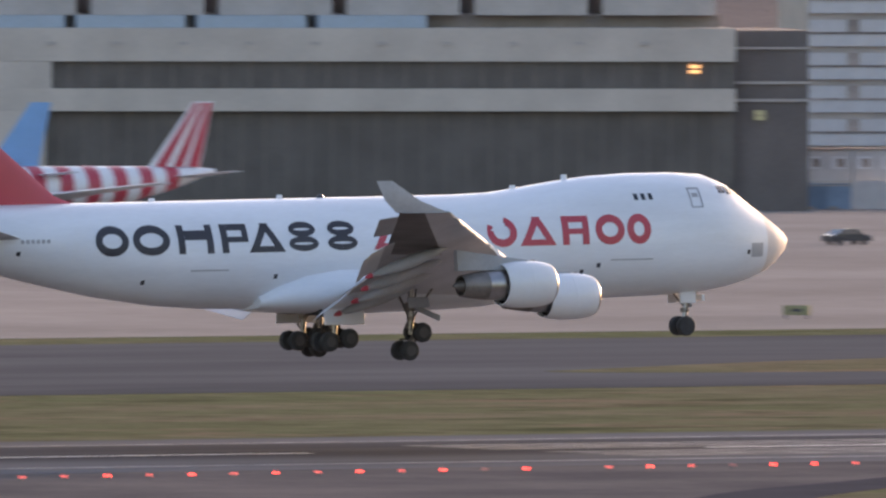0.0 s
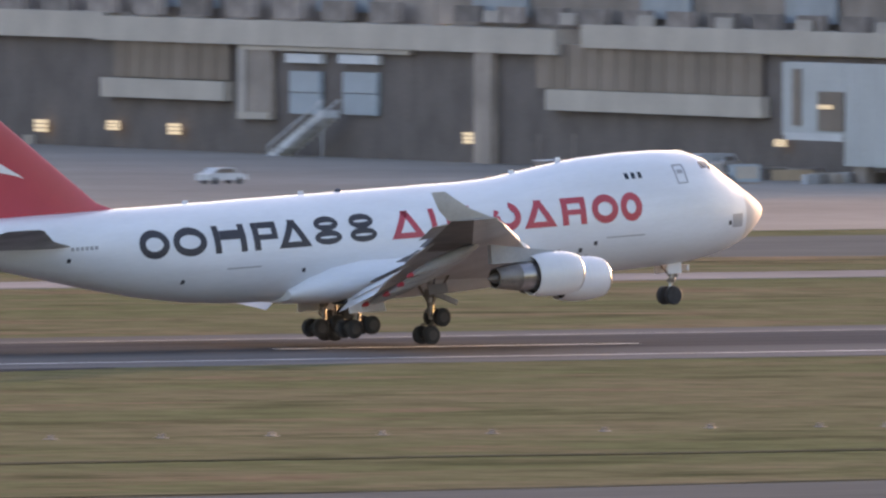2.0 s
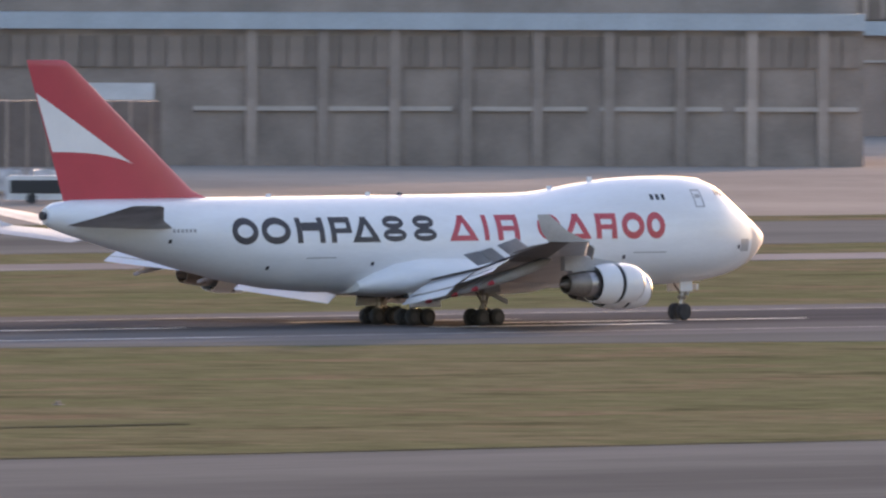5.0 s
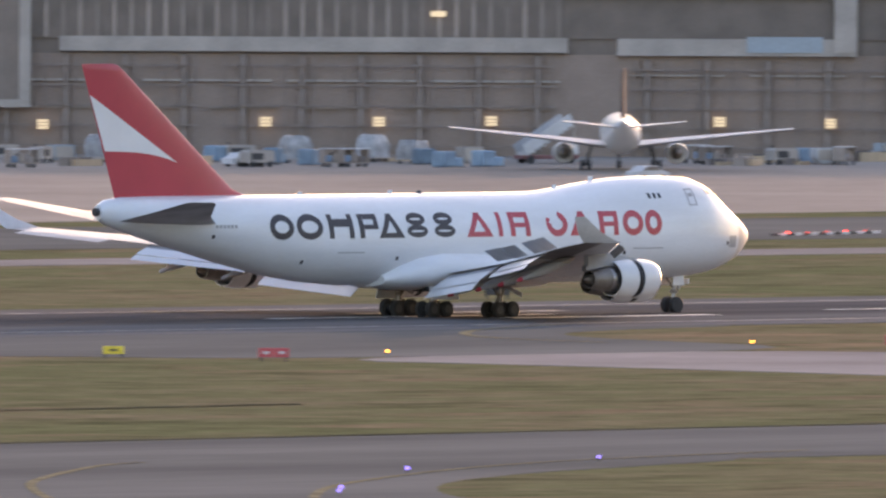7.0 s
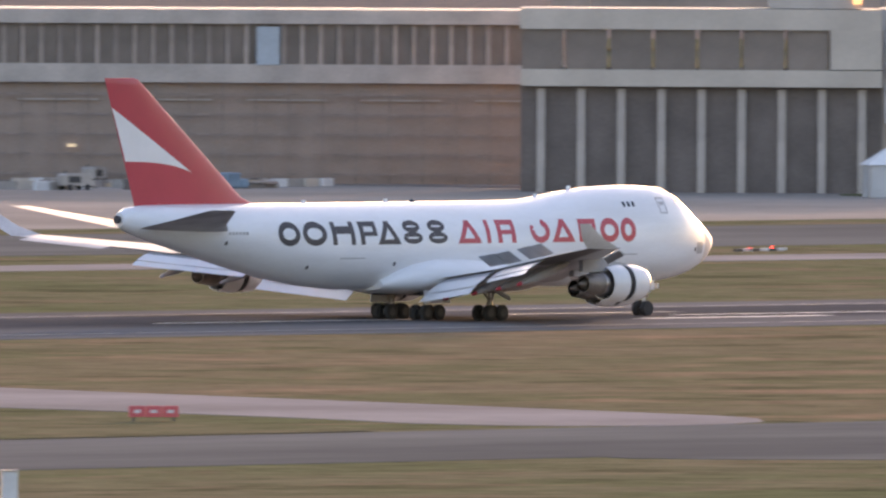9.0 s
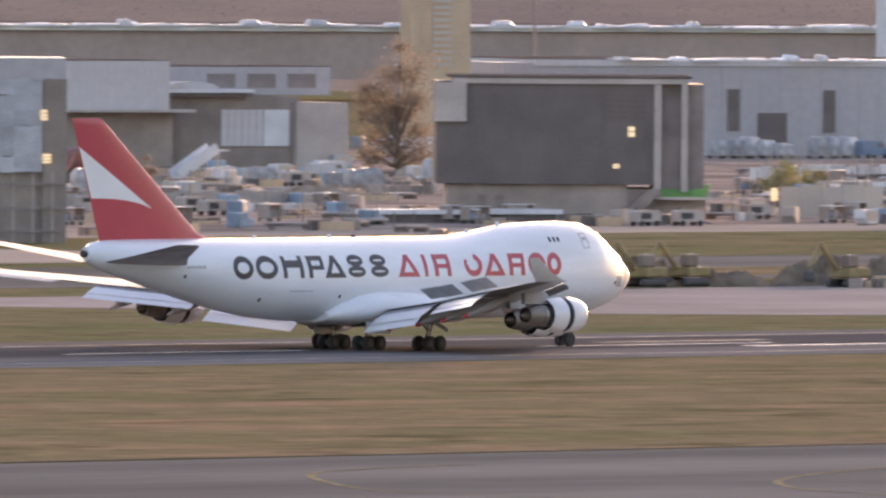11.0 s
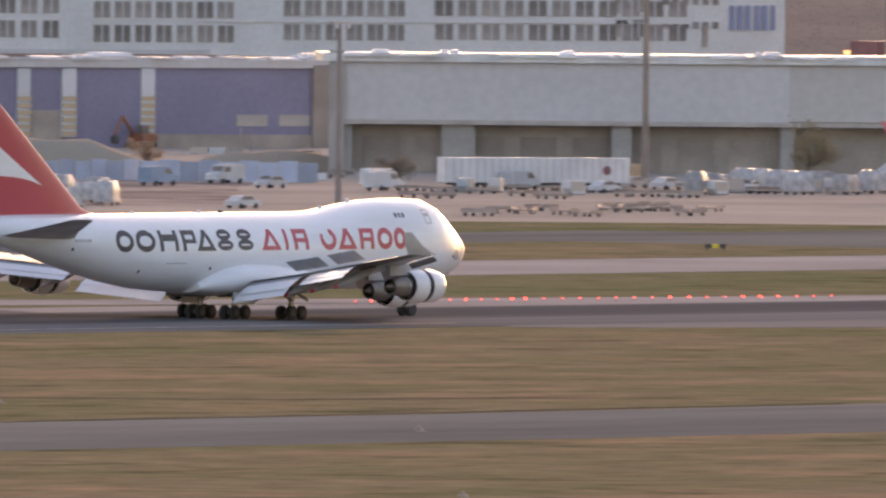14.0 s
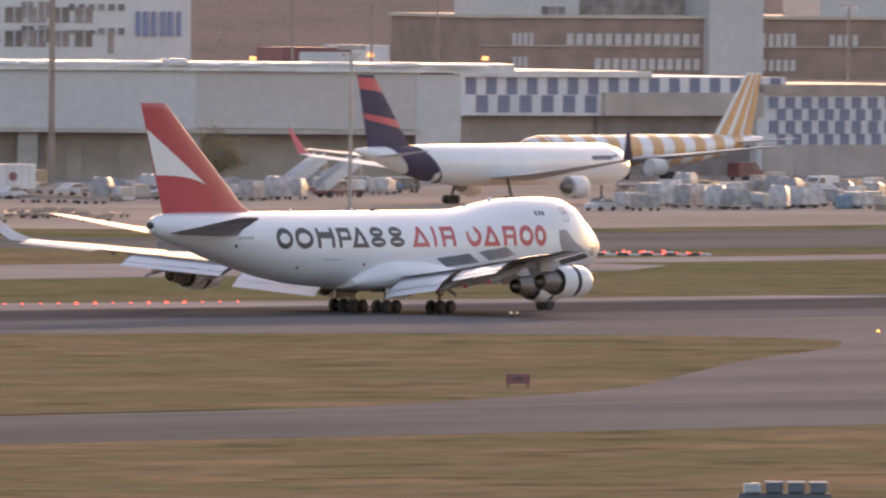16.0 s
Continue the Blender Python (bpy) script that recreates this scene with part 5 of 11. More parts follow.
bx(b, "frame_column", 18.8, 26.7, 2.75, 9.45, 0.572, 1, MIDDARK)
bx(b, "column_edge", 18.8, 20.8, 2.70, 9.41, 0.284, 0.5, MID)
bx(b, "column_foot", 18.8, 26.7, 2.75, 3.42, 0.196, 0.5, PALE)
bx(b, "door_head", 30.4, 39.5, 8.05, 8.94, 0.408, 1, CABIN)
bx(b, "bright_door", 31.0, 38.9, 3.72, 7.27, 0.62, 1, BLUEROOF, m=2, vgap=0.04)
bx(b, "door_head", 43.9, 53.3, 8.24, 9.12, 0.3, 1, CABIN)
bx(b, "bright_door", 44.5, 52.7, 3.92, 7.46, 0.512, 1, BLUEROOF, m=2, vgap=0.04)
bx(b, "lintel", 18.4, 61.4, 9.51, 9.95, 0.224, 1, PALE)
bx(b, "frame_column", 125.8, 133.5, 3.33, 9.99, 0.536, 1, MIDDARK)
bx(b, "column_edge", 125.8, 127.7, 3.28, 9.95, 0.248, 0.5, MID)
bx(b, "column_foot", 125.8, 133.5, 3.33, 3.97, 0.16, 0.5, PALE)
bx(b, "door_head", 137.1, 145.6, 8.81, 9.67, 0.372, 1, CABIN)
bx(b, "bright_door", 137.7, 145.0, 3.94, 8.06, 0.584, 1, BLUEROOF, m=2, vgap=0.04)
bx(b, "door_head", 149.9, 159.1, 8.89, 9.74, 0.396, 1, CABIN)
bx(b, "bright_door", 150.5, 158.6, 4.04, 8.14, 0.608, 1, BLUEROOF, m=2, vgap=0.04)
bx(b, "lintel", 125.8, 167.0, 9.90, 10.32, 0.32, 1, PALE)
bx(b, "sill_band", 92.4, 123.0, 4.93, 6.77, 0, 1, PALE)
bx(b, "sill_band", 199.8, 248.1, 5.26, 7.18, 0.012, 1, PALE)
bx(b, "sill_band", 200.4, 248.8, 5.30, 7.17, 0.024, 1, PALE)
bx(b, "ribbon_window", 196.2, 247.8, 7.23, 11.38, 0.636, 1, DARKGLASS, n=14, gap=0.06)
bx(b, "ribbon_window", 94.1, 123.0, 6.89, 10.36, 0.648, 1, DARKGLASS, n=8, gap=0.06)
bx(b, "pillar", 182.7, 186.7, 0.00, 10.86, 0.16, 1, MIDDARK)
bx(b, "pillar", -67.8, -63.0, 0.00, 8.86, 0.272, 1, MIDDARK)
bx(b, "lit_window", -18.4, -15.2, 0.55, 1.46, 0.284, 0.4, LITWINDOW, m=3, vgap=0.22)
bx(b, "lit_window", 12.9, 16.0, 1.22, 2.34, 0.296, 0.4, LITWINDOW, m=3, vgap=0.22)
bx(b, "lit_window", 25.8, 28.6, 1.37, 1.92, 0.308, 0.4, LITWINDOW, m=3, vgap=0.22)
bx(b, "lit_window", 57.2, 60.3, 0.55, 1.87, 0.32, 0.4, LITWINDOW, m=3, vgap=0.22)
bx(b, "lit_window", 75.2, 78.2, 1.23, 2.49, 0.2, 0.4, LITWINDOW, m=3, vgap=0.22)
bx(b, "lit_window", 93.4, 96.4, 1.69, 2.67, 0.212, 0.4, LITWINDOW, m=3, vgap=0.22)
bx(b, "lit_window", 108.6, 111.6, 1.50, 2.64, 0.224, 0.4, LITWINDOW, m=3, vgap=0.22)
bx(b, "lit_window", 180.0, 182.7, 1.80, 2.91, 0.236, 0.4, LITWINDOW, m=3, vgap=0.22)
bx(b, "lit_window", 251.3, 253.9, 2.72, 3.39, 0.248, 0.4, LITWINDOW, m=3, vgap=0.22)
bx(b, "lit_window", 302.3, 304.5, 2.77, 3.63, 0.26, 0.4, LITWINDOW, m=3, vgap=0.22)
bx(b, "lintel", 250.3, 302.9, 11.37, 11.62, 0.372, 1, MIDDARK)
bx(b, "scaffold_pole", 291.4, 315.0, 0.00, 12.39, -0.516, -0.4, MIDDARK, n=7, gap=0.9)
bx(b, "scaffold_board", 291.4, 315.0, 1.31, 12.39, -0.704, -0.1, MIDDARK, m=5, vgap=0.92)
boarding_stairs(b, 33.4, 46.9, 3.34)
boarding_stairs(b, 140.2, 153.1, 4.50)
b = block("jet_bridge", "white boxy boarding bridge head with a dark door", "boarding bridge", 1507.0, 2185.0, -102.79)
bx(b, "cabin", 282.9, 307.0, 1.52, 10.69, -6.892, -5.6, BRIDGE)
bx(b, "bridge_head", 269.3, 282.9, 4.10, 10.69, -6.95, -5.6, BRIDGE)
bx(b, "head_foot", 270.0, 282.6, 3.70, 4.35, -7.05, -6.0, CABIN)
bx(b, "tunnel", 284.0, 300.0, 2.4, 9.6, -5.6, 1.0, MIDDARK)
bx(b, "door", 277.4, 283.0, 4.60, 8.15, -7.08, -6.9, DARKGLASS)
bx(b, "slot", 271.8, 273.6, 5.00, 10.10, -7.10, -6.9, DARKGLASS)
bx(b, "sign", 299.3, 305.6, 6.10, 7.35, -7.05, -6.9, MIDDARK)
bx(b, "panel_seam", 283.2, 306.8, 1.6, 10.6, -6.93, -6.88, CHALKGREY, n=5, gap=0.985)
bx(b, "leg", 284.2, 287.0, 0.00, 1.52, -6.6, -5.7, MIDDARK)
bx(b, "leg", 302.0, 304.4, 0.00, 1.52, -6.6, -5.7, MIDDARK)
bx(b, "lit_window", 277.6, 280.8, 6.56, 6.96, -7.16, -7.1, LITWINDOW, m=3, vgap=0.22)
b = block("terminal_pier", "long terminal pier with pale roof band and ribbon windows", "building", 1462.0, 1955.0, -34.99)
bx(b, "wall", 20.1, 71.4, 0.00, 10.86, 1.26, 30, DARKWALL)
bx(b, "wall", 70.2, 132.6, 0.00, 10.50, 1.272, 30, DARKWALL)
bx(b, "wall", 95.1, 136.5, 0.00, 10.94, 1.284, 30, DARKWALL)
bx(b, "band", 21.6, 91.8, 10.69, 12.87, 0.096, 20, PALE)
bx(b, "band", 82.6, 151.6, 9.38, 11.87, 0.108, 20, PALE)
bx(b, "band_joint", 21.6, 30.0, 10.38, 12.87, -0.18, 0, CABIN)
bx(b, "band_joint", 74.7, 84.1, 9.68, 12.01, -0.3, 0, CABIN)
bx(b, "frame", 26.9, 28.5, 4.80, 10.80, 0.212, 1.2, PALE)
bx(b, "sill_band", 28.1, 53.6, 4.22, 6.08, 0.224, 1.2, PALE)
bx(b, "ribbon_window", 28.5, 55.0, 6.19, 10.64, 0.936, 1.2, DARKGLASS, n=22, gap=0.05)
bx(b, "frame", 81.9, 83.5, 5.03, 9.54, 0.248, 1.2, PALE)
bx(b, "sill_band", 81.6, 119.3, 3.14, 5.21, 0.26, 1.2, PALE)
bx(b, "ribbon_window", 82.1, 119.1, 5.21, 9.46, 0.972, 1.2, DARKGLASS, n=30, gap=0.05)
bx(b, "pillar", 119.4, 123.1, 2.66, 11.32, -0.116, 1.2, PALE)
bx(b, "pillar", 132.3, 136.6, 2.41, 11.08, -0.104, 1.2, PALE)
bx(b, "wall", 135.4, 151.6, 8.24, 9.75, 1.408, 20, DARKWALL)
bx(b, "ribbon_window", 124.3, 132.1, 4.53, 8.89, 1.02, 1.2, DARKGLASS, n=6, gap=0.06)
bx(b, "sill_band", 124.1, 132.5, 2.87, 4.42, 0.2, 1.2, PALE)
bx(b, "upper_wall", 2.7, 94.5, 10.87, 20.71, 6.012, 25, DARKWALL)
bx(b, "upper_wall", 111.7, 142.4, 9.66, 21.86, 6.024, 25, DARKWALL)
bx(b, "upper_wall", 49.4, 132.6, 10.58, 21.37, 6.036, 25, DARKWALL)
bx(b, "roof_house", 63.2, 67.3, 12.18, 20.27, 4.048, 6, STEELBLUE, m=6, vgap=0.22)
bx(b, "roof_house", 78.3, 82.6, 12.22, 20.30, 4.06, 6, STEELBLUE, m=6, vgap=0.22)
bx(b, "roof_house", 93.4, 98.2, 12.25, 20.34, 4.072, 6, STEELBLUE, m=6, vgap=0.22)
bx(b, "roof_house", 109.4, 114.0, 12.29, 20.38, 4.084, 6, STEELBLUE, m=6, vgap=0.22)
bx(b, "roof_house", 125.6, 130.9, 12.33, 20.42, 4.096, 6, STEELBLUE, m=6, vgap=0.22)
bx(b, "roof_vent", 58.2, 60.3, 13.93, 14.55, 3.308, 3.9, PALE)
bx(b, "roof_vent", 68.6, 72.8, 12.66, 12.92, 3.32, 3.9, PALE)
bx(b, "roof_vent", 54.1, 56.7, 12.21, 14.03, 3.2, 3.9, RUST)
bx(b, "roof_vent", 72.8, 74.9, 12.00, 13.55, 3.212, 3.9, RUST)
bx(b, "roof_vent", 85.2, 88.4, 12.65, 13.06, 3.224, 3.9, CABIN)
bx(b, "roof_vent", 87.8, 91.5, 12.29, 13.85, 3.236, 3.9, RUST)
bx(b, "roof_vent", 101.4, 103.7, 11.96, 13.10, 3.248, 3.9, CABIN)
bx(b, "roof_vent", 104.5, 107.6, 12.07, 13.62, 3.26, 3.9, RUST)
bx(b, "roof_vent", 116.4, 119.0, 12.10, 13.39, 3.272, 3.9, PALE)
bx(b, "roof_vent", 119.0, 121.6, 11.58, 12.10, 3.284, 3.9, CABIN)
bx(b, "roof_vent", 120.3, 122.9, 14.96, 16.51, 3.296, 3.9, CABIN)
bx(b, "roof_lamp", 52.0, 52.8, 13.24, 13.50, 3.108, 3.2, LITWINDOW)
bx(b, "roof_lamp", 57.2, 57.9, 13.05, 13.31, 3.12, 3.2, LITWINDOW)
bx(b, "roof_lamp", 89.1, 89.9, 15.71, 15.97, 3, 3.2, LITWINDOW)
bx(b, "roof_lamp", 59.0, 59.8, 14.29, 14.55, 3.012, 3.2, LITWINDOW)
bx(b, "roof_plant", 52.5, 127.4, 11.93, 15.14, 3.024, 5.8, RUST, n=17, gap=0.55)
bx(b, "roof_vent", 27.1, 103.9, 12.17, 13.72, 2.036, 2.9, MID, n=13, gap=0.7)
bx(b, "lit_window", 21.8, 23.1, 1.78, 2.50, 0.648, 0.9, LITWINDOW, m=3, vgap=0.22)
bx(b, "lit_window", 30.6, 31.9, 1.29, 2.53, 0.66, 0.9, LITWINDOW, m=3, vgap=0.22)
bx(b, "lit_window", 37.0, 38.3, 1.36, 2.24, 0.672, 0.9, LITWINDOW, m=3, vgap=0.22)
bx(b, "lit_window", 44.6, 46.0, 0.71, 2.06, 0.684, 0.9, LITWINDOW, m=3, vgap=0.22)
bx(b, "lit_window", 121.7, 123.0, 0.00, 1.00, 0.696, 0.9, LITWINDOW, m=3, vgap=0.22)
bx(b, "lit_window", 105.5, 106.7, 0.00, 0.59, 0.708, 0.9, LITWINDOW, m=3, vgap=0.22)
bx(b, "lit_window", 112.3, 113.4, 0.00, 0.45, 0.72, 0.9, LITWINDOW, m=3, vgap=0.22)
bx(b, "lit_window", 47.5, 49.1, 12.79, 13.46, 2.4, 2.9, WARMLIGHT, m=3, vgap=0.22)
bx(b, "door", 41.6, 44.1, 0.00, 1.79, 0.812, 1.2, MID)
bx(b, "door", 101.4, 103.5, 0.00, 1.95, 0.824, 1.2, MIDDARK)
b = block("jet_bridge", "white boxy boarding bridge head beside parked jets", "boarding bridge", 1462.0, 1955.0, -34.99)
bx(b, "cabin", 55.2, 71.4, 2.01, 9.06, -4.964, 0, BRIDGE)
bx(b, "door", 58.7, 60.6, 2.52, 6.35, -5.102, -5, DARKGLASS)
bx(b, "slot", 56.1, 57.0, 2.87, 8.31, -5.09, -5, DARKGLASS)
bx(b, "window", 68.0, 69.3, 4.41, 5.55, -5.078, -5, DARKGLASS)
bx(b, "leg", 62.3, 63.9, 0.00, 2.01, -3.916, -2, MIDDARK)
b = block("jet_bridge", "dark grey elevated boarding bridge tunnel", "boarding bridge", 1462.0, 1955.0, -34.99)
bx(b, "tunnel", 136.7, 171.2, 2.45, 8.52, -5.904, 0, DARKWALL)
bx(b, "rib", 137.0, 171.2, 2.29, 8.68, -6.092, -6, MIDDARK, n=18, gap=0.9)
bx(b, "leg", 144.0, 146.4, 0.00, 2.43, -4.88, -2, MIDDARK)
bx(b, "leg", 162.8, 164.9, 0.00, 2.46, -5, -2, MIDDARK)
b = block("cargo_hall", "grey hall with a pale roof edge and dark glazing", "building", 1640.0, 2010.0, -34.99)
bx(b, "wall", 41.1, 141.7, 0.00, 13.41, 1.012, 30, MIDDARK)
bx(b, "roof_edge", 41.1, 141.7, 13.36, 14.96, 0.024, 30, BLUEROOF)
bx(b, "ribbon_window", 42.4, 141.2, 9.66, 12.70, 0.736, 1, DARKGLASS, n=58, gap=0.08)
bx(b, "upper_wall", 41.0, 141.7, 14.96, 22.35, 6.048, 30, MIDDARK)
bx(b, "floor_line", 75.1, 141.7, 5.40, 5.84, 0.56, 1, MID, n=5, gap=0.1)
bx(b, "column", 77.9, 141.2, 0.00, 13.29, 0.472, 1, MIDDARK, n=9, gap=0.85)
bx(b, "lit_window", 52.4, 53.5, 11.23, 12.34, 0.384, 0.5, LITWINDOW, m=3, vgap=0.22)
bx(b, "bright_panel", 64.4, 71.8, 6.42, 8.07, -0.104, 1, CABIN)
lamp_mast(1532.5, 1847.1, 24.0, 0.5)
b = block("terminal_building", "long dark glazed terminal building with pale floor bands", "building", 1815.0, 2135.0, -43.33)
bx(b, "wall", 76.6, 213.0, 0.00, 10.67, 1.108, 30, WALLBROWN)
bx(b, "wall", 212.3, 340.7, 0.00, 10.73, 1.12, 30, WALLBROWN)
bx(b, "upper_glass", 76.5, 213.0, 12.28, 19.28, 1, 30, DARKGLASS)
bx(b, "upper_glass", 212.2, 340.6, 12.39, 16.90, 1.012, 30, DARKGLASS)
bx(b, "wall", 76.6, 213.0, 10.56, 12.39, 1.424, 29, DARKGLASS)
bx(b, "wall", 212.2, 340.7, 10.61, 12.51, 1.436, 29, DARKGLASS)
bx(b, "scaffold_pole", 100.3, 213.0, 0.00, 10.56, 0.168, 0.24, SCAFFOLD, n=36, gap=0.95)
bx(b, "scaffold_board", 100.3, 213.0, 0.00, 10.56, 0.08, 0.3, SCAFFOLD, n=3, gap=0.06, m=5, vgap=0.94)
bx(b, "scaffold_pole", 256.2, 340.7, 0.00, 10.45, 0.192, 0.24, SCAFFOLD, n=24, gap=0.95)
bx(b, "scaffold_board", 256.2, 340.7, 0.00, 10.45, 0.104, 0.3, SCAFFOLD, n=3, gap=0.06, m=5, vgap=0.94)
bx(b, "mullion", 76.5, 213.0, 12.39, 19.28, 0.496, 1, MIDDARK, n=76, gap=0.76)
bx(b, "mullion", 256.2, 340.6, 12.59, 16.75, 0.508, 1, MIDDARK, n=43, gap=0.76)
bx(b, "band", 159.6, 213.0, 10.94, 12.49, 0.12, 30, MID)
bx(b, "band", 76.6, 146.5, 10.63, 12.11, 0, 30, BLUEROOF)
bx(b, "band", 218.2, 243.4, 10.67, 12.45, 0.012, 30, MID)
bx(b, "band", 255.7, 340.7, 10.63, 12.59, 0.024, 30, MID)
bx(b, "roof_band", 212.2, 340.6, 16.84, 18.33, 0.036, 30, MID)
bx(b, "floor_line", 76.6, 213.0, 7.77, 8.01, 0.648, 1, MID, n=9, gap=0.1)
bx(b, "floor_line", 76.6, 213.0, 4.92, 5.16, 0.66, 1, MIDDARK, n=14, gap=0.25)
bx(b, "floor_line", 256.2, 340.7, 8.73, 8.91, 0.672, 1, MID, n=7, gap=0.3)
bx(b, "column", 76.6, 213.0, 0.00, 10.62, 0.384, 1, SCAFFOLD, n=22, gap=0.9)
bx(b, "white_sheet", 132.6, 151.4, 3.96, 6.39, -0.104, 0.2, TARPWHITE)
bx(b, "frame_post", 150.8, 152.0, 4.95, 19.90, -0.692, 0, MID)
bx(b, "frame_post", 155.4, 156.6, 4.98, 19.93, -0.68, 0, MID)
bx(b, "frame_sill", 150.8, 156.6, 4.97, 5.80, -0.9, 0, MID)
bx(b, "dark_screen", 152.0, 155.4, 5.80, 19.91, -0.488, 0, DARKGLASS)
bx(b, "frame_post", 247.1, 248.0, 4.92, 16.43, -0.776, 0, MID)
bx(b, "frame_post", 251.8, 252.7, 4.94, 16.45, -0.764, 0, MID)
bx(b, "frame_sill", 247.1, 252.7, 4.93, 5.70, -0.852, 0, MID)
bx(b, "frame_sill", 247.1, 252.7, 15.73, 16.44, -0.84, 0, MID)
bx(b, "dark_screen", 248.0, 251.8, 5.70, 15.73, -0.428, 0, DARKGLASS)
bx(b, "pillar", 241.0, 243.4, 11.07, 17.13, -0.216, 0.4, MID)
bx(b, "pillar", 307.3, 309.7, 12.51, 16.55, -0.204, 0.4, BLUEROOF)
bx(b, "pale_panel", 231.8, 239.8, 11.04, 12.70, -0.192, 0, BLUEROOF)
bx(b, "scaffold_pole", 218.2, 256.2, 0.00, 10.22, 0.24, 0.24, SCAFFOLD, n=11, gap=0.95)
bx(b, "scaffold_board", 218.2, 256.2, 0.00, 10.22, 0.02, 0.3, SCAFFOLD, n=1, m=5, vgap=0.94)
bx(b, "floor_line", 218.2, 256.2, 8.50, 8.68, 0.612, 1, MID, n=3, gap=0.2)
bx(b, "column", 218.2, 256.2, 0.00, 10.22, 0.324, 1, SCAFFOLD, n=6, gap=0.9)
bx(b, "lit_window", 228.4, 229.6, 3.23, 4.30, -0.214, 0.3, LITWINDOW, m=3, vgap=0.22)
bx(b, "lit_window", 240.1, 241.2, 3.11, 4.17, -0.202, 0.3, LITWINDOW, m=3, vgap=0.22)
bx(b, "lit_window", 121.7, 122.8, 2.91, 3.98, -0.19, 0.3, LITWINDOW, m=3, vgap=0.22)
bx(b, "lit_window", 157.3, 158.5, 2.67, 3.74, -0.178, 0.3, LITWINDOW, m=3, vgap=0.22)
bx(b, "lit_window", 169.0, 170.2, 3.03, 4.10, -0.166, 0.3, LITWINDOW, m=3, vgap=0.22)
bx(b, "lit_window", 180.7, 181.9, 3.03, 4.10, -0.154, 0.3, LITWINDOW, m=3, vgap=0.22)
bx(b, "lit_window", 192.6, 193.8, 3.09, 4.16, -0.142, 0.3, LITWINDOW, m=3, vgap=0.22)
bx(b, "lit_window", 204.4, 205.6, 3.21, 4.27, -0.13, 0.3, LITWINDOW, m=3, vgap=0.22)
bx(b, "lit_window", 263.6, 264.7, 2.96, 3.97, -0.25, 0.3, LITWINDOW, m=3, vgap=0.22)
bx(b, "lit_window", 275.6, 276.7, 3.12, 4.13, -0.238, 0.3, LITWINDOW, m=3, vgap=0.22)
bx(b, "dim_lamp", 287.4, 288.3, 3.82, 4.12, 0.124, 0.3, LITWINDOW)
bx(b, "dim_lamp", 299.0, 300.0, 3.86, 4.16, 0.136, 0.3, LITWINDOW)
bx(b, "dim_lamp", 252.0, 252.9, 3.63, 3.93, 0.148, 0.3, LITWINDOW)
bx(b, "lamp", 148.9, 150.0, 10.99, 12.42, -0.24, -0.1, LITWINDOW)
bx(b, "lamp", 120.3, 121.3, 8.48, 9.49, 0.172, 0.3, LITWINDOW)
bx(b, "lamp", 198.6, 200.2, 14.66, 15.26, 0.184, 0.3, LITWINDOW)
boarding_stairs(b, 145.5, 150.7, 2.99)
b = block("terminal_shell", "half-built terminal end with scaffolding and white sheeting", "building", 2005.0, 1895.0, -47.45)
bx(b, "wall", 29.1, 66.5, 16.90, 19.06, 0.096, 20, PALE)
bx(b, "window", 29.1, 61.2, 12.73, 16.88, 0.708, 20, DARKGLASS, n=7, gap=0.08)
bx(b, "wall", 61.2, 66.6, 12.85, 17.00, 0.12, 20, PALE)
bx(b, "wall", 29.2, 66.6, 11.00, 12.75, 0, 20, PALE)
bx(b, "ground_floor", 29.2, 66.6, 0.00, 11.00, 1.512, 20, DARKWALL)
bx(b, "roof_house", 54.8, 64.5, 19.14, 24.87, 2.024, 18, MID)
bx(b, "hall_roof", 66.5, 95.9, 16.93, 19.16, 0.536, 20, STEELBLUE)
bx(b, "hall_wall", 66.6, 96.0, 0.00, 16.93, 1.248, 20, MIDDARK)
for i in range(9):
    # sheets hung side by side, each sagging and creased in its own way
    rnd = random.Random(40 + i)
    for j in range(6):
        u0, u1 = 66.9 + i * 2.955, 66.9 + (i + 1) * 2.955
        z0, z1 = 7.34 + j * 1.598, 7.34 + (j + 1) * 1.598
        grid = [[(u0 + (u1 - u0) * p / 4, 0.3 + rnd.uniform(-0.13, 0.13), z0 + (z1 - z0) * q / 3 + (rnd.uniform(-0.09, 0.09) if 0 < p < 4 else 0)) for p in range(5)] for q in range(4)]
        sb = bmesh.new()
        gv = [[sb.verts.new(v) for v in row] for row in grid]
        for ra, rb in zip(gv, gv[1:]):
            for p in range(4):
                sb.faces.new((ra[p], ra[p + 1], rb[p + 1], rb[p]))
        bmesh.ops.solidify(sb, geom=sb.faces[:], thickness=0.03)
        part("sheeting", sb, SHEET, b, "", True)
bx(b, "scaffold_opening", 66.9, 77.8, 12.0, 13.0, 0.06, 0.12, MIDDARK, n=9, gap=0.2)
bx(b, "corner_column", 93.6, 96.0, 0.00, 17.02, 0.284, 1.2, MIDDARK)
bx(b, "scaffold_pole", 67.2, 95.6, 0.00, 7.34, -0.104, 0, MID, n=14, gap=0.92)
bx(b, "scaffold_board", 67.0, 95.6, 0.00, 7.34, -0.192, 0, RUST, m=3, vgap=0.93)
bx(b, "lit_window", 93.3, 94.0, 12.68, 13.85, 0.12, 0.2, LITWINDOW, m=3, vgap=0.22)
bx(b, "lit_window", 93.5, 94.4, 8.24, 9.29, 0, 0.2, LITWINDOW, m=3, vgap=0.22)
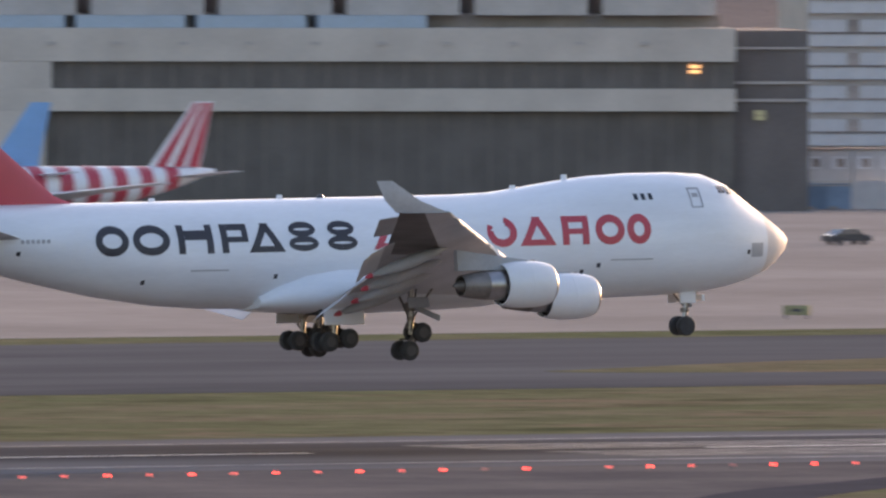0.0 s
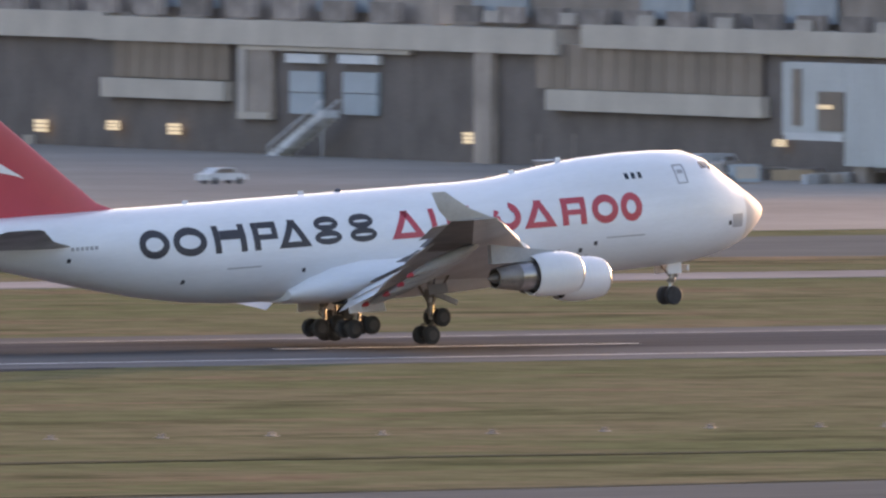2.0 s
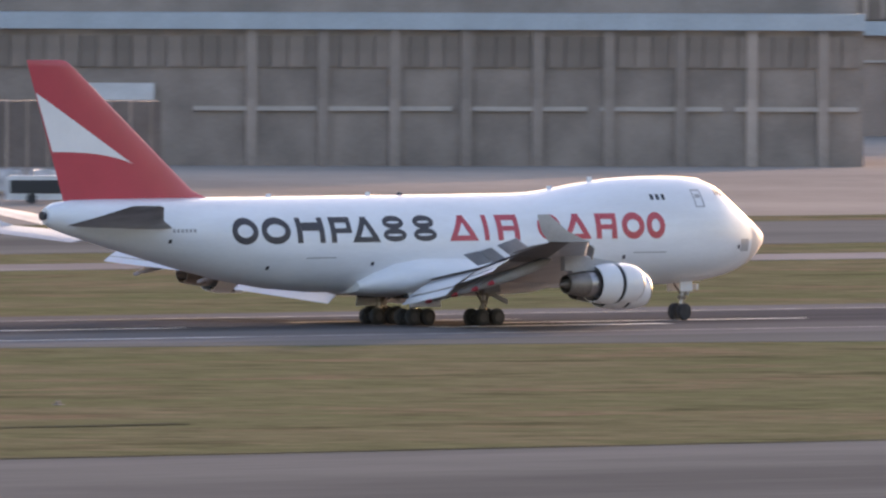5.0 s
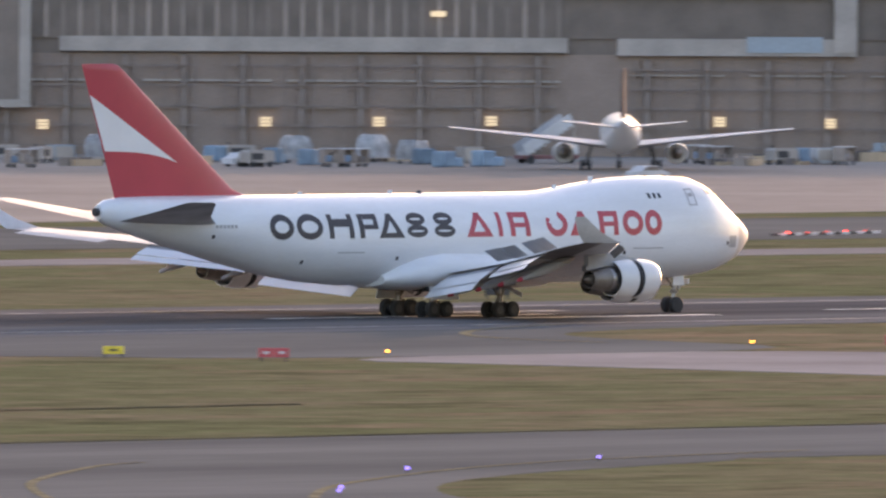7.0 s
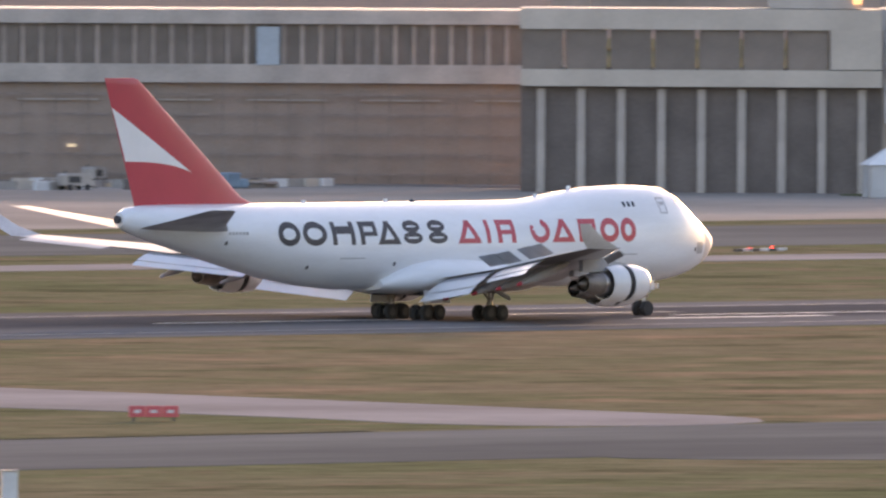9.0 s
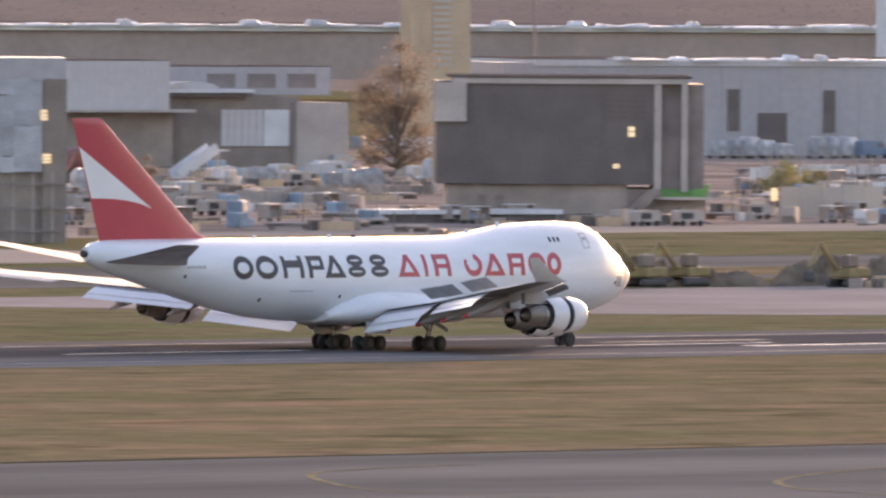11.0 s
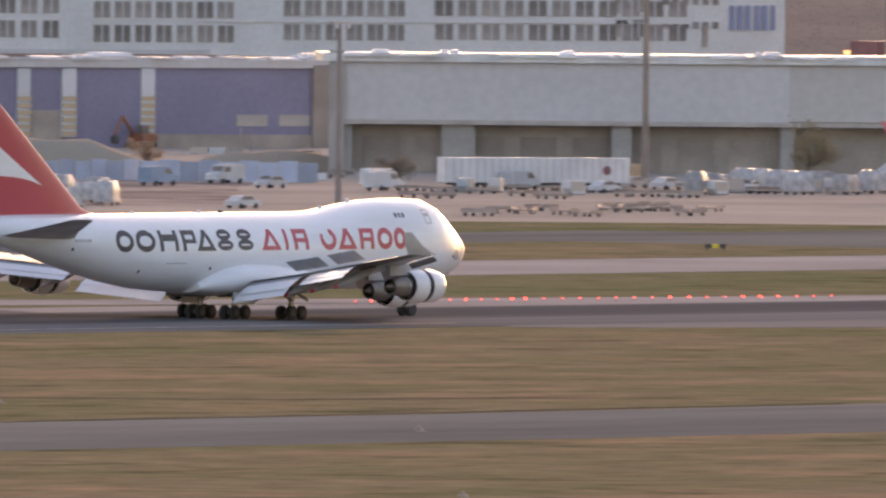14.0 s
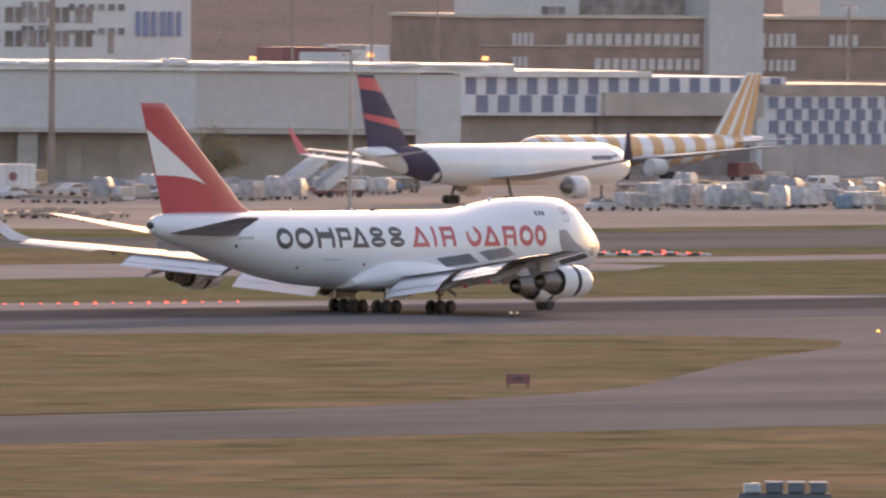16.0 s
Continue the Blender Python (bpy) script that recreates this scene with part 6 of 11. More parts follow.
bx(b, "lamp", 63.6, 64.4, 19.63, 21.68, 1.612, 2, WARMLIGHT)
bx(b, "pillar", 29.2, 66.6, 0.00, 10.76, 0.924, 1.5, MID, n=9, gap=0.8)
b = block("cargo_shed", "cluster of low grey cargo sheds with pale roofs", "building", 2330.0, 2290.0, -22.93)
bx(b, "shed_wall", 196.2, 211.2, 7.18, 13.55, 0.036, 25, STEELGREY)
bx(b, "cladding_rib", 196.2, 211.2, 7.5, 13.4, -0.02, 0.03, STEELGREY, n=15, gap=0.75)
bx(b, "roof_cover", 196.2, 211.2, 13.56, 13.66, 0.02, 25, ROOFDARK)
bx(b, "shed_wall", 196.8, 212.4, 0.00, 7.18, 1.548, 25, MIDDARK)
bx(b, "shed_roof", 196.2, 214.0, 7.1, 7.46, -1.94, 20, MID)
bx(b, "long_wall", 211.4, 237.7, 9.19, 12.75, 8.072, 25, STEELBLUE)
bx(b, "roof_cover", 211.4, 237.7, 12.76, 12.86, 8.1, 25, ROOFDARK)
bx(b, "long_window", 219.5, 236.5, 10.1, 11.9, 8.02, 8.1, RUSTDARK, n=3, gap=0.3)
bx(b, "canopy", 211.2, 224.2, 9.55, 9.95, 2.084, 10, CABIN)
# near-black block imitating the shadow beneath the canopy
bx(b, "canopy_shade", 211.2, 224.2, 9.05, 9.54, 2.6, 10, HALLDARK)
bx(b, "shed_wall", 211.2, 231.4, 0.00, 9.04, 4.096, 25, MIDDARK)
bx(b, "white_door", 226.3, 229.9, 2.80, 7.4, 3.808, 4, CABIN)
bx(b, "shed_wall", 230.6, 237.8, 0.00, 8.35, 3.12, 25, MID)
part("canopy_dome", loft([[(215.6 - math.cos(math.pi * i / 12) * 3.8, d, 9.96 + math.sin(math.pi * i / 12) * 1.0) for i in range(13)] for d in (2.3, 8.0)]), CABIN, b, "pale domed canopy", True)
bx(b, "door", 220.3, 226.2, 2.80, 7.4, 3.812, 4, STEELGREY, n=6, gap=0.06)
b = block("control_tower", "tall beige tower with a striped shaft", "tower", 2620.0, 2290.0, -25.02)
bx(b, "shaft", 33.8, 42.1, 0.00, 26.45, 0.024, 4, TAN)
bx(b, "stripe", 36.6, 39.4, 11.63, 24.97, -0.164, 0, PALE, m=16, vgap=0.5)
bx(b, "edge", 33.4, 34.5, 11.62, 26.43, -0.252, 0, TAN)
b = block("dark_hall", "large dark grey hall block on a pale base", "building", 2210.0, 1932.0, -48.37)
bx(b, "dark_wall", 28.9, 53.0, 4.06, 15.32, 0.06, 22, HALLDARK)
bx(b, "roof_edge", 30.6, 56.6, 15.12, 15.72, -0.328, 22, MID)
bx(b, "coping", 30.4, 57.0, 15.725, 15.98, -0.45, 22, ROOFDARK)
bx(b, "side_wall", 53.0, 58.4, 3.59, 15.11, 1.084, 22, RUSTDARK)
bx(b, "post", 52.9, 53.7, 2.52, 15.09, -0.304, 0.1, MID)
bx(b, "post", 55.9, 56.6, 3.28, 15.11, -0.292, 0.8, MID)
bx(b, "base", 30.1, 50.0, 0.00, 4.05, 0.92, 22, MIDDARK)
bx(b, "base_window", 31.0, 36.9, 1.59, 2.83, 0.6, 0.8, MIDDARK, n=3, gap=0.5)
bx(b, "ramp", 48.7, 53.1, 0.00, 3.56, 1.012, 18, MIDDARK)
bx(b, "low_base", 53.1, 58.7, 0.00, 3.28, 2.024, 18, MIDDARK)
bx(b, "roof_room", 28.6, 32.2, 10.90, 15.19, -0.564, 0, MID)
bx(b, "seam", 33.7, 52.4, 4.32, 15.10, 0.02, 0.05, DARKWALL, n=9, gap=0.96)
bx(b, "louvre", 47.4, 51.9, 11.0, 14.1, 0.0, 0.1, DARKWALL, m=5, vgap=0.12)
part("outside_stair", moved(profile_body([(48.6, 0.0), (52.4, 3.6), (53.6, 3.6), (53.6, 3.1), (50.2, 0.0)], 1.2, 0), pose(0, -0.6, 0)), SCAFFOLD, b, "dark slanting outside stair")
bx(b, "lit_window", 50.05, 50.75, 9.29, 10.5, -0.05, 0, LITWINDOW, m=2, vgap=0.15)
bx(b, "lit_window", 48.4, 49.1, 5.8, 6.35, -0.05, 0, LITWINDOW, m=2, vgap=0.22)
bx(b, "green_sheet", 53.4, 58.7, 2.53, 3.59, 0.684, 1, GREENTARP)
bx(b, "lamp_strip", 53.1, 59.6, 2.41, 2.72, -0.104, 0.2, PALE)
b = block("shed", "long low shed with a bright metal roof", "building", 2195.0, 1905.0, -21.95)
bx(b, "wall", 14.4, 35.4, 0.00, 0.95, 0.108, 6, HALLDARK)
bx(b, "roof", 14.0, 35.9, 0.95, 1.45, -0.48, 7, ROOFSHEET)
bx(b, "door", 15.5, 35.0, 0.00, 0.8, -0.1, 0, DARKWALL, n=8, gap=0.3)
b = block("warehouse", "long grey-blue metal warehouse with dark slot windows", "building", 2560.0, 2340.0, -27.98)
bx(b, "wall", 128.6, 189.0, 0.00, 12.20, 0.012, 40, STEELBLUE)
bx(b, "wall", 187.9, 228.6, 0.00, 11.86, 0.024, 40, STEELBLUE)
bx(b, "cladding_seam", 133.1, 228.4, 0.49, 11.50, -0.044, 0, STEELBLUE, n=34, gap=0.95)
bx(b, "slot_window", 174.2, 175.9, 3.0, 8.65, -0.152, 0, DARKWALL)
bx(b, "slot_window", 187.8, 189.5, 2.85, 8.5, -0.14, 0, DARKWALL)
bx(b, "slot_window", 201.5, 203.2, 2.6, 8.3, -0.128, 0, DARKWALL)
bx(b, "slot_window", 160.5, 162.2, 3.2, 8.76, -0.116, 0, DARKWALL)
bx(b, "gate", 164.8, 169.0, 0.0, 5.63, -0.104, 0, HALLDARK)
bx(b, "gate_canopy", 191.8, 196.0, 4.48, 4.93, -0.692, 0, PALE)
bx(b, "drain", 217.5, 218.1, 0.91, 11.44, -0.08, 0, MIDDARK)
bx(b, "roof_edge", 133.0, 228.6, 11.80, 12.60, -0.3, 40, STEELGREY)
bx(b, "roof_cover", 133.0, 228.6, 12.61, 12.68, 0.2, 40, ROOFDARK)
ragged_edge(b, 144.5, 228.6, 12.5, 13.3, -1.188, 4, ROOFSHEET, 3, 2.6)
b = block("warehouse", "purple-blue panelled warehouse with pale pillars", "building", 2752.0, 2238.0, -27.07)
bx(b, "panel_wall", 11.0, 98.4, 0.00, 10.82, 0.024, 40, PURPLE)
bx(b, "roof_edge", 11.0, 98.3, 10.75, 12.1, -0.564, 40, STEELGREY)
bx(b, "roof_cover", 11.0, 98.3, 12.11, 12.18, 0.2, 40, ROOFDARK)
ragged_edge(b, 11.0, 98.3, 11.9, 12.75, -1.152, 4, ROOFSHEET, 5, 2.6)
bx(b, "pillar", 52.4, 54.3, 1.36, 10.59, -0.44, 0, CABIN)
bx(b, "pillar", 59.0, 61.1, 1.38, 10.61, -0.428, 0, CABIN)
bx(b, "pillar", 70.7, 72.7, 1.40, 10.65, -0.416, 0, CABIN)
bx(b, "pillar", 23.0, 24.7, 1.30, 10.50, -0.404, 0, CABIN)
bx(b, "pillar", 34.3, 36.1, 1.33, 10.54, -0.392, 0, CABIN)
bx(b, "pillar", 40.9, 42.7, 1.34, 10.56, -0.38, 0, CABIN)
bx(b, "pillar_foot", 52.4, 54.4, 1.36, 7.04, -0.7, -0.5, TAN, m=6, vgap=0.4)
bx(b, "pillar_foot", 59.0, 61.1, 1.38, 7.06, -0.688, -0.5, TAN, m=6, vgap=0.4)
bx(b, "pillar_foot", 70.7, 72.7, 1.40, 7.09, -0.676, -0.5, TAN, m=6, vgap=0.4)
bx(b, "pillar_foot", 23.0, 24.7, 1.30, 6.96, -0.664, -0.5, TAN, m=6, vgap=0.4)
bx(b, "pillar_foot", 34.3, 36.1, 1.33, 6.99, -0.652, -0.5, TAN, m=6, vgap=0.4)
bx(b, "pillar_foot", 40.9, 42.7, 1.34, 7.01, -0.64, -0.5, TAN, m=6, vgap=0.4)
bx(b, "gate", 36.2, 40.8, 0.20, 4.96, -0.128, 0, CABIN)
bx(b, "gate", 54.7, 59.1, 0.24, 5.00, -0.116, 0, MIDDARK)
bx(b, "window", 85.0, 89.6, 2.95, 4.47, -0.104, 0, MID)
bx(b, "window", 91.3, 95.9, 2.97, 4.49, -0.092, 0, MID)
bx(b, "corner", 96.1, 98.4, 0.00, 11.19, -0.68, 0, MIDDARK)
bx(b, "foot_band", 69.1, 97.6, 0.00, 1.81, -0.3, 0, MIDDARK)
b = block("warehouse", "broad grey cargo warehouse above a recessed loading dock", "building", 2640.0, 2062.0, -49.99)
bx(b, "upper_wall", 20.2, 76.4, 6.04, 13.86, 0.012, 25, STEELGREY)
bx(b, "upper_wall", 76.4, 104.7, 6.69, 14.22, 0.024, 25, WARMGREY)
bx(b, "dock", 20.2, 104.8, 0.00, 6.16, 3.036, 25, TANDARK)
bx(b, "roof_edge", 17.6, 116.6, 13.88, 14.94, -0.752, 25, ROOFBRIGHT)
ragged_edge(b, 20.1, 113.7, 14.65, 15.4, -1.44, 4, ROOFSHEET, 7, 2.6)
bx(b, "dock_pillar", 32.7, 36.9, 0.00, 6.21, 0.272, 3, CONC)
bx(b, "dock_pillar", 54.1, 56.6, 0.00, 6.39, 0.284, 3, CONC)
bx(b, "dock_pillar", 20.2, 21.4, 0.00, 6.09, 0.296, 3, CONC)
bx(b, "dock_pillar", 75.4, 77.1, 0.00, 6.56, 0.308, 3, CONC)
bx(b, "dock_door", 22.0, 74.6, 0.00, 4.48, 2.82, 3, MIDDARK, n=8, gap=0.3)
bx(b, "ledge", 20.2, 104.7, 6.02, 6.59, -0.6, 3, MID)
bx(b, "corner_post", 18.5, 20.4, 0.00, 15.24, -0.488, 1, CONC)
bx(b, "wall", 104.2, 109.9, 0.00, 13.66, -0.176, 30, STEELGREY)
b = block("warehouse", "warehouse front with a blue and white chequered wall", "building", 2770.0, 2022.0, -20.43)
bx(b, "wall", 0.5, 51.3, 7.74, 12.78, 0.036, 30, CHALK)
bx(b, "gate_front", 0.6, 22.7, 0.00, 8.09, 2.048, 30, TANDARK)
bx(b, "grey_hall", 22.6, 47.3, 7.76, 10.75, -0.94, 30, MID)
bx(b, "gate_front", 22.7, 47.4, 0.00, 7.76, 1.072, 30, RUSTDARK)
bx(b, "wall", 46.5, 78.9, 0.00, 10.66, -0.516, 30, CHALK)
bx(b, "roof_edge", 0.5, 30.1, 12.68, 13.49, -0.504, 30, ROOFBRIGHT)
bx(b, "roof_edge", 47.3, 78.8, 10.51, 11.84, -0.892, 30, MIDDARK)
bx(b, "blue_panel", 0.8, 51.3, 10.45, 12.64, 0, 0, CHECKBLUE, n=16, gap=0.48)
bx(b, "blue_panel", 2.4, 22.6, 8.16, 10.35, -0.12, 0, CHECKBLUE, n=6, gap=0.48)
bx(b, "blue_panel", 47.7, 78.9, 8.75, 10.22, -0.738, -0.6, CHECKBLUE, n=12, gap=0.48)
bx(b, "blue_panel", 49.0, 78.9, 7.21, 8.68, -0.726, -0.6, CHECKBLUE, n=12, gap=0.48)
bx(b, "blue_panel", 47.8, 78.9, 5.52, 7.14, -0.714, -0.6, CHECKBLUE, n=12, gap=0.48)
bx(b, "blue_panel", 49.0, 78.9, 4.05, 5.45, -0.702, -0.6, CHECKBLUE, n=12, gap=0.48)
bx(b, "lower_wall", 47.4, 78.9, 0.00, 4.05, -0.84, -0.6, MID)
b = block("office_block", "long white office block with rows of grey windows", "building", 2900.0, 2500.0, -24.57)
part("wall", prism([(82.5, 0.072), (213.1, 0.072), (213.1, 30), (98.5, 30)], 8.41, 22.44), CHALK, b, "white wall with an oblique gable end")
bx(b, "wall", 212.1, 309.6, 8.27, 22.49, 0.134, 30, CHALK)
bx(b, "blank_wall", 164.2, 173.9, 9.28, 22.51, -0.054, 0, CONC)
bx(b, "plinth", 82.5, 213.1, 9.24, 10.23, -0.1, 0, CHALKGREY)
bx(b, "window", 83.8, 163.9, 15.37, 17.75, 0.02, 0, WINGREY, n=21, gap=0.26)
bx(b, "window", 177.8, 188.6, 15.52, 17.92, -0.1, 0, WINGREY, n=3, gap=0.3)
bx(b, "window", 193.5, 217.4, 14.91, 17.31, -0.088, 0, WINGREY, n=7, gap=0.26)
bx(b, "window", 225.0, 245.9, 15.34, 17.59, -0.076, 0, WINGREY, n=6, gap=0.26)
bx(b, "window", 250.1, 293.4, 15.46, 17.72, -0.064, 0, WINGREY, n=11, gap=0.26)
bx(b, "window", 280.4, 286.2, 16.08, 18.51, -0.052, 0, WINGREY, n=2, gap=0.3)
bx(b, "small_window", 288.5, 298.6, 17.21, 18.22, -0.04, 0, WINGREY, n=6, gap=0.4)
bx(b, "window", 83.9, 163.9, 11.83, 14.30, -0.028, 0, WINGREY, n=21, gap=0.26)
bx(b, "window", 177.8, 188.6, 11.96, 14.44, -0.016, 0, WINGREY, n=3, gap=0.3)
bx(b, "window", 193.5, 217.5, 11.33, 13.83, -0.004, 0, WINGREY, n=7, gap=0.26)
bx(b, "window", 225.0, 245.9, 11.75, 14.09, 0.008, 0, WINGREY, n=6, gap=0.26)
bx(b, "window", 250.2, 293.4, 11.86, 14.20, 0.02, 0, WINGREY, n=11, gap=0.26)
bx(b, "window", 280.5, 286.2, 12.47, 14.99, -0.1, 0, WINGREY, n=2, gap=0.3)
bx(b, "small_window", 288.6, 298.6, 13.68, 14.69, -0.088, 0, WINGREY, n=6, gap=0.4)
bx(b, "window_bar", 83.8, 163.9, 15.37, 17.75, -0.176, -0.1, CHALKGREY, n=21, gap=0.93)
bx(b, "window_bar", 177.8, 188.6, 15.52, 17.92, -0.164, -0.1, CHALKGREY, n=3, gap=0.93)
bx(b, "window_bar", 193.5, 217.4, 14.91, 17.31, -0.152, -0.1, CHALKGREY, n=7, gap=0.93)
bx(b, "window_bar", 225.0, 245.9, 15.34, 17.59, -0.14, -0.1, CHALKGREY, n=6, gap=0.93)
bx(b, "window_bar", 250.1, 293.4, 15.46, 17.72, -0.128, -0.1, CHALKGREY, n=11, gap=0.93)
bx(b, "window_bar", 280.4, 286.2, 16.08, 18.51, -0.116, -0.1, CHALKGREY, n=2, gap=0.93)
bx(b, "window_bar", 83.9, 163.9, 11.83, 14.30, -0.104, -0.1, CHALKGREY, n=21, gap=0.93)
bx(b, "window_bar", 177.8, 188.6, 11.96, 14.44, -0.092, -0.1, CHALKGREY, n=3, gap=0.93)
bx(b, "window_bar", 193.5, 217.5, 11.33, 13.83, -0.08, -0.1, CHALKGREY, n=7, gap=0.93)
bx(b, "window_bar", 225.0, 245.9, 11.75, 14.09, -0.2, -0.1, CHALKGREY, n=6, gap=0.93)
bx(b, "window_bar", 250.2, 293.4, 11.86, 14.20, -0.188, -0.1, CHALKGREY, n=11, gap=0.93)
bx(b, "window_bar", 280.5, 286.2, 12.47, 14.99, -0.176, -0.1, CHALKGREY, n=2, gap=0.93)
bx(b, "sill", 83.9, 163.9, 14.87, 15.28, -0.1, 0, CHALK)
bx(b, "sill", 193.5, 293.4, 14.36, 14.78, -0.1, 0, CHALK)
bx(b, "sign", 300.2, 300.9, 13.46, 17.16, -0.24, 0, SIGNBLUE)
bx(b, "sign", 301.5, 302.3, 13.47, 17.16, -0.228, 0, SIGNBLUE)
bx(b, "sign", 302.9, 303.6, 13.47, 17.17, -0.216, 0, SIGNBLUE)
bx(b, "sign", 304.4, 305.2, 13.48, 17.18, -0.204, 0, SIGNBLUE)
bx(b, "sign", 305.7, 306.5, 13.49, 17.18, -0.192, 0, SIGNBLUE)
bx(b, "sign", 307.2, 307.8, 13.49, 17.19, -0.18, 0, SIGNBLUE)
bx(b, "door", 295.6, 296.4, 10.92, 14.11, -0.2, 0, MIDDARK)
b = block("brick_building", "brown brick building with pale window rows", "building", 3130.0, 2320.0, -27.70)
bx(b, "wall", 35.7, 114.9, 8.18, 17.17, 0.012, 30, BRICK)
bx(b, "roof_edge", 35.2, 114.9, 17.01, 17.51, -0.476, 30, PALE)
bx(b, "stair_tower", 72.3, 81.2, 8.19, 24.84, -1.964, 10, STEELGREY)
bx(b, "window", 40.7, 44.4, 13.04, 14.86, -0.152, 0, STEELGREY, n=4, gap=0.35)
bx(b, "window", 49.5, 71.8, 13.11, 14.78, -0.14, 0, STEELGREY, n=14, gap=0.35)
bx(b, "window", 81.6, 87.7, 13.05, 14.88, -0.128, 0, STEELGREY, n=5, gap=0.35)
bx(b, "window", 92.9, 98.0, 13.10, 14.77, -0.116, 0, STEELGREY, n=4, gap=0.35)
bx(b, "window", 54.2, 71.9, 9.46, 11.13, -0.104, 0, STEELGREY, n=12, gap=0.35)
bx(b, "window", 81.7, 87.7, 9.38, 11.05, -0.092, 0, STEELGREY, n=5, gap=0.35)
bx(b, "window", 40.8, 43.5, 9.88, 11.37, -0.08, 0, STEELGREY, n=3, gap=0.35)
bx(b, "ledge", 35.7, 114.9, 12.84, 13.01, -0.3, 0, PALE)
bx(b, "roof_box", 38.2, 52.8, 17.20, 23.01, 2.012, 14, STEELGREY)
bx(b, "roof_window", 46.5, 50.6, 17.21, 18.71, 1.724, 2, WINGREY, n=3, gap=0.3)
bx(b, "roof_wall", 52.8, 72.2, 17.28, 24.76, 6.036, 20, RUST)
bx(b, "roof_box", 92.5, 105.5, 16.95, 20.79, 2.048, 14, STEELGREY)
b = block("red_kiosk", "small red and white service building on a roof", "building", 2990.0, 2300.0, -25.02)
bx(b, "wall", 80.0, 91.0, 10.68, 13.27, 0.06, 8, REDCONT)
bx(b, "white_box", 91.0, 97.1, 10.71, 13.62, -0.428, 8, CHALK)
bx(b, "pale_wall", 82.7, 90.7, 10.68, 12.62, -0.116, 0, CABIN)
bx(b, "lamp", 93.6, 94.5, 11.92, 12.49, -0.704, -0.5, WARMLIGHT)
bx(b, "lamp", 74.8, 75.8, 11.37, 11.94, 0.108, 0.3, WARMLIGHT)
bx(b, "lamp", 112.7, 113.7, 11.50, 12.07, 0.12, 0.3, WARMLIGHT)
b = block("far_shed", "far brown sheds with a bright irregular roof edge", "building", 2900.0, 2900.0, -34.99)
bx(b, "wall", 173.8, 410.2, 3.49, 10.98, 0, 30, HILL)
bx(b, "roof", 173.8, 321.5, 11.0, 11.95, -0.988, 30, ROOFBRIGHT)
bx(b, "roof", 321.5, 410.1, 11.1, 12.05, -0.9, 30, ROOFBRIGHT)
bx(b, "roof_cover", 173.8, 410.1, 12.06, 12.13, 2.5, 30, ROOFDARK)
ragged_edge(b, 173.8, 410.1, 11.75, 12.75, -1.976, 2, ROOFSHEET, 9, 3.2)


# ---- things on the airfield and apron ----
def taxi_sign(x, y, w, h, mat, label, panels):
    t = thing("taxiway_sign", label, "sign", pose(x, y, 0, 0, 0, -38))
    pw = w / panels
    for i in range(panels):
        m = SIGNYELLOW if (mat is SIGNDARK and i == 1) else SIGNDARK if (mat is SIGNYELLOW and panels == 3 and i == 1) else mat
        face = part("panel", boxes((-w / 2 + i * pw + 0.03, -w / 2 + (i + 1) * pw - 0.03, -0.15, 0.15, 0.3, 0.3 + h), bevel=0.03), m, t)
        if mat is not SIGNDARK:
            part("mark", boxes((-w / 2 + (i + 0.3) * pw, -w / 2 + (i + 0.7) * pw, -0.17, -0.152, 0.3 + h * 0.35, 0.3 + h * 0.65)), CHALKGREY if mat is SIGNRED else SIGNDARK, face, "plain bar")
    for u in (-w * 0.4, w * 0.4):
        part("leg", boxes((u - 0.06, u + 0.06, -0.06, 0.06, 0, 0.32)), SIGNDARK, t)


def marker_mast(x, y, h, boxed):
    t = thing("marker_mast", "red and white banded mast in the grass", "mast", pose(x, y, 0))
    n = 6
    for i in range(n):
        part("band", rod((0, 0, h * i / n), (0, 0, h * (i + 1) / n), 0.17 if boxed else 0.1, 10), FADEDRED if i % 2 else CHALKGREY if boxed else MID, t, "", True)
    if boxed:
        part("cabinet", boxes((-1.5, 0.3, -0.5, 0.5, 0.9, 1.5), bevel=0.05), CABIN, t)
    part("foot", boxes((-0.4, 0.4, -0.4, 0.4, 0, 0.15)), CONC, t)


def grey_cabinet(x, y, w, h):
    t = thing("equipment_cabinet", "pale grey equipment cabinet standing in the grass", "cabinet", pose(x, y, 0, 0, 0, -40))
    part("body", boxes((-w / 2, w / 2, -0.5, 0.5, 0, h), bevel=0.06), CABIN, t)
    part("lid", boxes((-w / 2 - 0.06, w / 2 + 0.06, -0.56, 0.56, h, h + 0.1), bevel=0.03), PALE, t)


LIGHTS = {}


def edge_light(x, y, mat, label):
    if mat not in LIGHTS:
        t = thing("airfield_light", label, "airfield light", pose(x, y, 0), group=label + "s")
        part("stem", rod((0, 0, 0), (0, 0, 0.2), 0.05, 6), SIGNDARK, t)
        part("lens", lathe([(0.2, 0.05), (0.24, 0.11), (0.34, 0.11), (0.4, 0.04)], 10, 'z'), mat, t, "glowing lens", True)
        LIGHTS[mat] = t
    else:
        copy_thing(LIGHTS[mat], pose(x, y, 0))


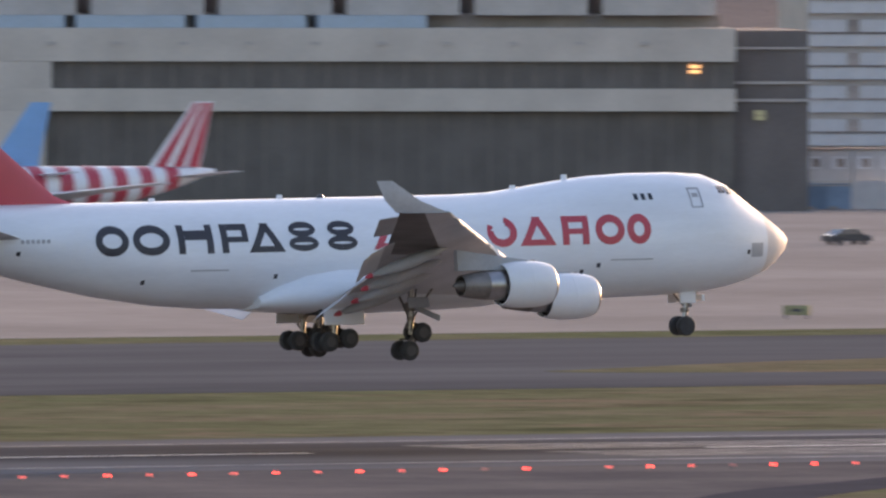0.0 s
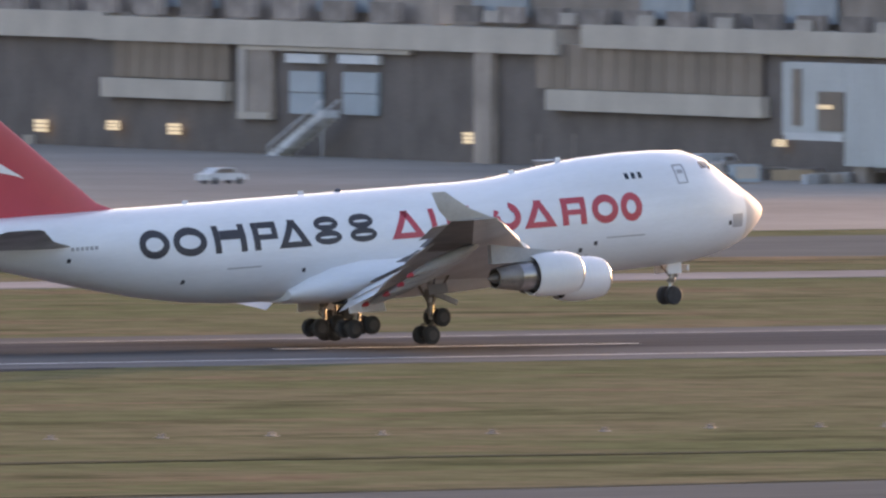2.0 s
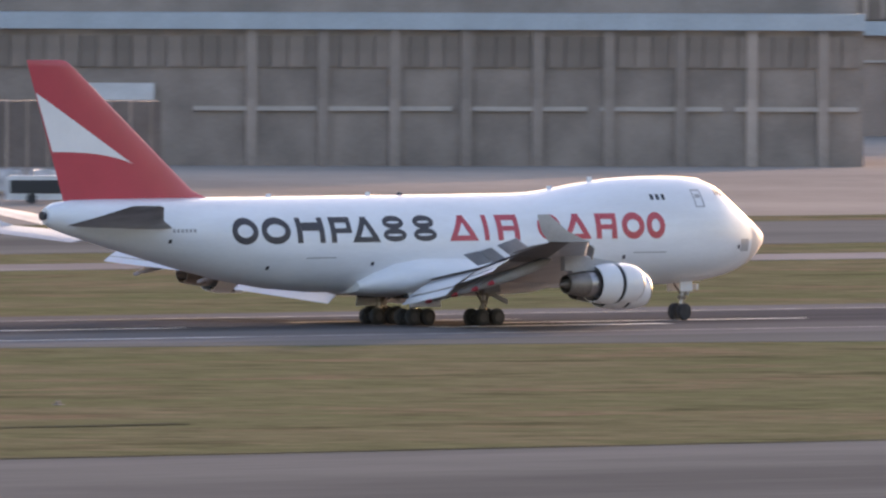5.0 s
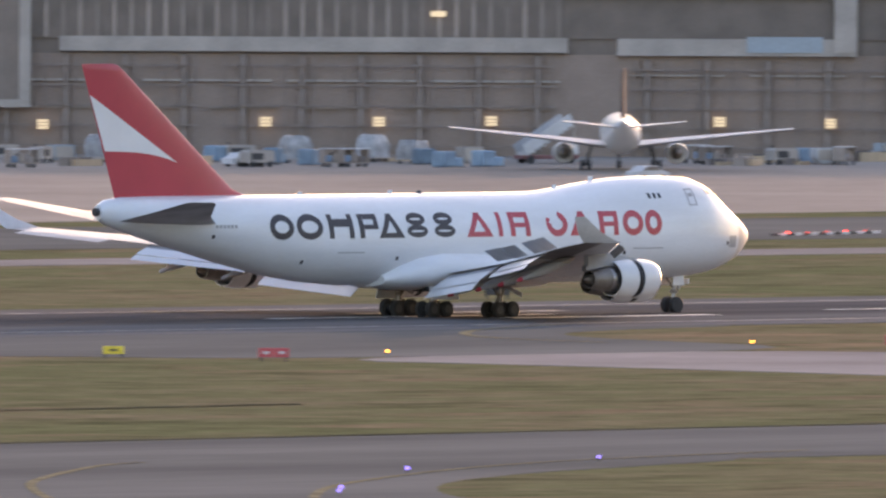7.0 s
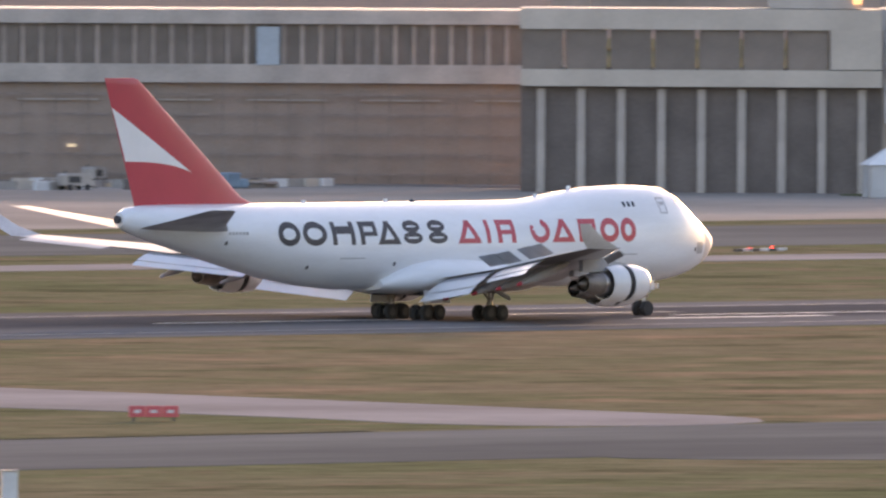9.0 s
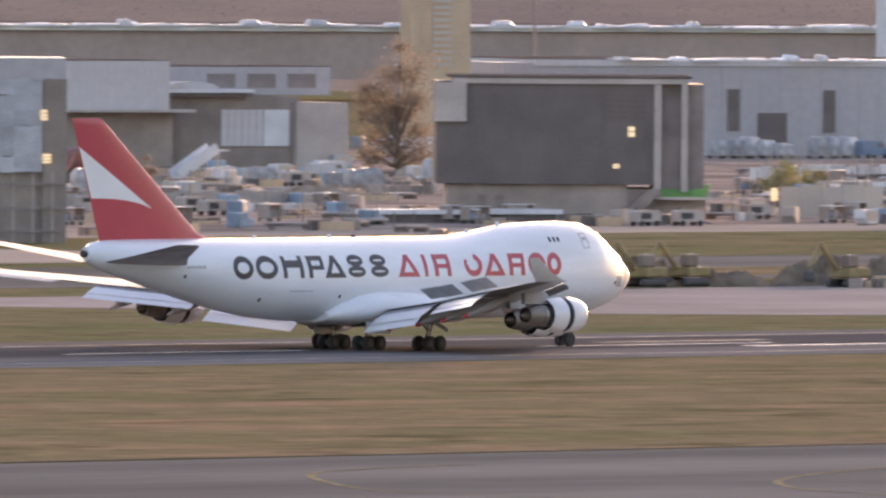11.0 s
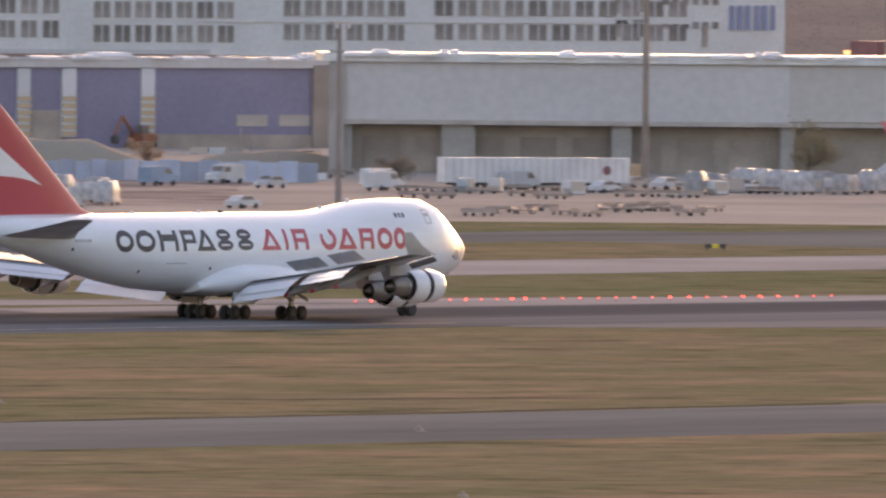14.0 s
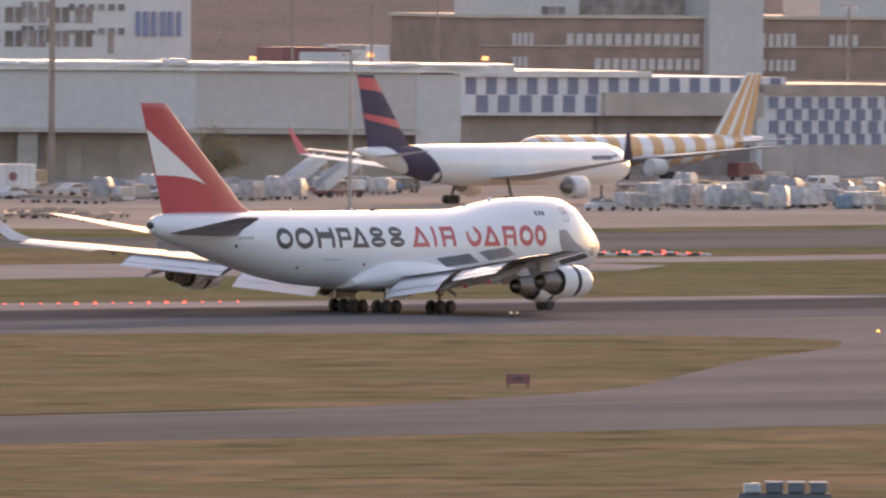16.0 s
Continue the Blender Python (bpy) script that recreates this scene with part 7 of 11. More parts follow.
def light_barrier(x0, y0, x1, y1):
    n = math.hypot(x1 - x0, y1 - y0)
    t = thing("closure_barrier", "low black and white barrier boards carrying red lamps", "barrier", pose(x0, y0, 0, 0, 0, math.degrees(math.atan2(y1 - y0, x1 - x0))))
    k = max(2, int(n / 1.3))
    me = {}
    for i in range(k):
        mat = CHALK if i % 2 else SIGNDARK
        if mat not in me:
            me[mat] = part("board", boxes((0.05, n / k - 0.05, -0.12, 0.12, 0.0, 0.26), bevel=0.03), mat, t)
            ob = me[mat]
        else:
            ob = new("board", me[mat].data)
            ob.parent = t
        ob.matrix_basis = pose(i * n / k, 0.14, 0)


def grass_light(x, y):
    if "grass" not in LIGHTS:
        t = thing("grass_light", "small pale light fitting standing in the grass", "airfield light", pose(x, y, 0), group="grass lights")
        part("base", lathe([(0.0, 0.35), (0.05, 0.35), (0.07, 0.3)], 12, 'z'), MIDDARK, t, "", True)
        part("lens", lathe([(0.07, 0.13), (0.22, 0.14), (0.28, 0.06)], 10, 'z'), MIDDARK, t, "", True)
        LIGHTS["grass"] = t
    else:
        copy_thing(LIGHTS["grass"], pose(x, y, 0))


def globe_lamp(x, y):
    t = thing("globe_lamp", "white globe lamp on a short grey post", "lamp", pose(x, y, 0))
    part("post", rod((0, 0, 0), (0, 0, 1.8), 0.16, 10), MID, t, "", True)
    part("globe", lathe([(1.75, 0.1), (1.8, 0.32), (2.05, 0.46), (2.35, 0.43), (2.58, 0.2), (2.62, 0.02)], 16, 'z'), TARPWHITE, t, "", True)


def steel_frame(x, y):
    t = thing("steel_frame", "sloping blue-grey steel frame over the grass", "frame", pose(x, y, 0, 0, 0, -52))
    bl, br, slope = Vector((-5.4, 0, 1.6)), Vector((2.45, 0, 2.0)), Vector((3.6, -3.0, -1.5))
    for p, q in ((bl, br), (bl, bl + slope), (br, br + slope), (bl + slope, br + slope)):
        d = (q - p).normalized()
        n = d.cross(Vector((0, 0, 1))).normalized() * 0.13
        up = n.cross(d).normalized() * 0.26
        part("beam", loft([[e + n + up, e - n + up, e - n - up, e + n - up] for e in (p, q)]), BLUESTEEL, t)
    part("tray", loft([[e + Vector((0, 0, -0.3)), e + Vector((0, 0.1, -0.42))] for e in (bl + slope * 0.75, br + slope * 0.75)], cap=False, closed=False), BLUEROOF, t)
    for p in (bl, br):
        part("leg", rod((p.x, 0, 0), (p.x, 0, p.z), 0.12, 6), BLUESTEEL, t)


BLUESTEEL = material("blue_grey_steel", (0.105, 0.125, 0.16), 0.55, 0.1, vary=0.15)


def light_boxes(x, y):
    t = thing("equipment_boxes", "row of pale blue equipment boxes on a rail", "equipment", pose(x, y, 0, 0, 0, -50))
    part("rail", boxes((-3.0, 3.2, -0.2, 0.2, 0.1, 0.45)), BLUESTEEL, t)
    for i in range(4):
        part("box", boxes((-2.6 + i * 1.45, -1.5 + i * 1.45, -0.5, 0.5, 0.45, 1.1), bevel=0.08), BLUESTEEL if i else BLUEROOF, t)
        if i:
            part("lid", boxes((-2.65 + i * 1.45, -1.45 + i * 1.45, -0.55, 0.55, 1.1, 1.25), bevel=0.03), CHALKGREY, t, "white lid")
    part("foot", boxes((-3.0, 3.2, -0.3, 0.3, 0, 0.1)), SIGNDARK, t)


def sign_base(x, y):
    t = thing("mast_base", "dark concrete block with a thin sign mast", "mast", pose(x, y, 0, 0, 0, -40))
    part("block", boxes((-3.2, 2.6, -0.8, 0.8, 0, 1.3), bevel=0.1), DARKWALL, t)
    part("cabinet", boxes((2.7, 4.2, -0.5, 0.5, 0, 2.0), bevel=0.06), CABIN, t)
    part("pole", rod((-0.6, 0, 1.3), (-0.6, 0, 21), 0.24, 8, 0.15), MID, t)
    part("crossbar", boxes((-2.2, 1.0, -0.15, 0.15, 20.4, 20.9)), MID, t)


# vehicles: body and cabin lofted from side profiles, on wheels
VEHICLES = {}
SHAPES = {
    "car": (4.4, 1.8, 0.32, [(-2.2, 0.35), (-2.2, 0.9), (-1.6, 1.0), (-0.9, 1.45), (0.6, 1.47), (1.3, 0.98), (2.1, 0.85), (2.2, 0.4)], [(-1.45, 1.02), (-0.85, 1.4), (0.5, 1.41), (1.1, 1.02)]),
    "van": (5.6, 2.0, 0.36, [(-2.8, 0.45), (-2.8, 2.2), (-2.6, 2.35), (1.1, 2.35), (1.8, 1.4), (2.7, 1.15), (2.8, 0.5)], [(0.2, 1.45), (0.2, 2.1), (1.05, 2.1), (1.6, 1.45)]),
    "bus": (11.5, 2.6, 0.5, [(-5.7, 0.35), (-5.7, 2.3), (-5.4, 2.42), (5.3, 2.42), (5.7, 2.1), (5.75, 0.4)], [(-5.4, 0.95), (-5.4, 2.15), (5.3, 2.15), (5.55, 0.95)]),
}


def vehicle(x, y, kind, mat):
    key = (kind, mat)
    m = pose(x, y, 0, 0, 0, (0 if (int(x) % 2) else 180) - (38 if kind == "bus" else 0))
    if key in VEHICLES:
        return copy_thing(VEHICLES[key], m)
    colour = {CARDARK: "dark", SIGNDARK: "dark", CABIN: "white", TAN: "beige", MIDDARK: "dark grey", MID: "grey", BLUEHOARD: "blue", ORANGE: "orange", YELLOWMACH: "yellow", REDCONT: "red"}[mat]
    if kind == "digger":
        t = thing("excavator", colour + " tracked excavator with a bent arm", "excavator", m)
        for s in (-1, 1):
            part("track", boxes((-1.9, 1.9, s * 1.1 - 0.3, s * 1.1 + 0.3, 0, 0.8), bevel=0.25), SIGNDARK, t)
        part("body", boxes((-2.0, 1.2, -1.3, 1.3, 0.9, 1.9), bevel=0.15), mat, t)
        part("cab", boxes((-0.2, 1.3, 0.1, 1.25, 1.9, 3.1), bevel=0.12), DARKGLASS, t)
        part("boom", join(rod((1.0, -0.4, 1.6), (3.6, -0.4, 4.2), 0.26), rod((3.6, -0.4, 4.2), (5.2, -0.4, 1.9), 0.2)), mat, t)
        part("bucket", boxes((4.7, 5.7, -0.9, 0.1, 0.6, 1.7), bevel=0.2), SIGNDARK, t)
        VEHICLES[key] = t
        return t
    L, w, r, pts, glass = SHAPES[kind]
    t = thing(kind if kind != "bus" else "apron_bus", colour + " " + {"car": "car", "van": "service van", "bus": "passenger apron bus"}[kind] + " standing on the pale apron concrete", kind, m)
    body = part("body", profile_body(pts, w), mat, t)
    for s in (-1, 1):
        g = profile_body(glass, 0.04)
        lean = math.atan(0.06 * w / max(p[1] for p in pts))
        moved(g, pose(0, s * (w / 2 + 0.9 * math.tan(lean) + 0.005), 0, s * math.degrees(lean)))
        part("side_glass", g, BLACKEN if kind == "bus" else DARKGLASS, body)
    if kind == "bus":
        part("roof_panel", boxes((-5.4, 5.1, -1.15, 1.15, 2.4, 2.55), bevel=0.05), CABIN, body, "pale roof")
    part("windscreen", moved(boxes((-0.03, 0.03, -w * 0.38, w * 0.38, -0.35, 0.35)), pose(*{"car": (1.0, 0, 1.22), "van": (1.5, 0, 1.85), "bus": (5.72, 0, 1.55)}[kind], 0, -40 if kind != "bus" else -4, 0)), DARKGLASS, body)
    for u in (-L * 0.3, L * 0.3):
        for s in (-1, 1):
            part("wheel", lathe([(-0.1, r * 0.5), (-0.11, r * 0.9), (0, r), (0.11, r * 0.9), (0.1, r * 0.5)], 14, 'y', (u, s * (w / 2 - 0.08), r)), RUBBER, t)
    for s in (-1, 1):
        part("headlight", boxes((L / 2 - 0.06, L / 2 + 0.02, s * w * 0.33 - 0.18, s * w * 0.33 + 0.18, 0.6, 0.8)), CABIN, body)
    VEHICLES[key] = t
    return t


# loose cargo: wrapped pallets on dollies, containers, crates, covered stacks
CARGO = {}


def lumpy(w, d, h, seed, n=7):
    """A wrapped load: a rounded box with a sagging, uneven skin."""
    rings = []
    rnd = random.Random(seed)
    for k in range(5):
        z = h * k / 4
        f = (0.97, 1.0, 1.0, 0.95, 0.78)[k]
        ring = []
        for i in range(16):
            a = 2 * math.pi * i / 16
            c, s = math.cos(a), math.sin(a)
            q = 1 / max(abs(c), abs(s)) ** 0.92
            j = 1 + rnd.uniform(-0.06, 0.06)
            ring.append((c * q * w / 2 * f * j, s * q * d / 2 * f * j, z + (rnd.uniform(-0.15, 0.15) if k > 2 else 0)))
        rings.append(ring)
    return loft(rings)


def cargo(x, y, kind, turn):
    k = (kind, int(abs(turn)) % 3)
    m = pose(x, y, 0, 0, 0, turn)
    if k in CARGO:
        return copy_thing(CARGO[k], m)
    v = k[1]
    if kind == "pallet":
        t = thing("cargo_dolly", "low dolly loaded with a plastic-wrapped cargo pallet", "cargo", m, group="cargo dollies")
        part("platform", boxes((-1.7, 1.7, -1.25, 1.25, 0.4, 0.55), bevel=0.03), MID, t)
        if v == 0:
            part("load", moved(boxes((-1.5, 0.1, -1.1, 1.1, 0, 1.5), (0.14, 1.5, -1.1, 1.1, 0, 1.25), bevel=0.1), pose(0, 0, 0.55)), WRAP, t, "pale plastic-wrapped load")
        else:
            part("load", moved(lumpy(3.0, 2.3, 1.45 + v * 0.4, v), pose(0, 0, 0.55)), WRAP, t, "pale plastic-wrapped load", True)
        for u in (-1.2, 1.2):
            for s in (-0.9, 0.9):
                part("wheel", lathe([(-0.08, 0.1), (-0.08, 0.19), (0.08, 0.19), (0.08, 0.1)], 10, 'y', (u, s, 0.2)), RUBBER, t)
    elif kind == "container":
        t = thing("air_container", "pale metal air cargo container with a cut corner", "container", m, group="air containers")
        part("body", moved(profile_body([(-1.0, 0.1), (-1.55, 0.7), (-1.55, 1.65), (1.0, 1.65), (1.0, 0.1)], 1.5, 0), pose(0, 0, 0.1)), (CABIN, MID, BLUEROOF)[v], t)
        part("skid", boxes((-1.0, 1.0, -0.75, 0.75, 0, 0.19)), MIDDARK, t)
        part("curtain", boxes((-1.3, 0.8, -0.8, -0.755, 0.5, 1.6)), PALE, t)
    elif kind == "barrier":
        t = thing("barrier_row", "row of pale concrete barriers on the building site", "barrier", m, group="barrier rows")
        for i in range(3 + v):
            part("barrier", moved(profile_body([(-1.2, 0.0), (-1.2, 0.25), (-1.15, 0.9), (1.15, 0.9), (1.2, 0.25), (1.2, 0.0)], 0.5, 0), pose(i * 2.5, 0.15 * (i % 2), 0, 0, 0, 4 * i)), (PALE, CABIN, CONC)[(i + v) % 3], t)
    elif kind == "poles":
        t = thing("pipe_rack", "rack of steel pipes and upright poles", "pipes", m, group="pipe racks")
        for k in range(2):
            part("pipe_bundle", join(*[rod((-2.6, -0.6 + i * 0.3, 0.55 + 0.12 * k), (2.6, -0.55 + i * 0.3, 0.55 + 0.12 * k), 0.14, 7) for i in range(k, 5, 2)]), (RUST, MID)[k], t)
        for u in (-2.0, 2.0):
            part("upright", boxes((u - 0.08, u + 0.08, -0.9, 0.9, 0, 0.42)), MIDDARK, t)
            part("upright", rod((u, 0.95, 0), (u, 0.95, 2.2 + v), 0.07, 6), MIDDARK, t)
    elif kind == "dolly":
        t = thing("empty_dolly", "empty low cargo dolly standing on the apron", "dolly", m, group="empty dollies")
        part("platform", boxes((-1.7, 1.7, -1.25, 1.25, 0.4, 0.55), bevel=0.03), (MIDDARK, RUST, MID)[v], t)
        part("tow_bar", rod((1.7, 0, 0.4), (2.8, 0, 0.25), 0.05, 6), MIDDARK, t)
        for u in (-1.2, 1.2):
            for q in (-0.9, 0.9):
                part("wheel", lathe([(-0.08, 0.1), (-0.08, 0.19), (0.08, 0.19), (0.08, 0.1)], 10, 'y', (u, q, 0.2)), RUBBER, t)
        for q in (-1.2, 1.2):
            part("stop_rail", boxes((-1.65, 1.65, q - 0.05, q + 0.05, 0.55, 0.7 + 0.1 * v)), MIDDARK, t)
    elif kind == "crate_red":
        t = thing("freight_container", "red steel freight container near the pier", "container", m)
        part("body", boxes((-1.6, 1.6, -1.2, 1.2, 0.1, 2.5), bevel=0.04), REDCONT, t)
        part("post", boxes((-1.65, -1.5, -1.25, -1.1, 0, 2.55)), REDCONT, t)
    elif kind == "crate":
        t = thing("site_crate", "stack of site crates and building material", "crate", m, group="site crates")
        for i in range(3):
            w = 1.2 + 0.5 * ((i + v) % 3)
            part("crate", moved(boxes((-w / 2, w / 2, -0.7, 0.7, 0, 0.7 + 0.2 * v), bevel=0.03), pose((i - 1) * 1.9, 0.3 * i, 0, 0, 0, 9 * i)), (RUST, MIDDARK, DARKWALL, MID)[(i + v) % 4], t)
        part("board", boxes((-2.3, 1.6, -1.3, -0.9, 0, 0.4 + 0.3 * v)), TAN, t, "stacked boards")
    else:
        if v == 0:
            t = thing("covered_stack", "stack of boxes under a blue plastic sheet", "stack", m, group="covered stacks")
            part("cover", join(boxes((-1.5, 0.4, -0.9, 0.9, 0.12, 1.7), bevel=0.12), boxes((0.45, 1.6, -0.8, 0.7, 0.12, 1.05), bevel=0.1)), BLUETARP, t, "blue plastic sheet")
            part("pallet", boxes((-1.6, 1.7, -0.95, 0.95, 0, 0.12)), RUST, t)
        elif v == 1:
            t = thing("ground_power_unit", "grey wheeled ground power unit on the apron", "generator", m, group="ground power units")
            part("housing", profile_body([(-1.7, 0.5), (-1.7, 1.55), (-1.4, 1.75), (1.5, 1.75), (1.7, 1.4), (1.7, 0.5)], 1.6, 0.05), MID, t)
            part("louvre", boxes((-1.3, 0.2, -0.86, -0.81, 0.8, 1.45)), SIGNDARK, t)
            part("exhaust", rod((-1.0, 0.3, 1.7), (-1.0, 0.3, 2.05), 0.09, 8), SIGNDARK, t)
            part("tow_bar", rod((1.7, 0, 0.45), (2.9, 0, 0.25), 0.06, 6), SIGNDARK, t)
            for u in (-1.1, 1.1):
                for q in (-0.7, 0.7):
                    part("wheel", lathe([(-0.1, 0.12), (-0.1, 0.33), (0.1, 0.33), (0.1, 0.12)], 10, 'y', (u, q, 0.33)), RUBBER, t)
        else:
            t = thing("baggage_cart", "dark baggage cart with a canopy and loose bags", "cart", m, group="baggage carts")
            part("platform", boxes((-1.6, 1.6, -0.8, 0.8, 0.42, 0.54), bevel=0.02), MIDDARK, t)
            part("canopy", boxes((-1.6, 1.6, -0.8, 0.8, 1.85, 1.95), bevel=0.03), CABIN, t, "pale canopy")
            for u in (-1.5, 1.5):
                part("end_frame", boxes((u - 0.05, u + 0.05, -0.75, 0.75, 0.54, 1.85)), MIDDARK, t)
            for u, hh, mm in ((-1.0, 0.7, BLUEHOARD), (-0.1, 0.95, MIDDARK), (0.8, 0.6, RUST)):
                part("bag", boxes((u - 0.38, u + 0.4, -0.6, 0.6, 0.54, 0.54 + hh), bevel=0.1), mm, t)
            for u in (-1.1, 1.1):
                for q in (-0.65, 0.65):
                    part("wheel", lathe([(-0.08, 0.1), (-0.08, 0.21), (0.08, 0.21), (0.08, 0.1)], 10, 'y', (u, q, 0.21)), RUBBER, t)
    CARGO[k] = t
    return t


def site_office(x, y, w, h):
    t = thing("site_office", "pale two-storey site office with small dark windows", "building", pose(x, y, 0, 0, 0, -38))
    wall = part("wall", boxes((-w / 2, w / 2, 0, 6, 0, h), bevel=0.06), CREAM, t)
    for r in range(2):
        for i in range(4):
            part("window", boxes((-w * 0.05 + i * 1.35, -w * 0.05 + i * 1.35 + 0.8, -0.06, 0.0, 1.0 + r * 2.4, 1.9 + r * 2.4)), DARKGLASS, wall)
    part("roof", boxes((-w / 2 - 0.2, w / 2 + 0.2, -0.2, 6.2, h, h + 0.2)), PALE, t)
    part("door", boxes((-w * 0.4, -w * 0.4 + 1.0, -0.06, 0, 0, 2.1)), MID, wall)



def reefer(x, y):
    t = thing("semi_trailer", "long white box trailer parked on the apron", "trailer", pose(x, y, 0, 0, 0, -30))
    body = part("box", boxes((-12, 12, 0, 2.6, 0.9, 3.9), bevel=0.05), CABIN, t)
    for i in range(24):
        part("rib", boxes((-11.9 + i, -11.8 + i, -0.04, 0, 1.0, 3.8)), PALE, body)
    part("emblem", lathe([(-0.02, 0.02), (-0.02, 0.55), (0.0, 0.56)], 16, 'y', (9.0, -0.04, 2.4)), REDCONT, body, "round red emblem")
    part("chassis", boxes((-11, 11, 0.4, 2.2, 0.6, 0.9)), SIGNDARK, t)
    for u in (-9, -8, 7, 8.2):
        part("wheel", lathe([(-0.2, 0.2), (-0.2, 0.48), (0.2, 0.48), (0.2, 0.2)], 14, 'y', (u, 0.4, 0.48)), RUBBER, t)


def mound(x, y, w, h):
    bm = bmesh.new()
    rows = []
    for i in range(25):
        u = -w / 2 + w * i / 24
        r = []
        for j in range(9):
            v = -6 + 12 * j / 8
            e = max(0, 1 - (2 * abs(u) / w) ** 6) * max(0, 1 - (abs(v) / 6) ** 2)
            r.append(bm.verts.new((u, v, h * e * (0.85 + 0.3 * noise.noise(Vector((u * 0.2, v * 0.3, 3)))))))
        rows.append(r)
    for a, b in zip(rows, rows[1:]):
        for j in range(8):
            bm.faces.new((a[j], a[j + 1], b[j + 1], b[j]))
    ob = mesh_object("earth_mound", bm, EARTH, smooth=True)
    ob.matrix_basis = pose(x, y, 0.0, 0, 0, -35)
    tagged(ob, "long low mound of bare earth and grass", "mound", kind="structure")


def soil_heap(x, y, w, h, seed):
    bm = bmesh.new()
    rows = []
    for i in range(33):
        u = -w / 2 + w * i / 32
        r = []
        for j in range(11):
            v = -2.6 + 5.2 * j / 10
            e = max(0, 1 - (2 * abs(u) / w) ** 4) * max(0, 1 - (abs(v) / 2.6) ** 1.6)
            q = 0.75 + 0.55 * noise.noise(Vector((u * 0.45, v * 0.4, seed))) + 0.3 * noise.noise(Vector((u * 1.6, v * 1.6, seed)))
            r.append(bm.verts.new((u, v, h * e * q)))
        rows.append(r)
    for a, b in zip(rows, rows[1:]):
        for j in range(10):
            bm.faces.new((a[j], a[j + 1], b[j + 1], b[j]))
    ob = mesh_object("earth_bank", bm, SOIL, smooth=True)
    ob.matrix_basis = pose(x, y, 0.03, 0, 0, -30)
    tagged(ob, "uneven bank of dug brown soil beside the road", "earth bank")


def blue_fence(x0, y0, x1, y1, mat=None, tall=2.5):
    n = math.hypot(x1 - x0, y1 - y0)
    t = thing("site_fence", "blue-grey hoarding fence behind the cargo dollies" if mat is None else "pale and grey panel fence across the building site", "fence", pose(x0, y0, 0, 0, 0, math.degrees(math.atan2(y1 - y0, x1 - x0))))
    k = int(n / 2.5)
    for i in range(k):
        part("panel", boxes((i * 2.5 + 0.04, i * 2.5 + 2.46, 0, 0.12, 0.1, tall + 0.2 * (i % 2))), mat or FENCE, t)
        part("post", boxes((i * 2.5 - 0.05, i * 2.5 + 0.05, -0.05, 0.17, 0, tall + 0.1)), MID, t)


FENCE = material("blue_grey_fence", (0.36, 0.40, 0.50), 0.6, vary=0.1, scale=0.3, island=0.25)


def stair_truck(x, y):
    t = thing("stair_truck", "white mobile boarding stairs on a small truck", "stair truck", pose(x, y, 0, 0, 0, -10))
    for i in range(10):
        part("step", boxes((-3 + i * 0.6, -2.4 + i * 0.6, -0.8, 0.8, 0.8 + i * 0.33, 1.2 + i * 0.33)), CABIN, t)
    for s in (-0.85, 0.85):
        part("side_panel", moved(boxes((-3.4, 3.4, -0.05, 0.05, -0.1, 1.1), bevel=0.03), pose(0, s, 2.6, 0, -29, 0)), CABIN, t)
    part("platform", boxes((3.0, 4.6, -0.9, 0.9, 4.2, 4.4)), CABIN, t)
    part("chassis", boxes((-3.4, 3.6, -0.9, 0.9, 0.5, 0.9), bevel=0.05), REDCONT, t)
    part("cab", boxes((2.0, 3.6, -0.9, 0.9, 0.9, 2.2), bevel=0.15), CABIN, t)
    part("support", rod((3.4, 0, 2.0), (3.6, 0, 4.2), 0.15), MID, t)
    for u in (-2.4, 2.6):
        for s in (-0.8, 0.8):
            part("wheel", lathe([(-0.12, 0.2), (-0.12, 0.45), (0.12, 0.45), (0.12, 0.2)], 12, 'y', (u, s, 0.45)), RUBBER, t)


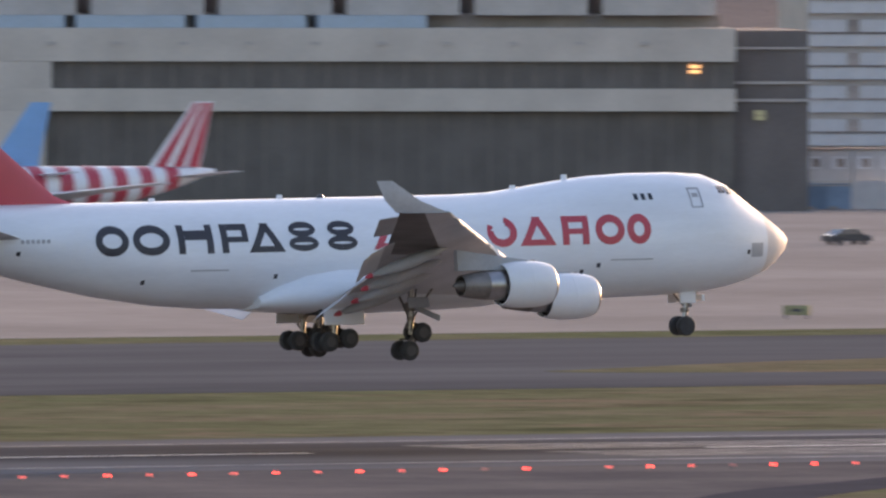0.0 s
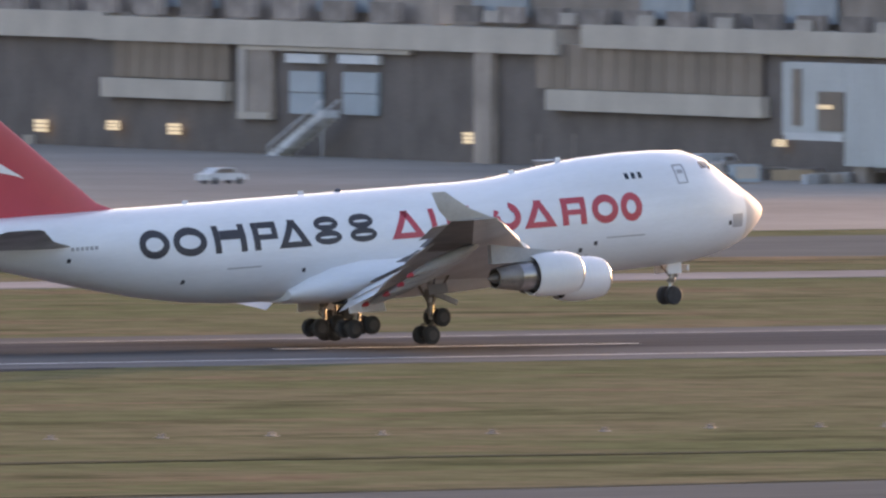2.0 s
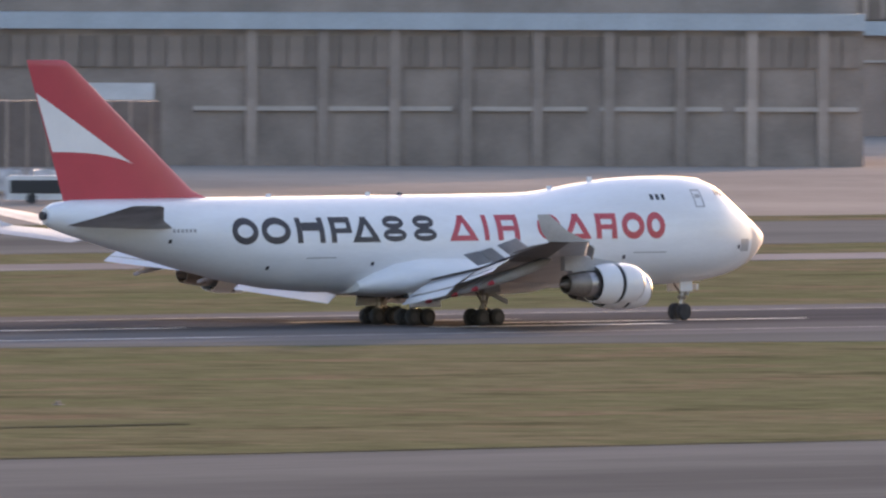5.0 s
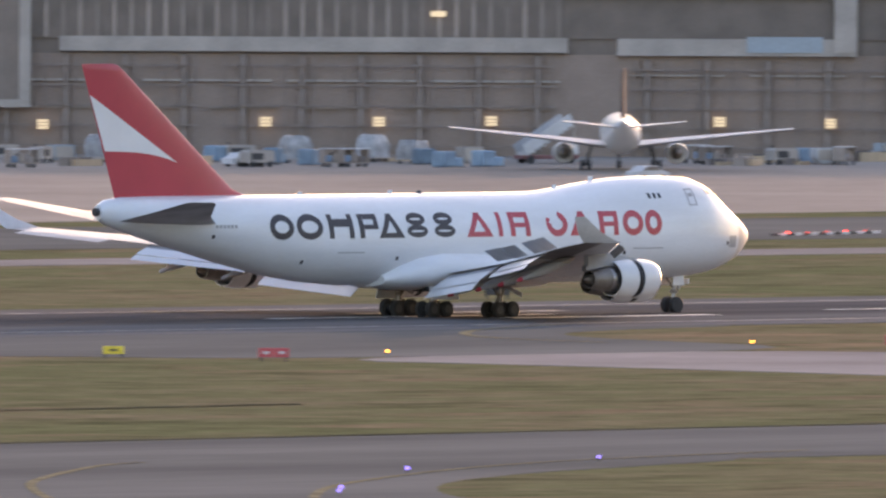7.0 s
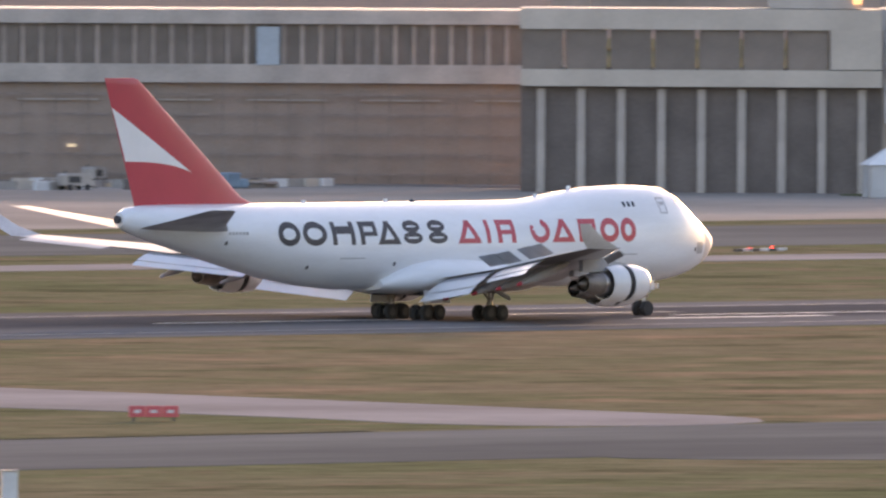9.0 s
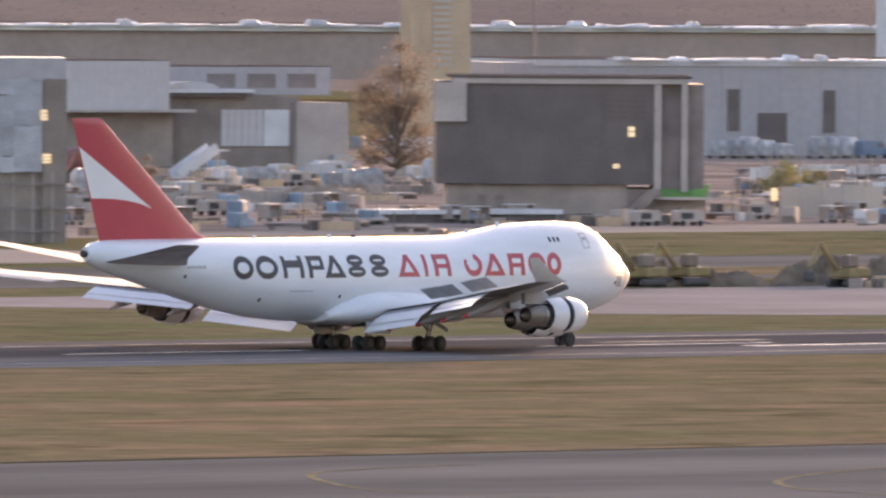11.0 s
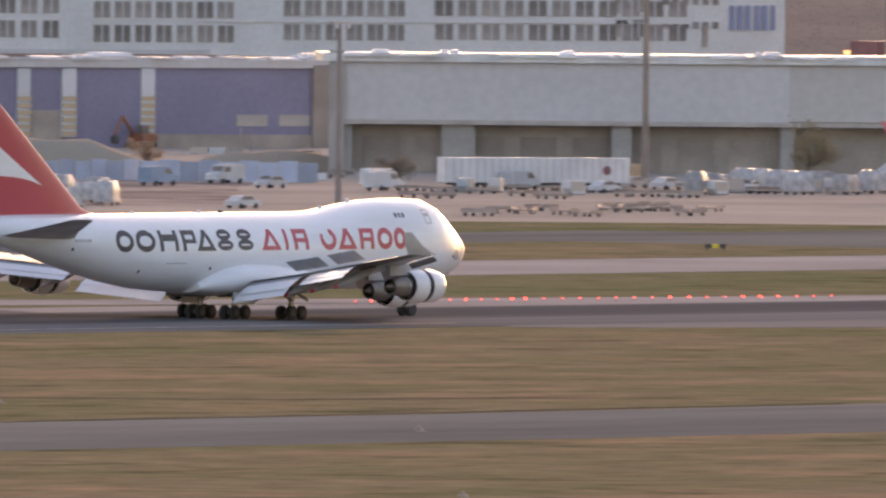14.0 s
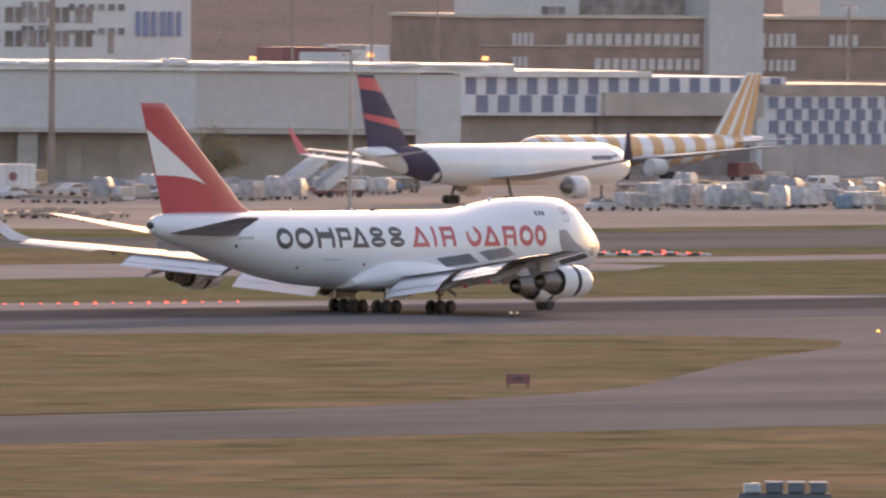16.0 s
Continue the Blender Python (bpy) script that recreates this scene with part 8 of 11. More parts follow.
def tree(x, y, h, w, leaf=None):
    t = thing("autumn_tree", "bushy autumn tree with brown-green leaves" if leaf is None else "low yellow-green bush beside the waste skip" if leaf is GREENLEAF else "golden autumn tree before the loading dock", "tree", pose(x, y, 0))
    rnd = random.Random(int(x * 7 + y))
    clumps, limbs = [], [rod((0, 0, 0), (0, 0, h * 0.5), h * 0.022, 8, h * 0.012)]
    for i in range(9 + int(h * 1.6)):
        a, r = rnd.uniform(0, 2 * math.pi), rnd.random() ** 0.6 * w * 0.42
        z = h * rnd.uniform(0.12, 0.92) * (1 - 0.35 * (2 * r / w) ** 2)
        c = Vector((math.cos(a) * r, math.sin(a) * r, z))
        clumps.append((c, rnd.uniform(0.1, 0.2) * w))
        limbs.append(rod((0, 0, z * 0.45), tuple(c), h * 0.009, 5, h * 0.003))
    part("trunk", join(*limbs), BARK, t)
    bm = bmesh.new()
    big = 0.4 + h / 48
    for c, r in clumps:
        for i in range(130 + int(h * 5)):
            d = Vector((rnd.gauss(0, 0.55), rnd.gauss(0, 0.55), rnd.gauss(0, 0.42))) * r
            u = Vector((rnd.uniform(-1, 1), rnd.uniform(-1, 1), rnd.uniform(-1, 1))).normalized()
            v = u.orthogonal().normalized() * rnd.uniform(0.1, 0.3) * big
            u = u * rnd.uniform(0.12, 0.34) * big
            p = c + d
            p.z = max(0.15, p.z)
            bm.faces.new([bm.verts.new(p + q) for q in (u, v, -u, -v)])
    part("crown", bm, leaf or LEAF, t, "loose crown of small leaves")


# parked airliners
def airliner(name, label, x, y, heading, scheme, length, dia, half_span, tail_top, gear_s, winglets):
    t = thing(name, label, "aircraft", pose(x, y, 0, 0, 0, heading))
    kind, col = scheme
    r = dia / 2
    cz = r + 1.75 * dia / 4.0

    def P(s):
        return gear_s - s

    st = [(0, 0.06, -0.25), (0.6, 0.35, -0.2), (1.6, 0.62, -0.12), (3.2, 0.86, -0.05), (5.5, 1.0, 0), (length * 0.62, 1.0, 0), (length * 0.74, 0.88, 0.1), (length * 0.86, 0.58, 0.36), (length * 0.95, 0.28, 0.62), (length, 0.08, 0.74)]

    def ring_at(s, grow=0.0):
        for a, b in zip(st, st[1:]):
            if a[0] <= s <= b[0]:
                f = (s - a[0]) / (b[0] - a[0])
                rr, up = a[1] + (b[1] - a[1]) * f, a[2] + (b[2] - a[2]) * f
                break
        return [(P(s), math.cos(2 * math.pi * i / 28) * (r * rr + grow), cz + up * r + math.sin(2 * math.pi * i / 28) * (r * rr + grow)) for i in range(28)]

    hull = part("fuselage", loft([ring_at(a[0]) for a in st]), WHITE, t, "white airliner fuselage", True)
    if kind == "stripes":
        n = 10
        for i in range(n):
            s0 = 4 + (length - 7) * i / n
            s1 = s0 + (length - 7) / n * 0.5
            part("stripe", loft([ring_at(s0, 0.02), ring_at((s0 + s1) / 2, 0.02), ring_at(s1, 0.02)], cap=False), col, hull, "painted stripe", True)
    elif col is not GREYTAIL:
        # the tail colour sweeps forward towards the belly
        sweep = [[ring_at(length * (q - 0.045 * (1 - math.sin(2 * math.pi * i / 28)) * (1.4 - q) / 0.6), 0.02)[i] for i in range(28)] for q in (0.8, 0.83, 0.86, 0.9)]
        part("tail_paint", loft(sweep, cap=False), col, hull, "dark painted tail section", True)
    if col is NAVY:
        part("window_strip", join(*[boxes((P(6 + i * (length - 16) / 30), P(6 + i * (length - 16) / 30) + 0.5, sd * r - 0.03, sd * r + 0.03, cz + 0.3, cz + 0.52)) for i in range(30) for sd in (-1, 1)]), GREY, hull, "row of cabin windows")
        for sd in (-1, 1):
            part("title_bar", boxes((P(11.0), P(5.4), sd * r - 0.05, sd * r + 0.05, cz + 0.75, cz + 1.15)), STEELBLUE, hull, "plain grey-blue bar")
    part("cockpit_glass", loft([ring_at(1.7, 0.015)[3:12], ring_at(2.5, 0.015)[3:12]], cap=False, closed=False), DARKGLASS, hull)
    zb, zt = cz + r * 0.85, tail_top
    le0, le1, c0, c1 = length * 0.80, length * 0.935, length * 0.155, length * 0.06

    def fin_ring(f, th):
        le, c, z = le0 + (le1 - le0) * f, c0 + (c1 - c0) * f, zb + (zt - zb) * f
        return [(P(le), 0, z), (P(le + c * 0.3), th, z), (P(le + c * 0.7), th * 0.7, z), (P(le + c), 0, z), (P(le + c * 0.7), -th * 0.7, z), (P(le + c * 0.3), -th, z)]

    fin = part("fin", loft([fin_ring(0, 0.28), fin_ring(1, 0.14)]), WHITE if kind == "stripes" else col, t, "swept tail fin", True)
    if kind == "stripes":
        for u in (0.12, 0.45, 0.75):
            part("fin_stripe", loft([[(p[0], p[1] * 1.06, p[2]) for p in [(P(le0 + (le1 - le0) * f + (c0 + (c1 - c0) * f) * (u + q)), sg * (0.28 - 0.14 * f) * 1.02, zb + (zt - zb) * f) for q, sg in ((0, 1), (0.19, 1), (0.19, -1), (0, -1))]] for f in (0.02, 0.98)]), col, fin, "painted stripe")
    elif col is NAVY:
        for sd in (-1, 1):
            part("fin_emblem", lathe([(-0.02, 0.02), (-0.02, 0.62), (0.02, 0.62), (0.02, 0.02)], 24, 'y', (P(le0 + (le1 - le0) * 0.5 + c0 * 0.38), sd * 0.32, zb + (zt - zb) * 0.45)), MIDDARK, fin, "grey disc on the fin")
    elif col is MAROON:
        for sd in (-1, 1):
            part("title_bar", boxes((P(10.4), P(6.4), sd * r * 0.96 - 0.04, sd * r * 0.96 + 0.04, cz + 0.45, cz + 1.05)), CHECKBLUE, hull, "plain blue-grey bar")
            part("title_mark", boxes((P(6.0), P(5.3), sd * r * 0.92 - 0.04, sd * r * 0.92 + 0.04, cz + 0.4, cz + 1.15)), CHECKBLUE, hull, "plain blue-grey mark")
        def slant(f0, df, th):
            out = []
            for u, sg in ((0, 0), (0.3, 1), (0.7, 0.7), (1, 0), (0.7, -0.7), (0.3, -1)):
                f = f0 + df * u
                out.append((P(le0 + (le1 - le0) * f + (c0 + (c1 - c0) * f) * u), sg * th, zb + (zt - zb) * f))
            return out
        part("fin_mark", loft([slant(0.26, 0.14, 0.28), slant(0.38, 0.10, 0.26)]), SIGNRED, fin, "slanting red band on the fin", True)
        part("fin_mark", loft([slant(0.76, 0.05, 0.21), slant(0.95, 0.02, 0.18)]), SIGNRED, fin, "red fin top", True)
    for s in (-1, 1):
        def W(le, c, lat, z, th):
            return [(P(le), s * lat, z), (P(le + c * 0.3), s * lat, z + th), (P(le + c * 0.7), s * lat, z + th * 0.6), (P(le + c), s * lat, z), (P(le + c * 0.6), s * lat, z - th * 0.7), (P(le + c * 0.2), s * lat, z - th * 0.7)]
        wl = gear_s - dia * 1.9
        z0 = cz - r * 0.62
        wing = part("wing", loft([W(wl, dia * 2.2, r * 0.7, z0, 0.45), W(wl + half_span * 0.22, dia * 1.25, half_span * 0.4, z0 + 0.7, 0.28), W(wl + half_span * 0.5, dia * 0.42, half_span, z0 + half_span * 0.105, 0.1)]), CABIN, t, "pale swept wing", True)
        if winglets:
            part("winglet", loft([W(wl + half_span * 0.5, dia * 0.4, half_span, z0 + half_span * 0.105, 0.06), W(wl + half_span * 0.5 + 2.2, 0.6, half_span + 1.1, z0 + half_span * 0.105 + 3.2, 0.05)]), SIGNRED if s > 0 else MAROON, wing, "tall painted winglet")
        part("tailplane", loft([W(length * 0.86, dia * 0.95, r * 0.3, cz + r * 0.45, 0.16), W(length * 0.94, dia * 0.4, half_span * 0.36, cz + r * 0.75, 0.07)]), CABIN, t, "", True)
        er = dia * 0.27
        ex, ey, ez = P(wl + dia * 0.05), s * half_span * 0.33, z0 - er * 0.75
        engine = part("engine", lathe([(0.1, er * 0.85), (0.25, er * 0.92), (0.1, er), (-1.2, er * 1.04), (-2.6, er * 0.9), (-2.55, er * 0.6)], 22, at=(ex, ey, ez)), CABIN, t, "turbofan engine", True)
        part("exhaust", lathe([(-2.4, er * 0.62), (-3.6, er * 0.4), (-4.0, 0.05)], 16, at=(ex, ey, ez)), DARK_STEEL, engine, "", True)
        part("pylon", boxes((ex - 3.0, ex - 0.6, ey - 0.15, ey + 0.15, ez + er * 0.8, z0 + 0.25)), CABIN, engine)
        part("main_gear", join(rod((0, s * dia * 0.9, 0.5), (0, s * dia * 0.75, z0), 0.16), *[lathe([(-0.2, 0.2), (-0.2, 0.5), (0, 0.55), (0.2, 0.5), (0.2, 0.2)], 14, 'y', (u, s * dia * 0.9 + v, 0.55)) for u in (-0.6, 0.6) for v in (-0.35, 0.35)]), RUBBER, t, "dark main wheels", True)
    part("nose_gear", join(rod((P(5.2), 0, 0.4), (P(5.2), 0, cz - r * 0.8), 0.1), lathe([(-0.25, 0.15), (-0.25, 0.38), (0.25, 0.38), (0.25, 0.15)], 12, 'y', (P(5.2), 0, 0.38))), RUBBER, t, "", True)


def white_tent(x, y):
    t = thing("party_tent", "white pagoda tent on the building site", "tent", pose(x, y, 0, 0, 0, -40))
    part("side_wall", boxes((-3.5, 3.5, -2.6, 2.6, 0, 3.5), bevel=0.05), CABIN, t)
    part("tent_roof", loft([[(-3.8, -2.9, 3.4), (3.8, -2.9, 3.4), (3.8, 2.9, 3.4), (-3.8, 2.9, 3.4)], [(-2.2, -1.5, 4.5), (2.2, -1.5, 4.5), (2.2, 1.5, 4.5), (-2.2, 1.5, 4.5)], [(-0.7, -0.1, 5.6), (0.7, -0.1, 5.6), (0.7, 0.1, 5.6), (-0.7, 0.1, 5.6)]]), TARPWHITE, t, "white peaked tent roof")
    for u in (-3.5, -1.2, 1.2, 3.5):
        part("post", rod((u, -2.65, 0), (u, -2.65, 3.5), 0.08), MID, t)


def red_tank(x, y):
    t = thing("tank_trailer", "dull red rounded tank trailer on the site", "trailer", pose(x, y, 0, 0, 0, -35))
    part("tank", lathe([(-3.4, 0.5), (-3.2, 1.2), (-2.6, 1.5), (2.6, 1.5), (3.2, 1.2), (3.4, 0.5)], 20, 'x', (0, 0, 2.3)), REDCONT, t, "", True)
    part("chassis", boxes((-3.3, 3.3, -0.9, 0.9, 0.5, 0.9)), SIGNDARK, t)
    for u in (-2.2, 2.2):
        for v in (-0.9, 0.9):
            part("wheel", lathe([(-0.15, 0.2), (-0.15, 0.5), (0.15, 0.5), (0.15, 0.2)], 12, 'y', (u, v, 0.5)), RUBBER, t)


def lit_sign(x, y, z):
    t = thing("lit_sign", "small lit square sign on a post", "sign", pose(x, y, 0, 0, 0, -40))
    part("post", rod((0, 0.2, 0), (0, 0.2, z), 0.1), MID, t)
    part("face", boxes((-0.38, 0.38, 0, 0.15, z - 1.45, z), bevel=0.03), LITWINDOW, t)


def green_skip(x, y):
    t = thing("waste_skip", "bright green steel skip beside the dark hall", "skip", pose(x, y, 0, 0, 0, -40))
    part("body", profile_body([(-1.0, 0.02), (-1.5, 1.7), (1.5, 1.7), (1.0, 0.02)], 1.8, 0), GREENTARP, t)
    part("rim", boxes((-1.55, 1.55, -0.95, 0.95, 1.7, 1.8)), GREENTARP, t)


taxi_sign(1303.0, 1361.0, 1.5, 0.55, SIGNYELLOW, "yellow taxiway sign on short legs in the grass", 1)
taxi_sign(1305.6, 1347.4, 2.2, 0.65, SIGNRED, "red taxiway sign on short legs in the grass", 2)
taxi_sign(1372.5, 1351.1, 2.6, 0.70, SIGNRED, "red taxiway sign on short legs in the grass", 2)
taxi_sign(1245.6, 1204.2, 3.3, 0.60, SIGNYELLOW, "pair of yellow taxiway signs with dark marks", 3)
taxi_sign(1294.0, 1230.7, 3.4, 0.75, SIGNRED, "red runway holding sign beside the taxiway", 3)
taxi_sign(1369.2, 1224.7, 4.5, 0.75, SIGNRED, "long red holding sign with pale marks", 5)
taxi_sign(1714.3, 1245.0, 2.0, 0.80, REDCONT, "dark red holding sign in the dry grass", 1)
taxi_sign(1143.8, 1698.7, 1.8, 0.70, SIGNYELLOW, "small yellow sign beside the taxiway", 1)
taxi_sign(2233.9, 1773.9, 1.5, 0.50, SIGNYELLOW, "small yellow taxiway sign", 1)
taxi_sign(2235.6, 1773.1, 1.2, 0.50, SIGNYELLOW, "small yellow taxiway sign", 1)
taxi_sign(937.6, 1196.0, 1.5, 0.50, GREENBOX, "weathered olive sign board on short legs", 2)
taxi_sign(2203.2, 1650.8, 2.2, 0.40, SIGNDARK, "dark sign with a yellow panel beside the taxiway", 3)
taxi_sign(1139.9, 1777.5, 2.2, 0.80, GREENBOX, "dark green equipment box on the apron edge", 1)
taxi_sign(1855.7, 1483.0, 2.2, 0.90, SIGNDARK, "dark grey equipment box beside the runway", 1)
taxi_sign(1731.1, 1639.7, 4.4, 0.50, SIGNDARK, "low dark sign beside the far taxiway", 2)
taxi_sign(1466.0, 1487.8, 2.0, 0.60, SIGNDARK, "low dark sign in the grass", 1)
marker_mast(1148.9, 1107.1, 5.2, True)
marker_mast(1068.7, 1317.1, 5.0, False)
marker_mast(1046.9, 1558.1, 3.4, False)
edge_light(1369.5, 1363.5, AMBER, "amber taxiway edge light on a short stem")
edge_light(1325.7, 1356.5, AMBER, "amber taxiway edge light on a short stem")
edge_light(1141.9, 1150.0, BLUELIGHT, "blue taxiway edge light on a short stem")
edge_light(1078.2, 1107.2, BLUELIGHT, "blue taxiway edge light on a short stem")
edge_light(1113.9, 1138.0, BLUELIGHT, "blue taxiway edge light on a short stem")
edge_light(1927.3, 1360.3, AMBER, "amber taxiway edge light on a short stem")
edge_light(956.2, 1166.4, REDLIGHT, "glowing red stop light beside the pavement")
edge_light(1083.4, 1112.4, BLUELIGHT, "blue taxiway edge light on a short stem")
edge_light(1115.1, 1139.3, BLUELIGHT, "blue taxiway edge light on a short stem")
edge_light(1056.7, 1620.8, REDDIM, "glowing red stop bar light set in pavement")
edge_light(1057.1, 1618.1, REDLIGHT, "glowing red stop bar light set in pavement")
edge_light(1057.5, 1615.3, REDDIM, "glowing red stop bar light set in pavement")
edge_light(1057.9, 1612.6, REDLIGHT, "glowing red stop bar light set in pavement")
edge_light(1058.3, 1609.9, REDLIGHT, "glowing red stop bar light set in pavement")
edge_light(1058.7, 1607.2, REDDIM, "glowing red stop bar light set in pavement")
edge_light(1059.1, 1604.5, REDLIGHT, "glowing red stop bar light set in pavement")
edge_light(1059.5, 1601.8, REDLIGHT, "glowing red stop bar light set in pavement")
edge_light(1059.9, 1599.0, REDLIGHT, "glowing red stop bar light set in pavement")
edge_light(1060.3, 1596.3, REDLIGHT, "glowing red stop bar light set in pavement")
edge_light(1060.8, 1593.6, REDDIM, "glowing red stop bar light set in pavement")
edge_light(1285.1, 1658.1, REDLIGHT, "glowing red stop bar light set in pavement")
edge_light(1288.5, 1658.8, REDDIM, "glowing red stop bar light set in pavement")
edge_light(1291.8, 1659.4, REDDIM, "glowing red stop bar light set in pavement")
edge_light(1295.1, 1660.1, REDDIM, "glowing red stop bar light set in pavement")
edge_light(1674.7, 1662.9, REDLIGHT, "glowing red stop bar light set in pavement")
edge_light(1678.1, 1663.9, REDDIM, "glowing red stop bar light set in pavement")
edge_light(1681.6, 1665.0, REDDIM, "glowing red stop bar light set in pavement")
edge_light(1685.0, 1666.0, REDLIGHT, "glowing red stop bar light set in pavement")
edge_light(1688.5, 1667.0, REDDIM, "glowing red stop bar light set in pavement")
edge_light(1938.5, 1658.1, REDDIM, "glowing red stop bar light set in pavement")
edge_light(1944.0, 1660.1, REDDIM, "glowing red stop bar light set in pavement")
edge_light(1949.5, 1662.2, REDDIM, "glowing red stop bar light set in pavement")
edge_light(1950.5, 1483.2, REDLIGHT, "glowing red stop bar light set in pavement")
edge_light(1952.9, 1482.9, REDDIM, "glowing red stop bar light set in pavement")
edge_light(1955.3, 1482.6, REDDIM, "glowing red stop bar light set in pavement")
edge_light(1957.6, 1482.3, REDDIM, "glowing red stop bar light set in pavement")
edge_light(1960.0, 1482.0, REDDIM, "glowing red stop bar light set in pavement")
edge_light(1962.3, 1481.7, REDDIM, "glowing red stop bar light set in pavement")
edge_light(1964.7, 1481.4, REDDIM, "glowing red stop bar light set in pavement")
edge_light(1967.1, 1481.1, REDDIM, "glowing red stop bar light set in pavement")
edge_light(1969.4, 1480.8, REDLIGHT, "glowing red stop bar light set in pavement")
edge_light(1971.8, 1480.4, REDLIGHT, "glowing red stop bar light set in pavement")
edge_light(1974.2, 1480.1, REDDIM, "glowing red stop bar light set in pavement")
edge_light(1976.5, 1479.8, REDDIM, "glowing red stop bar light set in pavement")
edge_light(1978.9, 1479.5, REDLIGHT, "glowing red stop bar light set in pavement")
edge_light(1981.2, 1479.2, REDLIGHT, "glowing red stop bar light set in pavement")
edge_light(1983.6, 1478.9, REDLIGHT, "glowing red stop bar light set in pavement")
edge_light(1986.0, 1478.6, REDDIM, "glowing red stop bar light set in pavement")
edge_light(1988.3, 1478.3, REDDIM, "glowing red stop bar light set in pavement")
edge_light(1990.7, 1478.0, REDDIM, "glowing red stop bar light set in pavement")
edge_light(2250.7, 1646.3, REDDIM, "glowing red stop bar light set in pavement")
edge_light(2252.8, 1645.3, REDDIM, "glowing red stop bar light set in pavement")
edge_light(2254.9, 1644.3, REDLIGHT, "glowing red stop bar light set in pavement")
edge_light(2257.0, 1643.3, REDLIGHT, "glowing red stop bar light set in pavement")
edge_light(2259.1, 1642.3, REDDIM, "glowing red stop bar light set in pavement")
edge_light(2261.3, 1641.3, REDLIGHT, "glowing red stop bar light set in pavement")
edge_light(2263.4, 1640.3, REDLIGHT, "glowing red stop bar light set in pavement")
edge_light(2265.5, 1639.3, REDDIM, "glowing red stop bar light set in pavement")
edge_light(2267.6, 1638.3, REDDIM, "glowing red stop bar light set in pavement")
edge_light(2269.7, 1637.3, REDDIM, "glowing red stop bar light set in pavement")
edge_light(2271.9, 1636.3, REDLIGHT, "glowing red stop bar light set in pavement")
edge_light(2274.0, 1635.3, REDLIGHT, "glowing red stop bar light set in pavement")
edge_light(2276.1, 1634.3, REDLIGHT, "glowing red stop bar light set in pavement")
edge_light(2262.4, 1632.0, REDDIM, "glowing red stop bar light set in pavement")
edge_light(2263.4, 1631.1, REDDIM, "glowing red stop bar light set in pavement")
edge_light(2264.3, 1630.2, REDLIGHT, "glowing red stop bar light set in pavement")
edge_light(2265.2, 1629.4, REDLIGHT, "glowing red stop bar light set in pavement")
edge_light(2266.1, 1628.5, REDDIM, "glowing red stop bar light set in pavement")
edge_light(2267.0, 1627.6, REDLIGHT, "glowing red stop bar light set in pavement")
edge_light(2268.0, 1626.7, REDDIM, "glowing red stop bar light set in pavement")
edge_light(2268.9, 1625.8, REDLIGHT, "glowing red stop bar light set in pavement")
edge_light(2269.8, 1624.9, REDDIM, "glowing red stop bar light set in pavement")
edge_light(1326.8, 1663.3, REDLIGHT, "glowing red stop bar light set in pavement")
edge_light(1329.2, 1662.7, REDDIM, "glowing red stop bar light set in pavement")
edge_light(1331.6, 1662.1, REDDIM, "glowing red stop bar light set in pavement")
edge_light(1334.0, 1661.5, REDLIGHT, "glowing red stop bar light set in pavement")
edge_light(1336.4, 1660.8, REDDIM, "glowing red stop bar light set in pavement")
edge_light(823.4, 1396.0, REDDIM, "glowing red stop bar light set in pavement")
edge_light(826.9, 1395.2, REDLIGHT, "glowing red stop bar light set in pavement")
edge_light(1796.1, 1633.4, REDDIM, "glowing red stop bar light set in pavement")
edge_light(1800.1, 1634.3, REDLIGHT, "glowing red stop bar light set in pavement")
for i, lit in enumerate("o..o.o..oo."):
    edge_light(1948.1 - i * 2.36, 1482.9, REDLIGHT if lit == "o" else REDDIM, "glowing red stop bar light set in pavement")
STOP_BAR = "-..o.o.o.o.o-o .o.-oo.-.o."   # o bright, . dim, - faint
for i, lit in enumerate(STOP_BAR):
    if lit != " ":
        edge_light(836.6 + i * 3.14, 1397.0 + i * 0.17, {"o": REDLIGHT, ".": REDDIM, "-": REDFAINT}[lit], "glowing red stop bar light set in pavement")
light_barrier(1054.7, 1620.8, 1062.8, 1593.6)
light_barrier(1283.1, 1658.1, 1297.1, 1660.1)
light_barrier(1672.7, 1662.9, 1690.5, 1667.0)
light_barrier(1936.5, 1658.1, 1951.5, 1662.2)
light_barrier(2248.7, 1646.3, 2278.1, 1634.3)
light_barrier(2260.4, 1632.0, 2271.8, 1624.9)
light_barrier(1324.8, 1663.3, 1338.4, 1660.8)
light_barrier(1794.1, 1633.4, 1802.1, 1634.3)
grass_light(903.7, 1278.5)
grass_light(910.7, 1277.1)
grass_light(919.0, 1277.5)
grass_light(926.0, 1276.0)
grass_light(933.0, 1274.6)
grass_light(941.6, 1275.0)
grass_light(951.3, 1277.6)
grass_light(958.4, 1276.1)
grass_light(1037.1, 1284.5)
grass_light(1046.7, 1286.1)
grass_light(1057.1, 1288.9)
grass_light(1066.5, 1290.8)
grass_light(1074.6, 1290.4)
grass_light(1085.0, 1293.5)
grass_light(1092.9, 1293.2)
grass_light(1102.6, 1295.2)
grass_light(1104.4, 1289.2)
grass_light(962.0, 1274.2)
grass_light(980.4, 1283.7)
grass_light(989.9, 1285.5)
grass_light(999.5, 1287.3)
grass_light(1575.6, 1248.1)
grass_light(1572.3, 1245.2)
grass_light(1531.7, 1174.4)
grass_light(1383.7, 1057.2)
